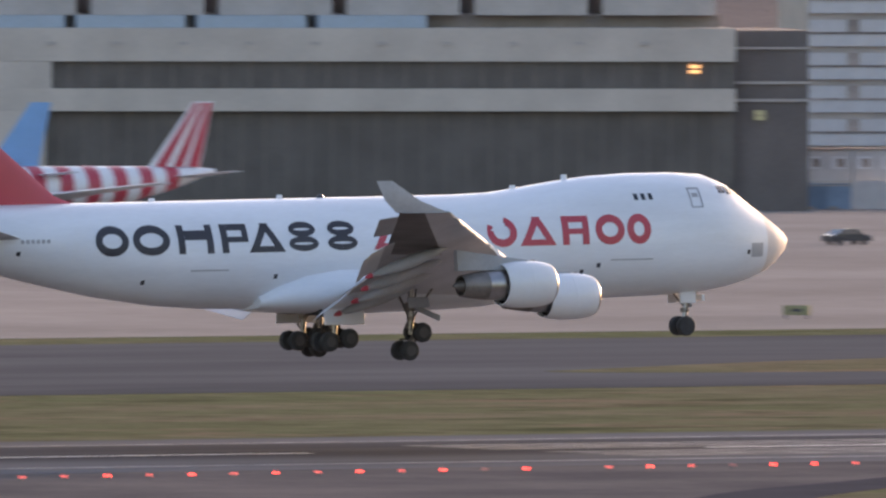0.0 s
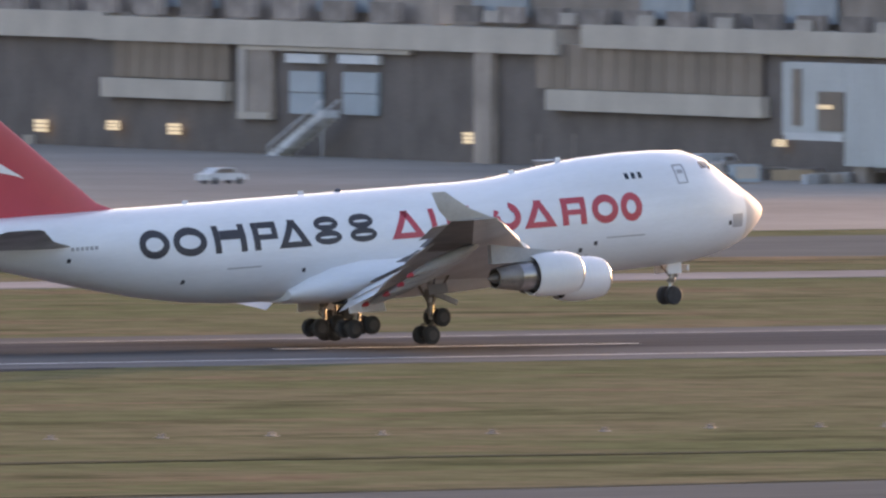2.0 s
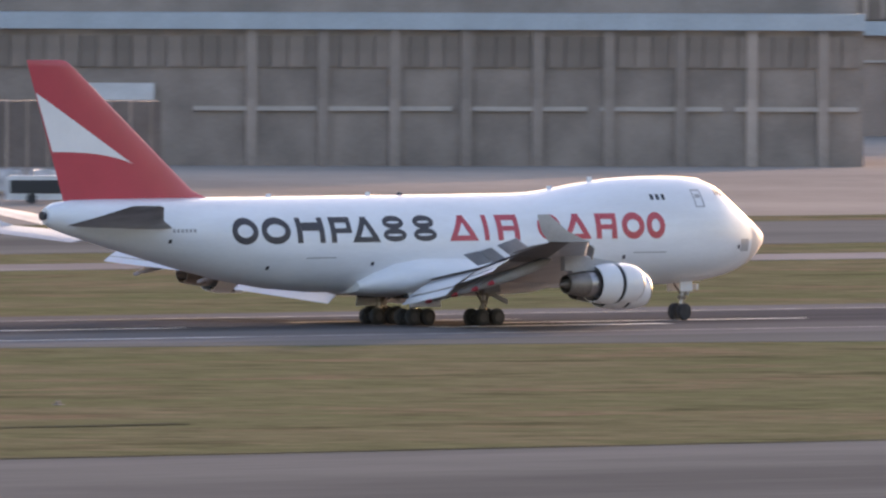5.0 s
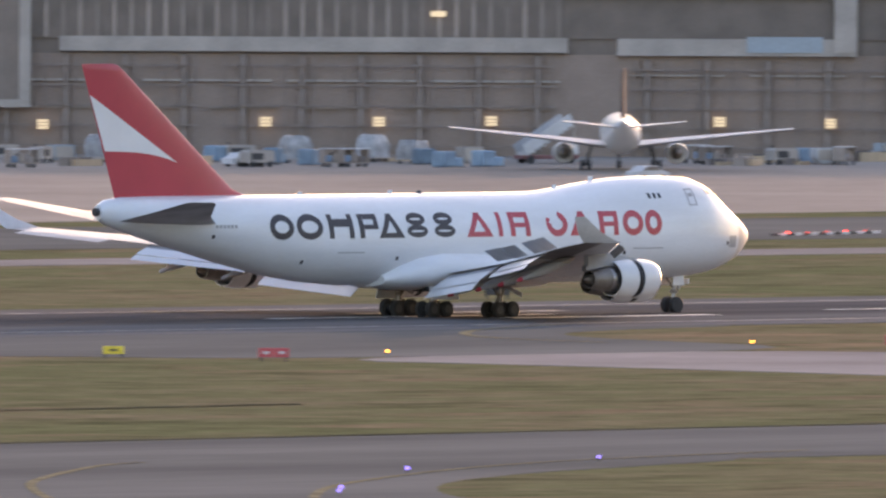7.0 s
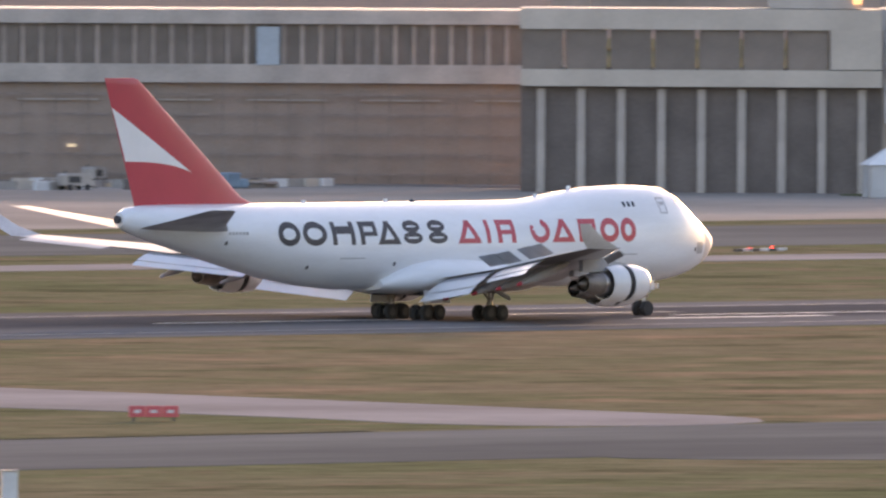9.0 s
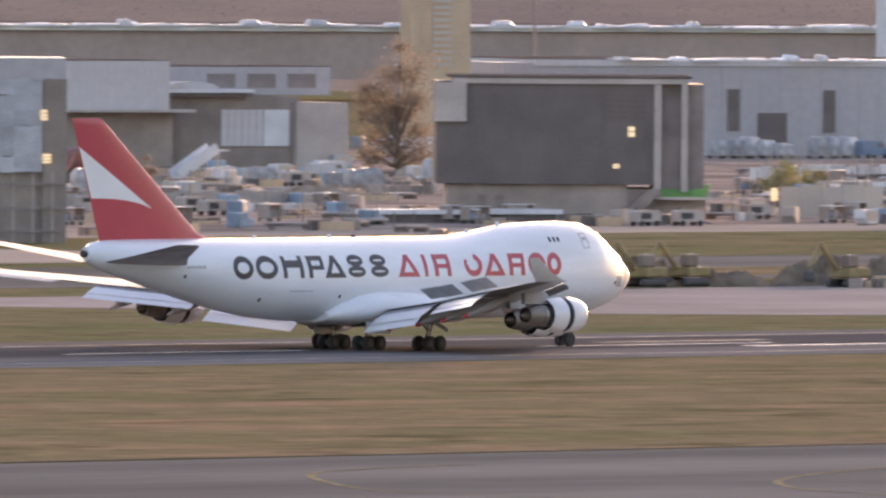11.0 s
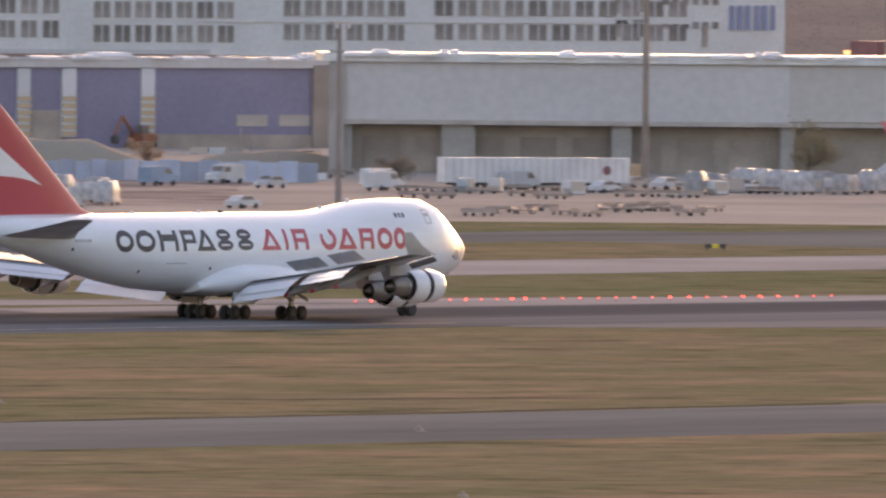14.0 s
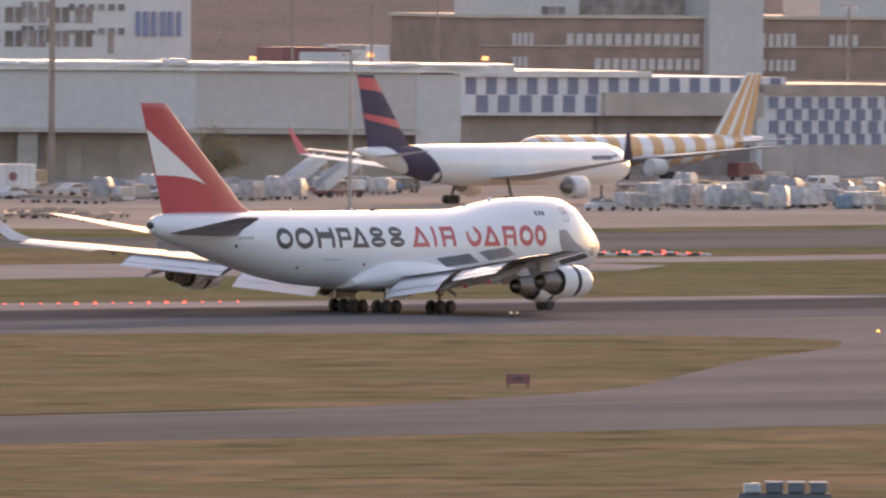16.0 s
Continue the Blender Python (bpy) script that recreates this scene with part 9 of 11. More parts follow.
grass_light(1902.6, 1360.3)
grass_light(1288.8, 1255.2)
grass_light(1378.6, 1053.1)
grass_light(1525.9, 1169.6)
edge_light(1989.1, 1454.3, WHITELIGHT, "small white runway light")
edge_light(1989.7, 1454.0, WHITELIGHT, "small white runway light")
edge_light(1968.0, 1430.1, WHITELIGHT, "small white runway light")
edge_light(1968.6, 1429.8, WHITELIGHT, "small white runway light")
globe_lamp(1309.6, 1066.3)
steel_frame(1310.5, 1074.0)
light_boxes(1439.9, 1023.9)
grey_cabinet(1148.6, 1104.3, 0.95, 1.7)
grey_cabinet(1147.6, 1105.1, 0.8, 1.7)
lamp_mast(2536.4, 2010.7, 46.0, 0.42)
lamp_mast(2375.1, 1832.7, 21.5, 0.38)
lamp_mast(2609.1, 1965.8, 40.0, 0.45)
lamp_mast(2480.6, 1825.7, 18.5, 0.22)
lamp_mast(2866.3, 2028.3, 22.0, 0.25)
lamp_mast(2796.9, 2068.1, 40.0, 0.25)
lamp_mast(2808.7, 2063.9, 40.0, 0.20)
lamp_mast(2818.6, 2060.5, 24.0, 0.20)
sign_base(2334.8, 1717.7)
vehicle(1319.5, 2049.1, "car", CARDARK)
vehicle(1385.6, 1933.9, "car", CABIN)
apron_bus = tagged(vehicle(1371.1, 2052.8, "bus", SIGNDARK), "dark grey passenger bus driving along the apron")
vehicle(1873.0, 1879.6, "car", CABIN)
vehicle(2519.4, 1937.2, "van", CABIN)
vehicle(2541.6, 1933.6, "van", CABIN)
vehicle(2533.4, 1914.8, "car", CABIN)
vehicle(2608.1, 1968.1, "van", TAN)
vehicle(2541.3, 1954.6, "van", CABIN)
vehicle(2387.8, 1856.2, "car", CABIN)
vehicle(2453.9, 2120.1, "van", CABIN)
vehicle(2468.3, 2133.2, "van", CABIN)
vehicle(2455.7, 2118.7, "car", CABIN)
vehicle(2576.3, 1829.6, "car", CABIN)
vehicle(2374.7, 1871.8, "car", CABIN)
vehicle(2370.3, 1883.1, "van", CABIN)
vehicle(1559.6, 1819.1, "bus", CABIN)
vehicle(1339.8, 2034.0, "van", MID)
vehicle(1346.8, 2036.6, "car", MID)
vehicle(1360.5, 2048.8, "van", CABIN)
vehicle(1546.6, 1826.5, "van", CABIN)
vehicle(1485.7, 1819.7, "van", MIDDARK)
vehicle(2525.1, 1975.8, "van", BLUEHOARD)
vehicle(2546.5, 1945.0, "van", CABIN)
vehicle(1893.6, 1958.9, "car", CABIN)
vehicle(2074.3, 1837.7, "van", MID)
vehicle(2672.2, 1895.1, "van", CABIN)
vehicle(2388.2, 2099.7, "digger", ORANGE)
vehicle(2137.7, 1905.2, "digger", ORANGE)
vehicle(2814.4, 2205.1, "digger", ORANGE)
vehicle(2771.4, 1977.0, "van", REDCONT)
vehicle(1437.8, 1929.9, "van", CABIN)
vehicle(1350.9, 2065.2, "car", CABIN)
vehicle(1339.8, 2033.8, "car", CABIN)
vehicle(1347.0, 2036.3, "van", MID)
vehicle(1363.5, 2053.7, "van", CABIN)
vehicle(2528.7, 1824.7, "car", CABIN)
cargo(2350.9, 1890.4, "pallet", 21)
cargo(2350.7, 1887.8, "pallet", 29)
cargo(2366.6, 1898.4, "pallet", 8)
cargo(2355.5, 1886.7, "pallet", 29)
cargo(2356.7, 1884.8, "pallet", 7)
cargo(2356.9, 1882.1, "pallet", -4)
cargo(2353.7, 1876.1, "pallet", -3)
cargo(2385.3, 1899.1, "pallet", -20)
cargo(2373.3, 1886.5, "container", 22)
cargo(2381.7, 1890.3, "pallet", -21)
cargo(2372.6, 1880.6, "pallet", -11)
cargo(2380.7, 1884.5, "pallet", 7)
cargo(2391.4, 1889.8, "pallet", -9)
cargo(2385.8, 1882.8, "pallet", 3)
cargo(2365.7, 1864.1, "pallet", -16)
cargo(2400.1, 1888.3, "pallet", -19)
cargo(2389.4, 1877.0, "pallet", 23)
cargo(2414.9, 1939.2, "container", -10)
cargo(2399.4, 1921.8, "pallet", 12)
cargo(2433.8, 1944.1, "container", -15)
cargo(2405.5, 1916.3, "container", -24)
cargo(2406.9, 1913.0, "container", -22)
cargo(2434.3, 1929.1, "pallet", -29)
cargo(2440.5, 1929.0, "pallet", 1)
cargo(2423.1, 1910.1, "pallet", 17)
cargo(2434.8, 1914.1, "pallet", 10)
cargo(2548.7, 1911.3, "pallet", -19)
cargo(2534.0, 1898.3, "container", -6)
cargo(2550.6, 1908.4, "container", -22)
cargo(2561.9, 1915.4, "pallet", 29)
cargo(2563.8, 1914.4, "pallet", 0)
cargo(2554.5, 1905.4, "pallet", -26)
cargo(2566.2, 1912.3, "pallet", 15)
cargo(2546.2, 1895.4, "pallet", -20)
cargo(2560.5, 1904.0, "container", -29)
cargo(2573.5, 1912.4, "pallet", -28)
cargo(2561.0, 1901.4, "container", 24)
cargo(2553.0, 1893.6, "pallet", 7)
cargo(2566.5, 1901.6, "pallet", -30)
cargo(2563.8, 1897.7, "pallet", -5)
cargo(2569.4, 1899.2, "pallet", 22)
cargo(2632.3, 1941.9, "pallet", 4)
cargo(2623.8, 1933.8, "pallet", 20)
cargo(2595.5, 1911.8, "tarp", 17)
cargo(2627.6, 1933.0, "tarp", -8)
cargo(2628.4, 1931.4, "container", -5)
cargo(2614.7, 1919.4, "pallet", 18)
cargo(2645.1, 1940.6, "tarp", -3)
cargo(2628.9, 1926.4, "tarp", -29)
cargo(2532.4, 1900.4, "pallet", 23)
cargo(2561.9, 1920.6, "pallet", -24)
cargo(2561.1, 1917.6, "pallet", -6)
cargo(2566.9, 1919.2, "pallet", -7)
cargo(2561.7, 1913.5, "pallet", -2)
cargo(2542.2, 1830.5, "pallet", -6)
cargo(2562.6, 1843.9, "container", -16)
cargo(2534.2, 1822.2, "pallet", -27)
cargo(2565.4, 1842.5, "pallet", -5)
cargo(2570.8, 1844.9, "pallet", -16)
cargo(2574.4, 1846.0, "pallet", 27)
cargo(2559.2, 1834.0, "pallet", 2)
cargo(2572.7, 1841.9, "pallet", 16)
cargo(2554.1, 1826.2, "pallet", 26)
cargo(2558.7, 1828.4, "pallet", -23)
cargo(2554.1, 1823.4, "pallet", -13)
cargo(2581.4, 1841.7, "container", -26)
cargo(2572.4, 1833.6, "container", 20)
cargo(2568.7, 1829.1, "container", -20)
cargo(2561.7, 1822.6, "pallet", 29)
cargo(2578.2, 1832.9, "pallet", -25)
cargo(2574.8, 1828.3, "pallet", -7)
cargo(2585.2, 1834.6, "pallet", -9)
cargo(2596.4, 1840.8, "pallet", -16)
cargo(2595.2, 1838.1, "pallet", 6)
cargo(2574.6, 1821.6, "tarp", -18)
cargo(2575.6, 1821.1, "pallet", -9)
cargo(2597.3, 1834.5, "container", -14)
cargo(2565.3, 1810.1, "container", 22)
cargo(2627.9, 1890.8, "crate", -28)
cargo(2610.9, 1876.8, "pallet", 9)
cargo(2615.1, 1876.8, "pallet", 4)
cargo(2649.4, 1899.0, "pallet", 14)
cargo(2630.1, 1883.2, "container", -18)
cargo(2635.7, 1884.5, "crate", -27)
cargo(2645.2, 1889.1, "container", -15)
cargo(2657.2, 1895.3, "container", -6)
cargo(2658.9, 1894.2, "pallet", -9)
cargo(2656.7, 1890.3, "pallet", 1)
cargo(2642.5, 1878.3, "pallet", 19)
cargo(2651.8, 1882.2, "container", -4)
cargo(2648.2, 1877.6, "crate", -24)
cargo(2645.2, 1872.4, "pallet", 27)
cargo(2635.8, 1863.6, "container", 15)
cargo(2645.3, 1868.0, "pallet", 21)
cargo(2490.4, 2178.9, "crate", -13)
cargo(2429.6, 2123.6, "crate", -13)
cargo(2343.3, 2046.6, "container", 18)
cargo(2336.7, 2040.0, "container", -26)
cargo(2474.8, 2158.1, "crate", -22)
cargo(2496.3, 2174.9, "tarp", 9)
cargo(2425.9, 2112.1, "container", 21)
cargo(2442.9, 2125.2, "crate", 0)
cargo(2360.9, 2052.2, "crate", 13)
cargo(2481.9, 2155.8, "crate", -1)
cargo(2407.2, 2089.6, "crate", -2)
cargo(2508.3, 2175.6, "crate", 17)
cargo(2501.2, 2167.2, "crate", -11)
cargo(2418.7, 2094.9, "tarp", -13)
cargo(2458.2, 2126.8, "container", -11)
cargo(2418.2, 2091.2, "crate", 19)
cargo(2417.7, 2088.1, "tarp", 6)
cargo(2547.4, 2198.6, "container", -29)
cargo(2360.9, 2036.7, "crate", 7)
cargo(2428.3, 2093.2, "crate", -16)
cargo(2373.7, 2044.0, "crate", -17)
cargo(2380.2, 2048.3, "crate", 9)
cargo(2434.4, 2092.7, "crate", -13)
cargo(2567.0, 2204.9, "crate", 19)
cargo(2529.2, 2171.7, "crate", 16)
cargo(2477.6, 2125.7, "container", -24)
cargo(2712.2, 2370.6, "tarp", 21)
cargo(2705.3, 2362.0, "crate", 23)
cargo(2604.9, 2272.2, "tarp", -22)
cargo(2619.5, 2282.9, "tarp", -23)
cargo(2627.7, 2287.9, "crate", -2)
cargo(2703.2, 2350.9, "pallet", 25)
cargo(2720.5, 2364.2, "crate", 25)
cargo(2690.3, 2335.2, "crate", 16)
cargo(2602.5, 2256.6, "pallet", -12)
cargo(2666.6, 2310.5, "pallet", 18)
cargo(2604.6, 2254.1, "tarp", -17)
cargo(2627.4, 2272.0, "pallet", 7)
cargo(2643.3, 2283.3, "pallet", 13)
cargo(2611.6, 2253.7, "crate", 11)
cargo(2703.9, 2330.9, "tarp", 24)
cargo(2635.4, 2269.5, "crate", 26)
cargo(2663.4, 2291.6, "pallet", -21)
cargo(2642.2, 2270.6, "pallet", -11)
cargo(2709.2, 2326.6, "tarp", 11)
cargo(2632.7, 2258.2, "pallet", -2)
cargo(2745.7, 2303.4, "tarp", 29)
cargo(2724.3, 2281.9, "tarp", 26)
cargo(2793.1, 2337.1, "pallet", 5)
cargo(2776.5, 2321.6, "tarp", -26)
cargo(2768.3, 2312.2, "pallet", -26)
cargo(2731.7, 2278.3, "pallet", -29)
cargo(2785.5, 2320.3, "tarp", 16)
cargo(2741.3, 2281.5, "pallet", -22)
cargo(2733.0, 2272.6, "tarp", 11)
cargo(2748.2, 2281.9, "tarp", 8)
cargo(2817.0, 2336.6, "tarp", -30)
cargo(2724.6, 2257.1, "pallet", -13)
cargo(2288.3, 1916.9, "barrier", -18)
cargo(2294.6, 1919.8, "container", 13)
cargo(2316.3, 1936.0, "tarp", -8)
cargo(2331.5, 1947.4, "tarp", 23)
cargo(2363.3, 1971.5, "poles", -16)
cargo(2334.3, 1946.3, "container", -2)
cargo(2314.7, 1927.4, "crate", 15)
cargo(2378.6, 1978.7, "crate", -21)
cargo(2306.1, 1916.4, "crate", 21)
cargo(2377.6, 1973.8, "crate", -25)
cargo(2314.3, 1919.4, "crate", -20)
cargo(2257.4, 1870.7, "barrier", 10)
cargo(2259.0, 1870.7, "tarp", -24)
cargo(2258.3, 1868.2, "crate", 11)
cargo(2340.9, 1934.2, "barrier", 15)
cargo(2391.9, 1975.0, "barrier", -13)
cargo(2530.3, 2114.0, "barrier", 0)
cargo(2491.7, 2077.9, "crate", 19)
cargo(2584.7, 2153.3, "barrier", -18)
cargo(2541.1, 2114.0, "barrier", -8)
cargo(2529.7, 2100.8, "poles", -13)
cargo(2580.4, 2140.3, "poles", -21)
cargo(2538.2, 2101.8, "poles", -12)
cargo(2475.2, 2047.4, "barrier", 2)
cargo(2647.7, 2186.5, "barrier", 8)
cargo(2596.3, 2141.6, "poles", 9)
cargo(2612.2, 2151.5, "crate", 13)
cargo(2561.7, 2107.0, "poles", -2)
cargo(2505.5, 2057.3, "poles", 11)
cargo(2487.1, 2039.3, "crate", 10)
cargo(2476.0, 2027.1, "crate", 6)
cargo(2604.7, 2129.5, "crate", -16)
cargo(2472.9, 2019.4, "crate", 6)
cargo(2636.1, 2148.9, "poles", 24)
cargo(2674.6, 2177.4, "barrier", 9)
cargo(2568.6, 2087.9, "poles", 13)
cargo(2558.7, 2140.1, "poles", -22)
cargo(2546.1, 2127.7, "barrier", 3)
cargo(2458.2, 2052.8, "crate", -21)
cargo(2460.4, 2053.7, "barrier", 1)
cargo(2554.7, 2130.5, "crate", -26)
cargo(2548.7, 2124.0, "crate", -4)
cargo(2559.0, 2130.1, "poles", -5)
cargo(2527.5, 2103.0, "crate", 26)
cargo(2486.8, 2067.0, "tarp", 29)
cargo(2465.6, 2048.0, "barrier", -11)
cargo(2481.5, 2059.1, "barrier", -13)
cargo(2550.4, 2114.7, "barrier", -6)
cargo(2423.1, 2008.1, "poles", -23)
cargo(2444.6, 2023.7, "poles", -23)
cargo(2580.3, 2134.3, "crate", -26)
cargo(2411.3, 1993.7, "poles", -16)
cargo(2531.6, 2091.4, "crate", 11)
cargo(2580.3, 2129.8, "poles", -14)
cargo(2451.0, 2004.6, "crate", -28)
cargo(2506.6, 2048.6, "container", 18)
cargo(2320.5, 1895.6, "poles", -30)
cargo(2386.5, 1948.2, "crate", 15)
cargo(2507.9, 2046.2, "crate", 2)
cargo(2402.3, 1958.3, "container", -29)
cargo(2402.5, 1957.8, "container", -10)
cargo(2368.3, 1928.7, "poles", -14)
cargo(2400.8, 1953.4, "barrier", -27)
cargo(2502.1, 2035.1, "crate", 15)
cargo(2452.4, 1993.4, "barrier", 27)
cargo(2378.7, 1932.0, "barrier", 12)
cargo(2326.2, 1888.4, "poles", 6)
cargo(2490.0, 2019.9, "poles", -11)
cargo(2342.0, 1898.2, "crate", -4)
cargo(2537.1, 2055.7, "container", -20)
cargo(2361.6, 1911.7, "crate", -5)
cargo(2353.8, 1903.9, "crate", -23)
cargo(2389.6, 1932.2, "crate", 13)
cargo(2458.6, 1986.8, "barrier", -21)
cargo(2382.6, 1923.9, "barrier", 3)
cargo(2348.3, 1894.7, "crate", 6)
cargo(2499.9, 2015.5, "crate", -14)
cargo(2469.1, 1989.6, "container", -29)
cargo(1945.1, 1613.7, "crate", 28)
cargo(1955.1, 1618.6, "crate", -23)
cargo(1947.3, 1611.3, "crate", -10)
cargo(1959.9, 1616.9, "crate", 10)
cargo(2632.1, 2170.3, "barrier", -29)
cargo(2550.1, 2100.3, "poles", 16)
cargo(2555.8, 2103.1, "barrier", -16)
cargo(2628.9, 2160.9, "crate", -23)
cargo(2663.5, 2187.0, "poles", 1)
cargo(2628.8, 2156.3, "poles", -6)
cargo(2597.8, 2127.9, "poles", 18)
cargo(2574.2, 2106.4, "barrier", 8)
cargo(2578.1, 2107.2, "crate", 15)
cargo(2612.4, 2133.7, "barrier", 28)
cargo(2612.0, 2130.3, "poles", -9)
cargo(2584.8, 2105.7, "poles", -4)
cargo(2627.4, 2138.7, "crate", -12)
cargo(2614.1, 2125.8, "barrier", -8)
cargo(2657.0, 2157.4, "crate", -20)
cargo(2657.7, 2155.8, "poles", 7)
cargo(2614.5, 2119.0, "poles", 22)
cargo(2596.9, 2102.1, "barrier", -6)
cargo(2622.0, 2120.1, "crate", -19)
cargo(2581.3, 2085.4, "poles", 2)
cargo(2632.4, 2124.4, "poles", -1)
cargo(2703.0, 2179.2, "barrier", -1)
cargo(2162.5, 1905.4, "tarp", -5)
cargo(2326.5, 2048.2, "poles", -26)
cargo(2244.1, 1974.4, "tarp", -16)
cargo(2300.5, 2022.5, "barrier", -4)
cargo(2113.2, 1857.1, "crate", -19)
cargo(2252.0, 1977.4, "barrier", 25)
cargo(2109.3, 1850.7, "crate", -7)
cargo(2326.5, 2039.5, "crate", -5)
cargo(2253.8, 1974.4, "poles", -1)
cargo(2134.2, 1868.4, "crate", -10)
cargo(2116.9, 1852.0, "crate", 11)
cargo(2278.9, 1991.8, "poles", -29)
cargo(2134.2, 1864.4, "crate", 23)
cargo(2249.1, 1963.5, "tarp", -10)
cargo(2182.3, 1904.0, "crate", -9)
cargo(2277.9, 1985.4, "crate", -30)
cargo(2259.3, 1967.7, "barrier", -29)
cargo(2267.9, 1973.7, "tarp", -15)
cargo(2166.7, 1884.6, "tarp", 9)
cargo(2258.1, 1963.3, "barrier", -1)
cargo(2318.0, 2013.9, "crate", 26)
cargo(2204.8, 1913.5, "tarp", 17)
cargo(2219.5, 1924.9, "crate", -9)
cargo(2162.2, 1873.7, "poles", -26)
cargo(2240.1, 1940.2, "crate", 6)
cargo(2285.6, 1978.6, "tarp", 3)
cargo(2313.3, 2001.1, "crate", -14)
cargo(2301.6, 1989.2, "poles", -25)
cargo(2161.9, 1866.8, "crate", -29)
cargo(2224.4, 1920.0, "poles", -8)
cargo(2180.7, 1880.2, "poles", 21)
cargo(2194.0, 1890.3, "poles", -19)
cargo(2227.8, 1918.4, "barrier", 9)
cargo(2336.0, 2010.7, "crate", -25)
cargo(2248.9, 1934.0, "crate", 28)
cargo(2348.5, 2017.9, "poles", 10)
cargo(2161.8, 1856.0, "poles", 9)
cargo(2266.5, 1945.0, "crate", 7)
cargo(2235.6, 1916.7, "crate", -4)
cargo(2147.3, 1839.4, "crate", 27)
cargo(2478.3, 2183.1, "crate", -6)
cargo(2354.1, 2071.8, "pallet", -29)
cargo(2472.7, 2173.4, "crate", 28)
cargo(2348.3, 2061.3, "pallet", 20)
cargo(2387.6, 2093.4, "barrier", -16)
cargo(2357.9, 2064.4, "poles", 16)
cargo(2347.0, 2052.3, "crate", -15)
cargo(2491.6, 2176.5, "poles", 18)
cargo(2481.1, 2164.9, "barrier", -22)
cargo(2385.2, 2078.3, "poles", -15)
cargo(2424.8, 2110.2, "barrier", 24)
cargo(2358.9, 2051.1, "crate", 14)
cargo(2409.0, 2091.8, "pallet", -16)
cargo(2365.4, 2051.3, "poles", -12)
cargo(2453.0, 2124.6, "crate", 21)
cargo(2477.7, 2144.4, "barrier", 3)
cargo(2448.4, 2115.7, "crate", -14)
cargo(2404.7, 2076.0, "pallet", -15)
cargo(2378.5, 2050.4, "pallet", -26)
cargo(2392.4, 2060.6, "pallet", -26)
cargo(2379.7, 2047.3, "crate", 27)
cargo(2493.9, 2142.8, "barrier", 8)
cargo(2395.0, 2055.2, "barrier", 29)
cargo(2466.1, 2113.4, "pallet", -2)
cargo(1894.1, 1995.1, "tarp", -28)
cargo(1869.1, 1966.0, "tarp", -20)
cargo(1889.5, 1984.5, "tarp", 28)
cargo(1899.3, 1991.5, "container", -14)
cargo(1882.6, 1971.1, "crate", -1)
cargo(1901.0, 1987.7, "pallet", 20)
cargo(1899.0, 1982.4, "pallet", -24)
cargo(1885.6, 1966.4, "tarp", -0)
cargo(1884.4, 1962.2, "tarp", -2)
cargo(1901.0, 1976.2, "tarp", 1)
cargo(1896.2, 1968.7, "crate", 23)
cargo(1913.5, 1983.1, "tarp", 9)
cargo(1915.6, 1982.3, "tarp", -16)
cargo(1893.1, 1956.3, "tarp", -7)
cargo(1909.3, 1970.4, "tarp", 30)
cargo(1914.8, 1973.0, "pallet", -23)
cargo(1905.7, 1961.3, "tarp", 21)
cargo(1901.3, 1953.2, "tarp", -20)
cargo(1902.5, 1951.9, "tarp", -11)
cargo(1927.6, 1974.7, "pallet", 14)
cargo(1932.4, 1976.8, "crate", 3)
cargo(1923.6, 1964.6, "pallet", 13)
cargo(1920.3, 1959.0, "tarp", -15)
cargo(1909.3, 1945.0, "tarp", 3)
cargo(1929.8, 1962.3, "container", -13)
cargo(1915.9, 1945.9, "tarp", -3)
cargo(1952.2, 1951.8, "tarp", 5)
cargo(1947.7, 1944.7, "tarp", -17)
cargo(1947.0, 1941.7, "crate", -18)
cargo(1947.4, 1939.8, "crate", 28)
cargo(1963.1, 1953.3, "crate", -28)
cargo(1953.2, 1940.5, "tarp", -1)
cargo(1955.2, 1940.7, "crate", 27)
cargo(1960.2, 1943.3, "tarp", -15)
cargo(1957.9, 1938.6, "container", -18)
cargo(1957.9, 1936.1, "tarp", 26)
cargo(1977.7, 1953.7, "crate", 21)
cargo(1977.4, 1951.0, "crate", -14)
cargo(1988.9, 1960.1, "container", -2)
cargo(1983.9, 1953.0, "poles", -13)
cargo(1991.8, 1958.2, "poles", 9)
cargo(1975.8, 1940.2, "tarp", -20)
cargo(1989.0, 1950.9, "container", 11)
cargo(1972.7, 1932.6, "container", 9)
cargo(1987.3, 1939.6, "crate", 6)
cargo(1981.0, 1930.3, "tarp", 16)
cargo(1999.9, 1946.7, "tarp", 20)
cargo(2001.0, 1945.2, "tarp", -1)
cargo(1970.7, 1913.2, "crate", -5)
cargo(1993.0, 1931.8, "tarp", -21)
cargo(1992.5, 1928.6, "barrier", 7)
cargo(1982.9, 1917.4, "tarp", -11)
cargo(1988.8, 1920.4, "crate", 24)
cargo(1971.6, 1901.4, "poles", -26)
cargo(1999.4, 1926.0, "crate", -21)
cargo(1986.0, 1910.1, "barrier", -11)
cargo(2003.1, 1924.5, "barrier", 3)
cargo(1986.2, 1905.2, "barrier", 10)
cargo(1999.2, 1915.5, "crate", 19)
cargo(1990.4, 1904.5, "tarp", -10)
cargo(2024.5, 1934.3, "tarp", 22)
cargo(2010.0, 1918.3, "crate", 15)
cargo(2006.9, 1913.3, "barrier", -26)
cargo(2000.0, 1903.5, "crate", 8)
cargo(2022.1, 1922.8, "barrier", -12)
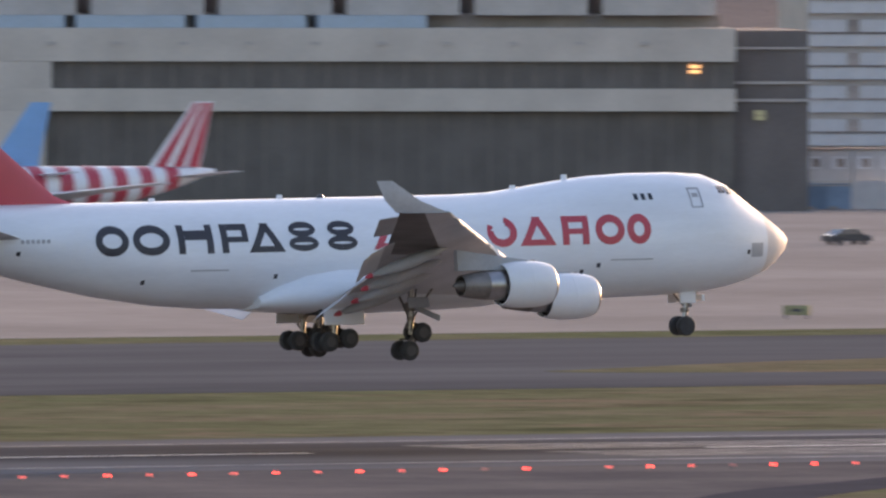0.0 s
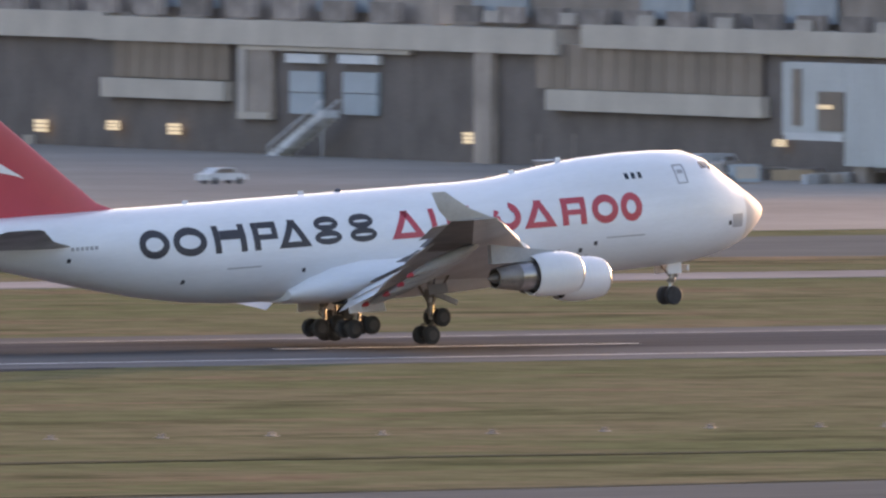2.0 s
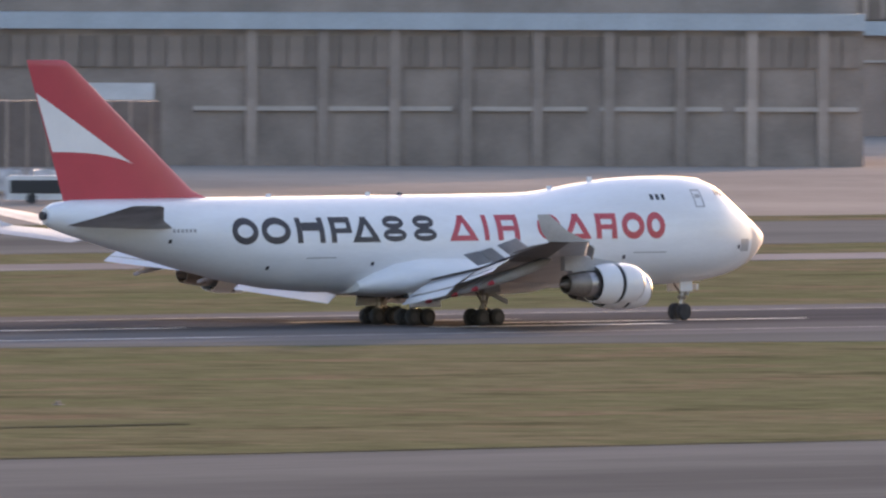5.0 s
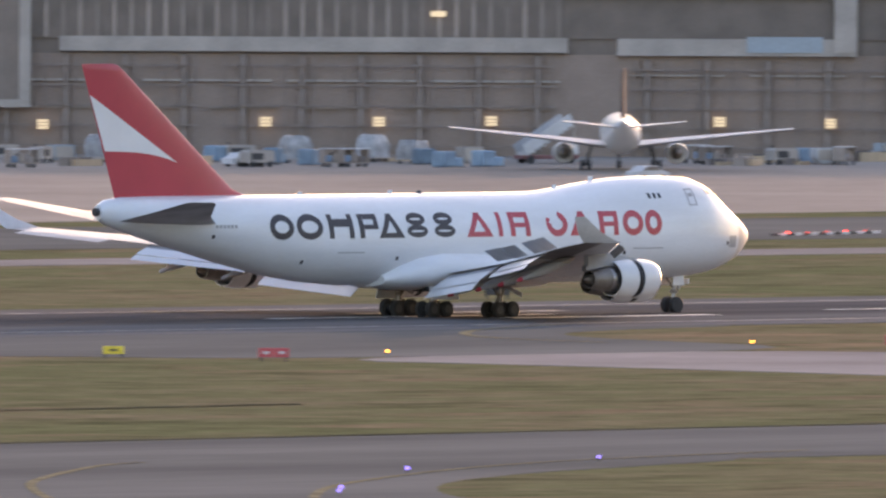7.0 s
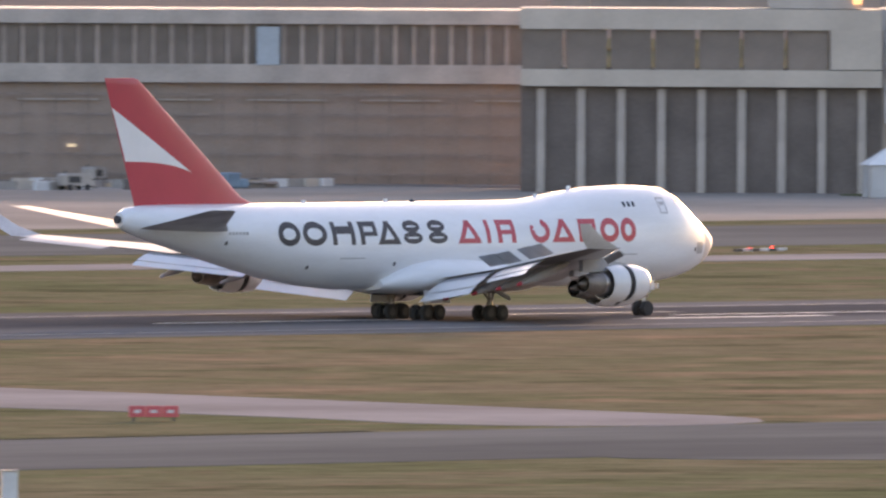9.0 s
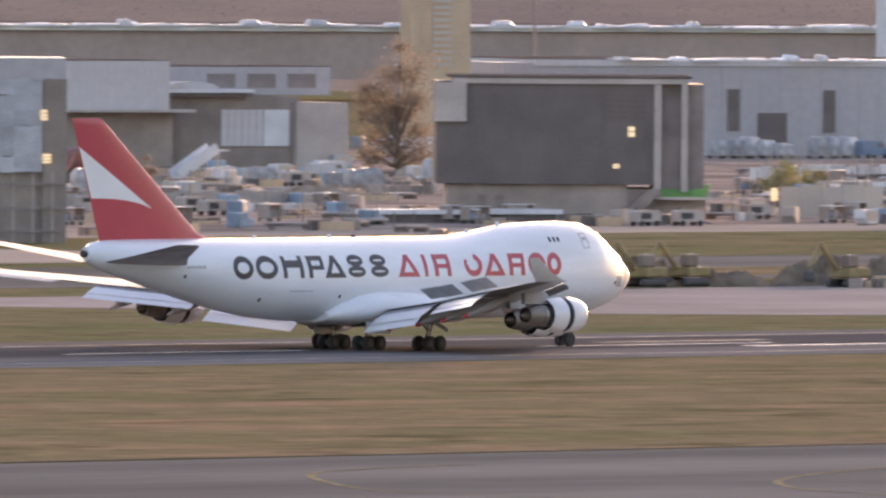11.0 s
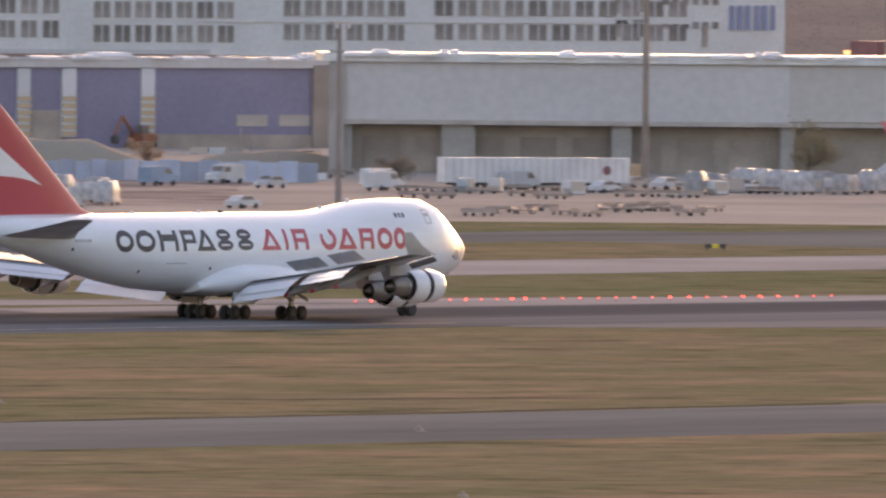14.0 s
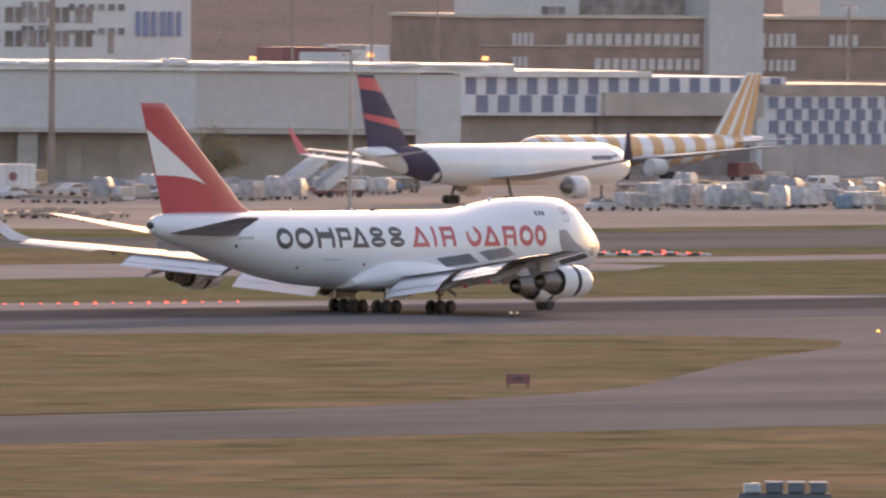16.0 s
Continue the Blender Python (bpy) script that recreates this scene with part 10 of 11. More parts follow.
cargo(2004.0, 1902.7, "tarp", 29)
cargo(2020.1, 1915.4, "crate", -20)
cargo(2013.7, 1907.3, "poles", -26)
cargo(2012.2, 1902.6, "tarp", -6)
cargo(2024.7, 1912.0, "crate", -4)
cargo(2017.7, 1903.4, "poles", 22)
cargo(2024.9, 1908.0, "barrier", 1)
cargo(1866.3, 2015.0, "container", 26)
cargo(1859.5, 2005.3, "container", -12)
cargo(1855.4, 1997.7, "crate", -30)
cargo(1860.4, 2000.3, "container", -19)
cargo(1863.0, 1999.9, "crate", 5)
cargo(1873.2, 2007.8, "container", 27)
cargo(1875.1, 2007.5, "container", -25)
cargo(1408.3, 1918.0, "barrier", -6)
cargo(1418.7, 1929.5, "tarp", 23)
cargo(1420.8, 1930.4, "poles", 2)
cargo(1421.3, 1928.7, "barrier", 9)
cargo(1422.2, 1927.3, "tarp", -1)
cargo(1440.6, 1949.8, "crate", 25)
cargo(1429.3, 1931.7, "container", -12)
cargo(1434.2, 1935.5, "barrier", 27)
cargo(1430.7, 1928.7, "tarp", -22)
cargo(1444.5, 1945.2, "tarp", 19)
cargo(1440.9, 1937.2, "tarp", -28)
cargo(1435.5, 1928.1, "barrier", 12)
cargo(1435.3, 1925.4, "tarp", 22)
cargo(1427.1, 1911.1, "container", -20)
cargo(1448.9, 1938.4, "barrier", 11)
cargo(1444.8, 1930.7, "poles", -3)
cargo(1440.9, 1922.7, "crate", -20)
cargo(1430.6, 1906.3, "barrier", 25)
cargo(1436.5, 1912.3, "barrier", -15)
cargo(1460.1, 1940.5, "crate", 23)
cargo(1441.1, 1913.3, "barrier", -19)
cargo(1453.5, 1927.6, "tarp", 9)
cargo(1460.9, 1934.2, "crate", 21)
cargo(1451.6, 1919.8, "container", 24)
cargo(1466.4, 1937.1, "poles", -7)
cargo(1458.3, 1923.7, "barrier", -27)
cargo(1469.5, 1927.4, "poles", 20)
cargo(1445.4, 1893.0, "crate", 28)
cargo(1458.5, 1907.7, "crate", -9)
cargo(1449.8, 1893.0, "crate", -27)
cargo(1454.8, 1897.3, "poles", 10)
cargo(1477.4, 1923.7, "poles", -6)
cargo(1463.5, 1903.2, "crate", 16)
cargo(1459.6, 1896.0, "container", 30)
cargo(1461.4, 1894.9, "crate", -26)
cargo(1451.7, 1880.1, "container", -3)
cargo(1463.5, 1892.2, "container", -8)
cargo(1467.3, 1894.6, "container", 17)
cargo(1481.3, 1910.4, "crate", -13)
cargo(1489.3, 1918.2, "container", 25)
cargo(1465.4, 1884.3, "crate", -27)
cargo(1476.8, 1896.6, "crate", 22)
cargo(1475.3, 1891.9, "crate", 26)
cargo(1478.8, 1893.1, "crate", -15)
cargo(1491.4, 2200.7, "crate", -7)
cargo(1481.1, 2182.0, "barrier", -7)
cargo(1474.5, 2169.1, "poles", 1)
cargo(1503.6, 2208.0, "crate", -29)
cargo(1478.9, 2168.8, "poles", -5)
cargo(1501.1, 2197.2, "barrier", -24)
cargo(1490.6, 2179.4, "crate", 28)
cargo(1496.5, 2184.2, "crate", 7)
cargo(1496.3, 2181.0, "container", -23)
cargo(1500.1, 2183.2, "barrier", 4)
cargo(1507.8, 2191.4, "container", 22)
cargo(1499.7, 2175.6, "crate", -12)
cargo(1510.5, 2187.5, "crate", 11)
cargo(1519.1, 2197.4, "poles", 5)
cargo(1522.6, 2198.8, "poles", 16)
cargo(1500.8, 2164.0, "crate", 9)
cargo(1513.3, 2179.0, "container", 11)
cargo(1505.5, 2164.2, "crate", -13)
cargo(1488.2, 2124.5, "poles", -1)
cargo(1495.0, 2129.6, "poles", 25)
cargo(1474.2, 2095.7, "poles", -18)
cargo(1501.1, 2130.0, "poles", -9)
cargo(1492.0, 2113.6, "barrier", -30)
cargo(1517.2, 2144.4, "crate", 28)
cargo(1497.4, 2113.0, "barrier", 7)
cargo(1497.5, 2108.1, "crate", -10)
cargo(1520.1, 2136.4, "poles", -28)
cargo(1508.9, 2116.1, "barrier", 10)
cargo(1487.5, 2082.4, "barrier", 14)
cargo(1508.1, 2107.7, "barrier", 7)
cargo(1532.0, 2136.1, "crate", -21)
cargo(1531.0, 2130.8, "poles", 19)
cargo(1517.0, 2107.2, "poles", 19)
cargo(1530.2, 2121.5, "poles", -17)
cargo(1500.6, 2076.9, "poles", -12)
cargo(1522.0, 2101.6, "barrier", -19)
cargo(2051.3, 1864.7, "container", -12)
cargo(2063.9, 1871.8, "tarp", -8)
cargo(2058.4, 1863.7, "crate", 17)
cargo(2084.5, 1883.4, "crate", -26)
cargo(2098.3, 1892.5, "container", 26)
cargo(2096.7, 1887.2, "container", 14)
cargo(2089.6, 1877.6, "container", -14)
cargo(2112.6, 1894.2, "crate", -6)
cargo(2070.2, 1853.1, "container", 4)
cargo(2094.5, 1871.0, "crate", -19)
cargo(2114.7, 1885.7, "crate", -23)
cargo(2072.4, 1843.7, "crate", 16)
cargo(2107.2, 1871.0, "crate", -27)
cargo(2128.4, 1886.5, "tarp", 15)
cargo(2079.9, 1840.4, "tarp", 20)
cargo(2099.8, 1853.7, "crate", 16)
cargo(1543.7, 1831.1, "crate", 18)
cargo(1546.0, 1831.4, "pallet", 10)
cargo(1579.9, 1868.6, "container", -8)
cargo(1568.6, 1852.5, "pallet", 30)
cargo(1587.0, 1871.5, "crate", 16)
cargo(1585.3, 1866.1, "crate", 3)
cargo(1570.0, 1845.4, "crate", 20)
cargo(1588.7, 1865.1, "crate", 12)
cargo(1579.1, 1851.0, "pallet", -10)
cargo(1586.0, 1855.9, "crate", 12)
cargo(1566.3, 1830.3, "pallet", -29)
cargo(1582.0, 1846.0, "pallet", 16)
cargo(1586.0, 1847.6, "pallet", -28)
cargo(1573.0, 1830.1, "pallet", -25)
cargo(2216.2, 1897.2, "tarp", 23)
cargo(2213.2, 1891.0, "tarp", -5)
cargo(2214.2, 1888.6, "crate", -24)
cargo(2230.2, 1899.3, "tarp", -26)
cargo(2229.6, 1896.3, "crate", 15)
cargo(2209.1, 1875.5, "crate", 12)
cargo(2236.4, 1895.4, "crate", -19)
cargo(2214.4, 1873.6, "crate", -2)
cargo(2220.5, 1876.2, "container", 13)
cargo(2218.2, 1871.0, "tarp", -7)
cargo(2231.3, 1878.8, "crate", 26)
cargo(2223.6, 1869.4, "tarp", -19)
cargo(2396.0, 2008.9, "crate", 3)
cargo(2265.1, 1899.0, "poles", -8)
cargo(2302.6, 1928.7, "crate", -20)
cargo(2260.8, 1893.2, "barrier", 25)
cargo(2424.3, 2028.7, "tarp", -20)
cargo(2266.8, 1895.9, "tarp", -10)
cargo(2300.3, 1923.8, "crate", -9)
cargo(2286.8, 1911.4, "barrier", 5)
cargo(2352.2, 1964.4, "poles", -5)
cargo(2460.3, 2054.6, "crate", 2)
cargo(2458.7, 2051.3, "poles", -17)
cargo(2342.1, 1953.0, "crate", 28)
cargo(2443.5, 2036.6, "barrier", 7)
cargo(2400.2, 1999.5, "tarp", -3)
cargo(2288.6, 1906.4, "barrier", 6)
cargo(2319.5, 1930.8, "barrier", -2)
cargo(2468.2, 2053.1, "barrier", 29)
cargo(2379.4, 1978.6, "tarp", 28)
cargo(2469.2, 2052.8, "barrier", 17)
cargo(2428.4, 2017.4, "barrier", -8)
cargo(2339.6, 1942.9, "tarp", -6)
cargo(2402.5, 1994.0, "crate", -28)
cargo(2423.9, 2010.3, "poles", 16)
cargo(2367.4, 1963.4, "tarp", -25)
cargo(2346.2, 1944.8, "crate", 5)
cargo(2351.9, 1947.6, "crate", 5)
cargo(2199.2, 1945.6, "crate", -19)
cargo(2193.7, 1938.6, "crate", -25)
cargo(2181.1, 1924.5, "tarp", 28)
cargo(2286.2, 2015.2, "tarp", -20)
cargo(2174.1, 1914.8, "crate", -26)
cargo(2203.7, 1937.8, "container", 1)
cargo(2218.9, 1950.0, "crate", -8)
cargo(2233.8, 1960.2, "container", 29)
cargo(2186.9, 1917.4, "container", 17)
cargo(2270.3, 1987.8, "crate", 21)
cargo(2294.9, 2006.8, "tarp", 29)
cargo(2178.9, 1903.9, "tarp", 11)
cargo(2272.0, 1982.8, "crate", -14)
cargo(2229.8, 1943.6, "tarp", -1)
cargo(2284.7, 1989.4, "crate", -27)
cargo(2230.7, 1940.6, "tarp", 27)
cargo(2304.0, 2002.1, "tarp", 28)
cargo(2285.0, 1982.8, "tarp", 14)
cargo(2313.8, 2006.1, "crate", 4)
cargo(2288.6, 1981.6, "crate", -22)
cargo(2277.3, 1969.9, "container", 22)
cargo(2275.9, 1966.7, "tarp", 5)
cargo(2236.6, 1930.6, "tarp", -6)
cargo(2273.2, 1959.9, "container", 25)
cargo(2196.0, 1891.2, "tarp", 15)
cargo(2236.9, 1923.5, "crate", -21)
cargo(2300.7, 1924.3, "container", 13)
cargo(2333.6, 1948.9, "tarp", -19)
cargo(2253.2, 1879.5, "container", 28)
cargo(2311.1, 1925.8, "crate", -9)
cargo(2356.4, 1960.9, "tarp", 22)
cargo(2254.8, 1874.8, "tarp", -2)
cargo(2278.8, 1892.2, "tarp", -26)
cargo(2247.0, 1863.4, "container", 6)
cargo(2320.3, 1922.1, "tarp", 13)
cargo(2340.2, 1936.0, "tarp", 20)
cargo(2313.4, 1912.1, "container", -9)
cargo(2293.0, 1892.3, "crate", 22)
cargo(2407.9, 2099.4, "crate", -7)
cargo(2446.3, 2130.1, "container", -15)
cargo(2376.9, 2067.8, "crate", -13)
cargo(2440.6, 2121.4, "container", -5)
cargo(2442.3, 2120.5, "crate", 9)
cargo(2473.6, 2145.0, "container", 3)
cargo(2428.1, 2104.1, "container", 18)
cargo(2489.9, 2155.1, "crate", 19)
cargo(2449.8, 2118.4, "crate", 20)
cargo(2452.2, 2118.4, "crate", 1)
cargo(2445.2, 2109.9, "container", 17)
cargo(2494.2, 2149.7, "crate", 10)
cargo(2493.3, 2147.1, "crate", -24)
cargo(2376.3, 2044.3, "crate", 5)
cargo(2433.1, 2090.7, "crate", -3)
cargo(2427.3, 2083.8, "crate", -12)
cargo(2653.9, 2151.8, "crate", -3)
cargo(2709.4, 2193.3, "barrier", -9)
cargo(2674.6, 2160.9, "barrier", 24)
cargo(2602.6, 2099.9, "crate", -16)
cargo(2640.7, 2126.3, "barrier", 24)
cargo(2653.6, 2133.4, "barrier", 7)
cargo(2699.6, 2167.3, "crate", 26)
cargo(2625.0, 2103.8, "crate", -11)
cargo(2603.1, 2082.4, "barrier", -18)
cargo(2642.3, 2111.1, "crate", -4)
cargo(2743.3, 2187.4, "crate", 24)
cargo(2697.0, 2148.1, "crate", -2)
cargo(2688.5, 2136.7, "barrier", 30)
cargo(2699.1, 2142.3, "crate", 25)
cargo(2664.6, 2110.8, "poles", 3)
cargo(2730.6, 2159.9, "poles", 14)
cargo(2369.1, 1808.2, "dolly", -23)
cargo(2393.8, 1823.6, "dolly", -27)
cargo(2387.1, 1815.5, "dolly", 28)
cargo(2407.4, 1828.5, "dolly", 4)
cargo(2387.0, 1809.7, "dolly", 19)
cargo(2379.0, 1800.5, "dolly", 12)
cargo(2412.8, 1822.9, "dolly", 29)
cargo(2409.0, 1817.3, "dolly", -6)
cargo(2419.9, 1822.6, "dolly", 8)
cargo(2419.7, 1819.9, "dolly", 7)
cargo(2396.1, 1798.9, "dolly", 4)
cargo(2423.8, 1816.8, "dolly", 22)
cargo(2610.6, 2040.0, "barrier", 11)
cargo(2591.7, 2023.6, "dolly", 2)
cargo(2770.4, 2161.0, "barrier", -30)
cargo(2607.3, 2031.6, "crate", 15)
cargo(2722.3, 2119.4, "crate", 15)
cargo(2740.2, 2130.5, "poles", 16)
cargo(2733.3, 2123.2, "poles", 20)
cargo(2578.6, 2000.9, "barrier", -22)
cargo(2579.9, 2000.4, "poles", 16)
cargo(2593.8, 2008.4, "poles", -12)
cargo(2757.7, 2133.4, "crate", -13)
cargo(2701.3, 2088.2, "dolly", 29)
cargo(2603.5, 2010.2, "dolly", -0)
cargo(2627.1, 2026.4, "dolly", 25)
cargo(2779.4, 2142.1, "poles", -11)
cargo(2736.6, 2107.0, "barrier", -26)
cargo(2684.5, 2064.9, "dolly", 30)
cargo(2774.9, 2131.6, "barrier", -26)
cargo(2520.7, 1934.0, "dolly", -24)
cargo(2519.4, 1928.1, "dolly", 0)
cargo(2511.2, 1916.2, "dolly", -1)
cargo(2536.7, 1930.8, "dolly", -16)
cargo(2542.0, 1928.7, "dolly", -9)
cargo(2570.4, 1945.5, "dolly", 15)
cargo(2539.6, 1917.3, "dolly", 9)
cargo(2588.4, 1948.5, "dolly", -0)
cargo(2562.5, 1923.7, "dolly", 2)
cargo(2556.8, 1914.2, "crate", -11)
cargo(2547.5, 1901.8, "dolly", -17)
cargo(2578.0, 1920.0, "dolly", -2)
cargo(2595.8, 1927.5, "dolly", -22)
cargo(2583.9, 1913.9, "dolly", 27)
cargo(2477.2, 1900.3, "dolly", 1)
cargo(2472.9, 1893.2, "dolly", 0)
cargo(2517.4, 1923.3, "container", 20)
cargo(2522.7, 1922.9, "container", 27)
cargo(2499.6, 1901.3, "dolly", 4)
cargo(2485.5, 1886.4, "dolly", -24)
cargo(2515.3, 1905.5, "container", -9)
cargo(2533.6, 1915.6, "dolly", 1)
cargo(2510.7, 1893.9, "dolly", -11)
cargo(2513.5, 1892.2, "dolly", -14)
cargo(2509.4, 1884.8, "dolly", -23)
cargo(2552.3, 1912.8, "dolly", -25)
cargo(2426.0, 1831.8, "dolly", 16)
cargo(2425.7, 1829.4, "dolly", -10)
cargo(2439.2, 1836.6, "dolly", 7)
cargo(2297.6, 1859.3, "dolly", -7)
cargo(2298.9, 1857.3, "dolly", 17)
cargo(2304.8, 1858.6, "dolly", -28)
cargo(2681.0, 1929.6, "poles", -4)
cargo(2694.2, 1936.9, "poles", 9)
cargo(2702.4, 1939.4, "poles", -18)
cargo(2709.3, 1941.5, "crate", 24)
cargo(2696.7, 1929.9, "crate", 23)
cargo(2708.2, 1935.3, "poles", 28)
cargo(2704.7, 1930.2, "crate", -10)
cargo(2708.7, 1930.2, "container", 16)
cargo(2730.3, 1942.9, "container", -22)
cargo(2714.3, 1928.2, "poles", 21)
cargo(2690.7, 1908.2, "container", -3)
cargo(2710.7, 1920.3, "crate", -6)
cargo(2740.7, 1938.7, "crate", 10)
cargo(2705.8, 1910.6, "container", 6)
vehicle(2566.9, 1956.4, "car", CABIN)
vehicle(2588.4, 1966.7, "van", CABIN)
vehicle(2569.3, 1937.6, "car", MID)
vehicle(2565.9, 1930.0, "car", CABIN)
vehicle(2578.9, 1925.3, "van", CABIN)
vehicle(2592.4, 1929.3, "car", CABIN)
vehicle(2548.1, 1983.5, "van", CABIN)
vehicle(2522.5, 1956.7, "car", CABIN)
vehicle(2556.4, 1910.2, "car", CABIN)
vehicle(2580.6, 1923.1, "van", MID)
vehicle(2645.3, 1873.5, "car", MID)
vehicle(2389.9, 1891.2, "car", CABIN)
cargo(1468.5, 1979.8, "crate_red", 4)
site_office(2250.2, 1848.7, 9.8, 5.0)
reefer(2543.9, 1932.8)
mound(2621.6, 2084.5, 54.0, 4.4)
mound(2657.5, 2061.5, 20.0, 2.6)
blue_fence(2553.0, 2000.4, 2561.7, 1978.0)
blue_fence(2515.5, 2010.7, 2555.8, 2001.5)
stair_truck(2406.9, 2100.7)
stair_truck(1936.9, 1958.7)
stair_truck(2602.4, 1922.2)
stair_truck(2586.8, 1905.5)
tree(2510.4, 2157.7, 17.8, 11.0)
tree(2667.7, 1984.4, 7.5, 8.0, GOLDLEAF)
tree(2676.0, 2168.9, 6.8, 9.0)
tree(2663.4, 2163.4, 4.5, 7.0)
tree(2650.0, 2143.1, 4.0, 9.0)
tree(2655.0, 2079.3, 4.0, 6.0)
tree(2595.9, 1994.9, 3.5, 6.0)
tree(2418.0, 2018.5, 4.2, 7.5, GREENLEAF)
tree(2682.2, 2021.9, 4.5, 4.0)
white_tent(2034.0, 1829.0)
red_tank(2446.3, 2151.9)
for x, y, turn in ((2675.0, 2243.3, 1), (2676.9, 2242.5, 4), (2678.9, 2241.7, 8), (2680.8, 2240.9, 7), (2683.1, 2239.9, 3), (2688.6, 2237.7, 2), (2690.3, 2237.0, 5), (2692.3, 2236.2, 11)):
    cargo(x, y, "pallet", turn)
vehicle(2695.6, 2234.8, "van", BLUEHOARD)
vehicle(2700.2, 2233.1, "van", MID)
vehicle(2278.2, 1842.5, "car", MID)
vehicle(2287.7, 1846.1, "car", CARDARK)
lit_sign(2275.6, 1900.6, 3.4)
green_skip(2379.1, 1999.0)
lamp_mast(2623.2, 2362.1, 26.0, 0.25)
lamp_mast(2629.8, 2359.0, 26.0, 0.25)
lamp_mast(2636.1, 2356.2, 26.0, 0.25)
lamp_mast(2646.9, 2351.2, 26.0, 0.25)
lamp_mast(2722.9, 2316.3, 26.0, 0.25)
tree(2664.3, 2151.9, 5.5, 8.0)
tree(2427.0, 2022.5, 3.4, 5.5, GREENLEAF)
tree(2413.8, 2115.9, 4.0, 5.0)
blue_fence(2273.0, 1897.5, 2286.0, 1891.2, PALE, 3.6)
blue_fence(2513.4, 2103.2, 2552.6, 2105.9, CABIN, 1.6)
blue_fence(2502.0, 2047.3, 2552.1, 2054.1, PALE, 1.4)
blue_fence(2517.2, 2081.5, 2570.7, 2088.5, MID, 1.6)
blue_fence(2248.8, 1982.2, 2298.0, 1979.3, CONC, 1.8)
blue_fence(2351.3, 2037.4, 2382.4, 2041.0, RUST, 1.1)
blue_fence(2408.7, 1960.7, 2432.9, 1958.2, MIDDARK, 1.3)
grey_cabinet(1390.6, 1135.1, 1.3, 0.55)
airliner("jet_airliner", "white twin-engined airliner with a dark swept tail, parked", 2558.0, 1863.3, 0, TAIL_DARK, 54.9, 5.0, 23.8, 15.45, 29.5, 1)
airliner("jet_airliner", "tan and white striped airliner parked before the warehouse", 2765.7, 1988.9, 180, STRIPE_TAN, 54.4, 4.0, 19.0, 13.6, 28.5, 0)
airliner("jet_airliner", "white airliner with a dark blue tail parked at the pier", 1421.7, 1778.6, 0, TAIL_NAVY, 42.2, 4.0, 17.9, 11.8, 21.0, 0)
airliner("jet_airliner", "airliner parked nose-in, its pale wings spread", 1913.6, 1924.2, 46, TAIL_GREY, 37.6, 4.0, 17.5, 10.6, 19.0, 0)
airliner("jet_airliner", "red and white striped airliner parked before the hall", 1303.3, 2163.9, 180, STRIPE_RED, 37.6, 4.0, 17.9, 11.8, 19.0, 0)
airliner("jet_airliner", "airliner with a light blue tail parked before the hall", 1286.4, 2165.7, 180, TAIL_BLUE, 37.6, 4.0, 17.9, 11.8, 19.0, 0)
soil_heap(1960.5, 1617.0, 19.0, 3.4, 1)
soil_heap(1932.0, 1630.5, 10.0, 3.0, 2)
soil_heap(1948.5, 1621.5, 10.0, 3.2, 3)
soil_heap(1940.0, 1626.0, 8.0, 1.6, 5)
vehicle(1928.5, 1626.6, "digger", YELLOWMACH)
vehicle(1934.6, 1626.5, "digger", YELLOWMACH)
vehicle(1944.2, 1614.7, "digger", YELLOWMACH)
vehicle(1955.0, 1608.5, "digger", YELLOWMACH)

red_van = tagged(vehicle(1960.9, 1601.9, "van", CABIN), "white service van with dull red side panels beside excavators")
for side in (-1, 1):
    part("side_panel", boxes((-1.4, 2.2, side * 1.02 - 0.02, side * 1.02 + 0.02, 0.5, 1.35)), REDCONT, red_van, "dull red side panel")

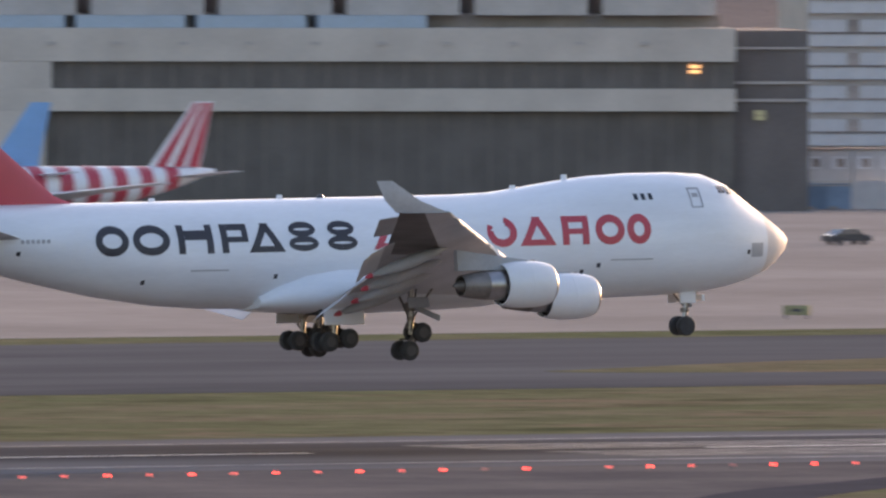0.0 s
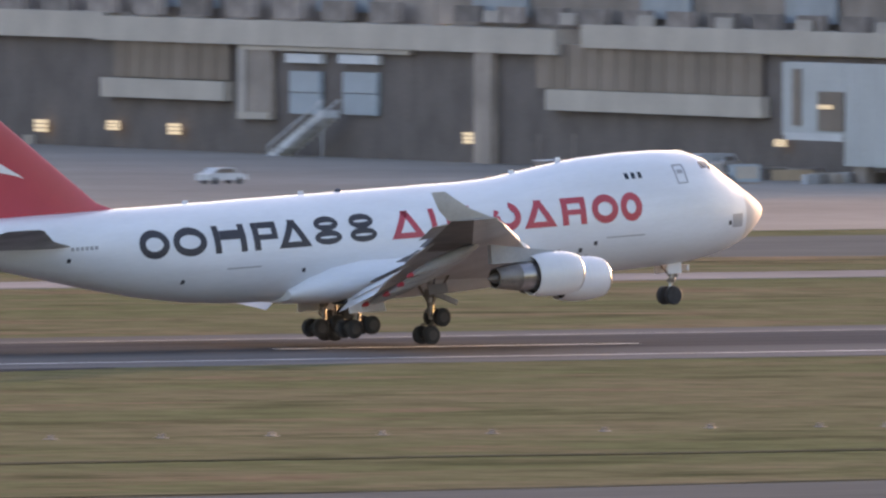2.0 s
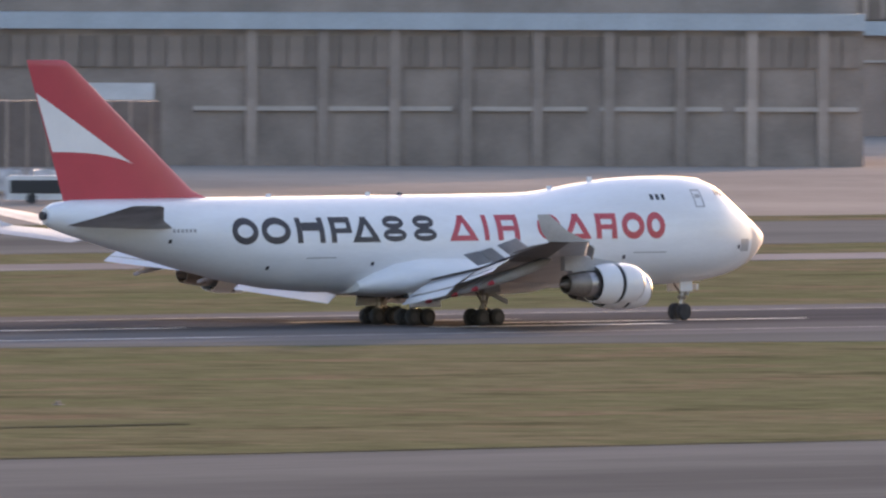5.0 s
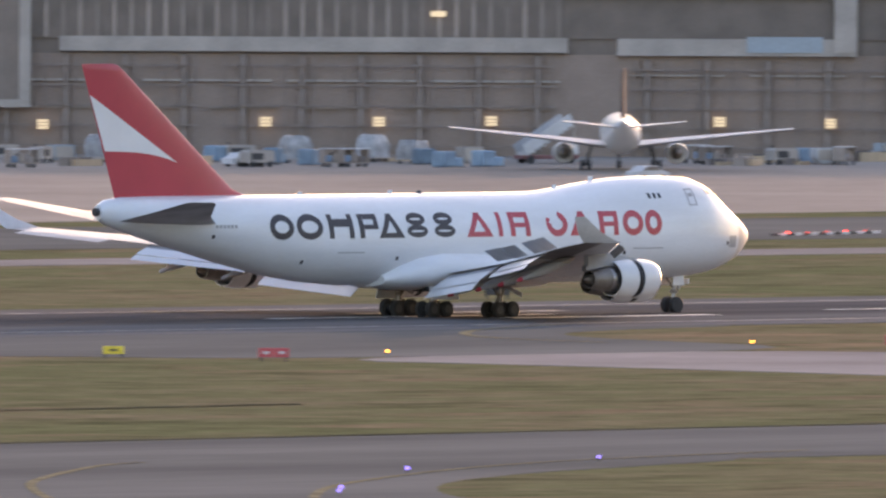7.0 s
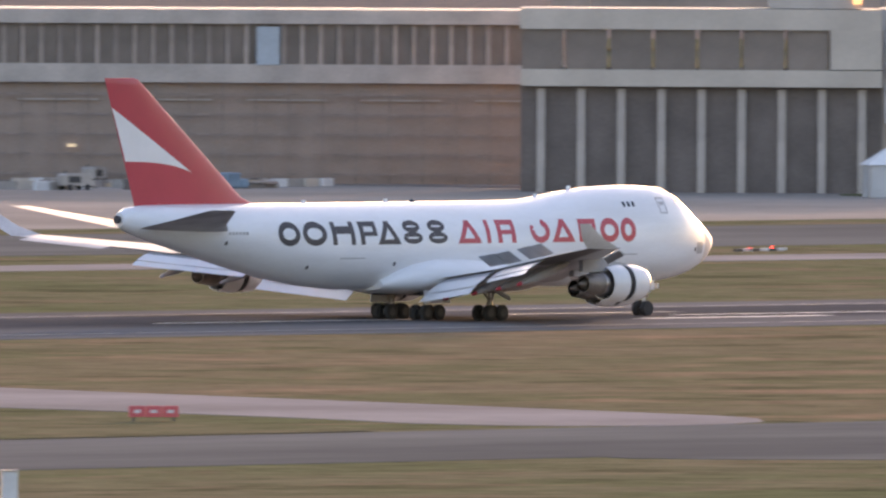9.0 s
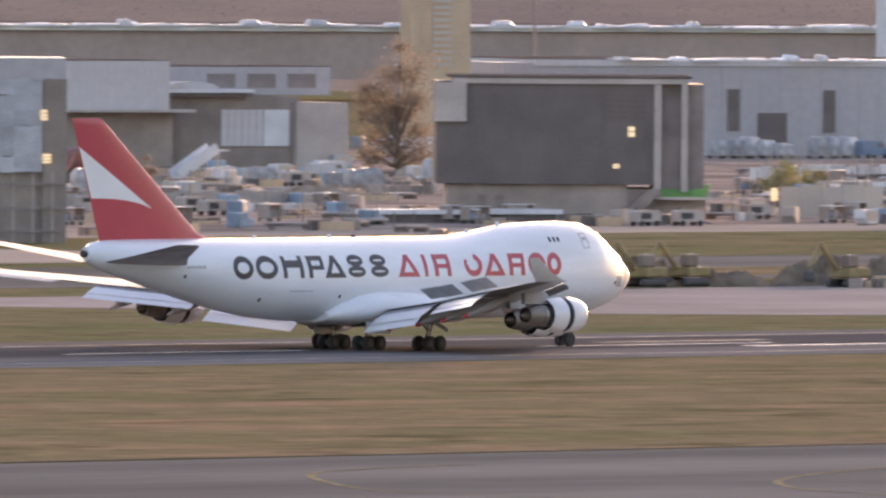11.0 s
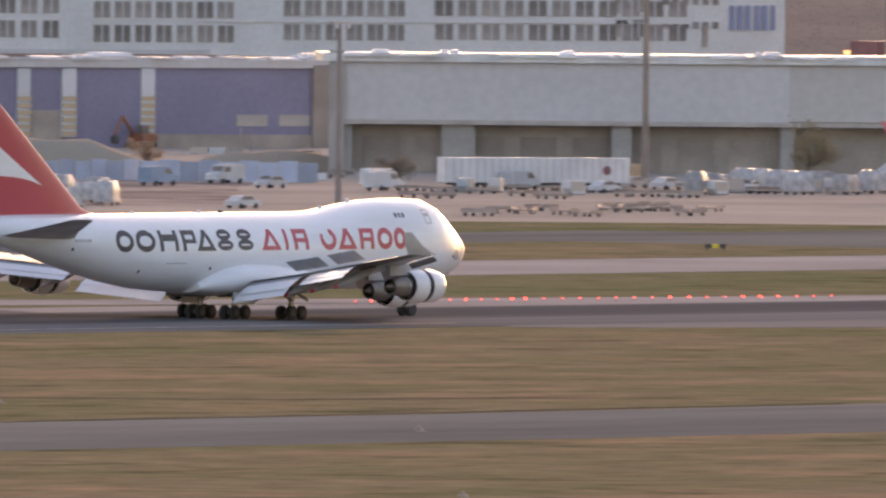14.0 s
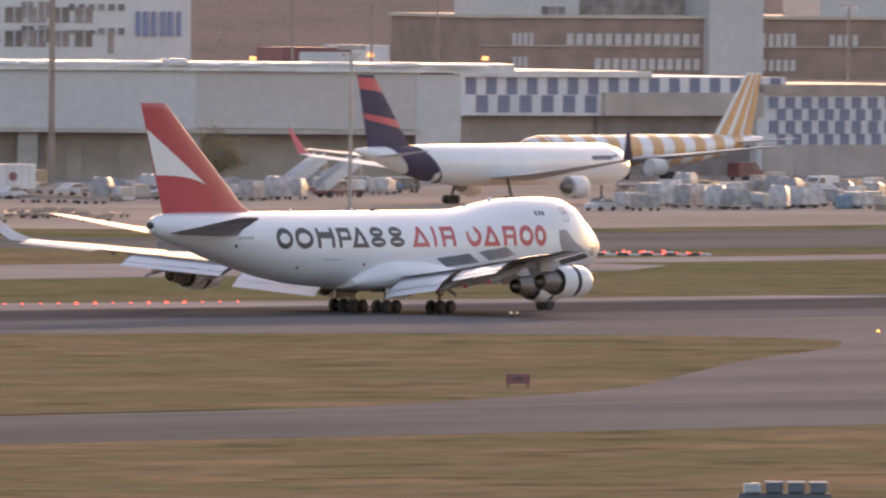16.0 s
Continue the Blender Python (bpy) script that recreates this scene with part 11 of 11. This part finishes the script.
# far wooded hill: a long bank of many clumps
def far_forest():
    rnd = random.Random(11)
    verts, faces = [], []
    for i in range(9000):
        ang = radians(rnd.uniform(26, 60))
        dist = 4350 + 380 * rnd.random()
        up = (dist - 4350) / 380 * 26
        x, y = math.sin(ang) * dist, math.cos(ang) * dist
        h, w = rnd.uniform(7, 13), rnd.uniform(3, 6)
        for k in range(26):
            z = rnd.uniform(0.1, 1.0)
            c = Vector((x + rnd.gauss(0, 0.22) * w, y + rnd.gauss(0, 0.22) * w, up + z * h))
            u = Vector((rnd.uniform(-1, 1), rnd.uniform(-1, 1), rnd.uniform(-1, 1))).normalized()
            v = u.orthogonal().normalized() * rnd.uniform(0.1, 0.22)
            u = u * rnd.uniform(0.1, 0.25)
            base = len(verts)
            verts.extend([tuple(c + u), tuple(c + v), tuple(c - u), tuple(c - v)])
            faces.append((base, base + 1, base + 2, base + 3))
    me = bpy.data.meshes.new("forest")
    me.from_pydata(verts, [], faces)
    me.materials.append(FOREST)
    for p in me.polygons:
        p.use_smooth = True
    tagged(new("forest", me), "far autumn forest on a low hill", "forest", kind="stuff")
    bank = []
    for k in range(35):
        a = radians(25 + k)
        bank.append((math.sin(a), math.cos(a)))
    bm = bmesh.new()
    for (s0, c0), (s1, c1) in zip(bank, bank[1:]):
        for (d0, z0), (d1, z1) in (((4330, 0), (4760, 30)), ((4760, 30), (4900, 30))):
            bm.faces.new([bm.verts.new(p) for p in ((s0 * d0, c0 * d0, z0), (s1 * d0, c1 * d0, z0), (s1 * d1, c1 * d1, z1), (s0 * d1, c0 * d1, z1))])
    bmesh.ops.remove_doubles(bm, verts=bm.verts, dist=0.01)
    tagged(mesh_object("hillside", bm, FOREST), "dark brown wooded hillside", "hill", kind="structure")


far_forest()

# taxiway guide lines, swept in curves of worn yellow paint
def guide_line(points, width=0.65):
    bm = bmesh.new()
    P3 = [Vector((x, y, 0)) for x, y in points]
    dense = []
    for i in range(len(P3) - 1):
        p0, p1, p2, p3 = P3[max(0, i - 1)], P3[i], P3[i + 1], P3[min(len(P3) - 1, i + 2)]
        for k in range(8):
            f = k / 8
            dense.append(0.5 * ((2 * p1) + (p2 - p0) * f + (2 * p0 - 5 * p1 + 4 * p2 - p3) * f * f + (3 * p1 - p0 - 3 * p2 + p3) * f ** 3))
    dense.append(P3[-1])
    prev = None
    for i, p in enumerate(dense):
        d = (dense[min(i + 1, len(dense) - 1)] - dense[max(0, i - 1)]).normalized()
        nrm = Vector((-d.y, d.x, 0)) * width / 2
        a, b = bm.verts.new((*(p + nrm).xy, 0.06)), bm.verts.new((*(p - nrm).xy, 0.06))
        if prev:
            bm.faces.new((prev[0], prev[1], b, a))
        prev = (a, b)
    bmesh.ops.recalc_face_normals(bm, faces=bm.faces)
    tagged(mesh_object("guide_line", bm, YELLOW), "worn yellow taxiway guide line", "taxiway marking", kind="structure")


guide_line([(1043, 1116), (1060, 1132), (1079, 1150), (1090, 1158)])
guide_line([(1056, 1108), (1080, 1135), (1107, 1158), (1116, 1163)])
guide_line([(1068, 1099), (1094, 1123), (1133, 1148), (1170, 1160)])
guide_line([(1385, 1183), (1367, 1178), (1355, 1172), (1339, 1157), (1324, 1139), (1321, 1124), (1318, 1100)])
guide_line([(1430, 1168), (1401, 1160), (1371, 1144), (1352, 1127), (1345, 1114), (1342, 1095)])
guide_line([(1366, 1375), (1371, 1393), (1386, 1409), (1405, 1419)], 0.8)


# tyre smoke at touchdown: pale rigid puffs left behind on the runway
SMOKE = bpy.data.materials.new("tyre_smoke")
SMOKE.use_nodes = True
sn = SMOKE.node_tree
sn.nodes.remove(sn.nodes["Principled BSDF"])
soft = sn.nodes.new("ShaderNodeAttribute")
soft.attribute_name = "soft"
crd, nz = sn.nodes.new("ShaderNodeTexCoord"), sn.nodes.new("ShaderNodeTexNoise")
nz.inputs["Scale"].default_value, nz.inputs["Detail"].default_value = 0.45, 4
sn.links.new(crd.outputs["Object"], nz.inputs["Vector"])
mr, mul = sn.nodes.new("ShaderNodeMapRange"), sn.nodes.new("ShaderNodeMath")
mr.inputs[1].default_value, mr.inputs[2].default_value, mr.inputs[3].default_value, mr.inputs[4].default_value = 0.32, 0.68, 0.16, 0.46
mul.operation = 'MULTIPLY'
df, tl, tp = sn.nodes.new("ShaderNodeBsdfDiffuse"), sn.nodes.new("ShaderNodeBsdfTranslucent"), sn.nodes.new("ShaderNodeBsdfTransparent")
df.inputs[0].default_value, tl.inputs[0].default_value = (0.95, 0.91, 0.86, 1), (0.95, 0.9, 0.83, 1)
m1, m2 = sn.nodes.new("ShaderNodeMixShader"), sn.nodes.new("ShaderNodeMixShader")
m1.inputs[0].default_value = 0.68
sn.links.new(df.outputs[0], m1.inputs[1])
sn.links.new(tl.outputs[0], m1.inputs[2])
sn.links.new(nz.outputs[0], mr.inputs[0])
sn.links.new(mr.outputs[0], mul.inputs[0])
sn.links.new(soft.outputs["Fac"], mul.inputs[1])
sn.links.new(mul.outputs[0], m2.inputs[0])
sn.links.new(tp.outputs[0], m2.inputs[1])
sn.links.new(m1.outputs[0], m2.inputs[2])
sn.links.new(m2.outputs[0], sn.nodes["Material Output"].inputs[0])


def wisp(parent, r, at, tall, rnd):
    """A bowl-shaped veil of smoke, dense in its middle and gone at its rim."""
    verts, faces, fade = [(0, 0, 0)], [], [1.0]
    n, m = 18, 6
    off = Vector((rnd.uniform(0, 90), rnd.uniform(0, 90), 0))
    for k in range(1, m + 1):
        for i in range(n):
            a, q = 2 * math.pi * i / n, k / m
            e = r * q * (1 + 0.35 * noise.noise(Vector((math.cos(a) * 1.5, math.sin(a) * 1.5, 0)) + off))
            verts.append((math.cos(a) * e, 0.35 * r * q * q + 0.3 * noise.noise(Vector((q * 2, a, 1)) + off), math.sin(a) * e * tall))
            fade.append((1 - q * q) ** 1.5)
    for i in range(n):
        faces.append((0, 1 + i, 1 + (i + 1) % n))
        for k in range(m - 1):
            a, b = 1 + k * n + i, 1 + k * n + (i + 1) % n
            faces.append((a, a + n, b + n, b))
    me = bpy.data.meshes.new("smoke_wisp")
    me.from_pydata([tuple(v) for v in verts], [], faces)
    me.attributes.new("soft", 'FLOAT', 'POINT').data.foreach_set("value", fade)
    me.materials.append(SMOKE)
    for p in me.polygons:
        p.use_smooth = True
    ob = new("smoke_wisp", me)
    ob.parent = parent
    ob.matrix_basis = pose(*at, 0, 0, rnd.uniform(-75, 10))


puffs = []
rnd = random.Random(5)
# low dense smoke behind the wheels, then tall thin veils that rise out of it
for x0, x1, n, y0, t0, t1, big, lift in ((1061, 1101, 30, 1442, 2.15, 2.67, 1.05, 1.9), (1063, 1100, 12, 1444, 2.20, 2.74, 1.9, 3.2), (1076, 1091, 10, 1440, 2.36, 2.55, 0.85, 0.8), (1100, 1115, 7, 1443, 2.68, 2.90, 1.5, 2.2), (1141, 1187, 22, 1442, 3.28, 3.92, 0.9, 1.5), (1134, 1187, 8, 1444, 3.3, 3.95, 1.6, 2.8)):
    for i in range(n):
        f = i / (n - 1)
        t = thing("smoke_puff", "pale puff of tyre smoke over the runway", "smoke", group="tyre smoke puffs")
        up = rnd.random()
        wisp(t, rnd.uniform(1.5, 2.4) * big, (rnd.uniform(-1.6, 1.6), rnd.uniform(-4.5, 3.0), rnd.uniform(0.0, 0.8) * big), rnd.uniform(0.5, 0.75), rnd)
        puffs.append((t, x0 + (x1 - x0) * f, y0, t0 + (t1 - t0) * f, 0.3 + up * lift))


motions()
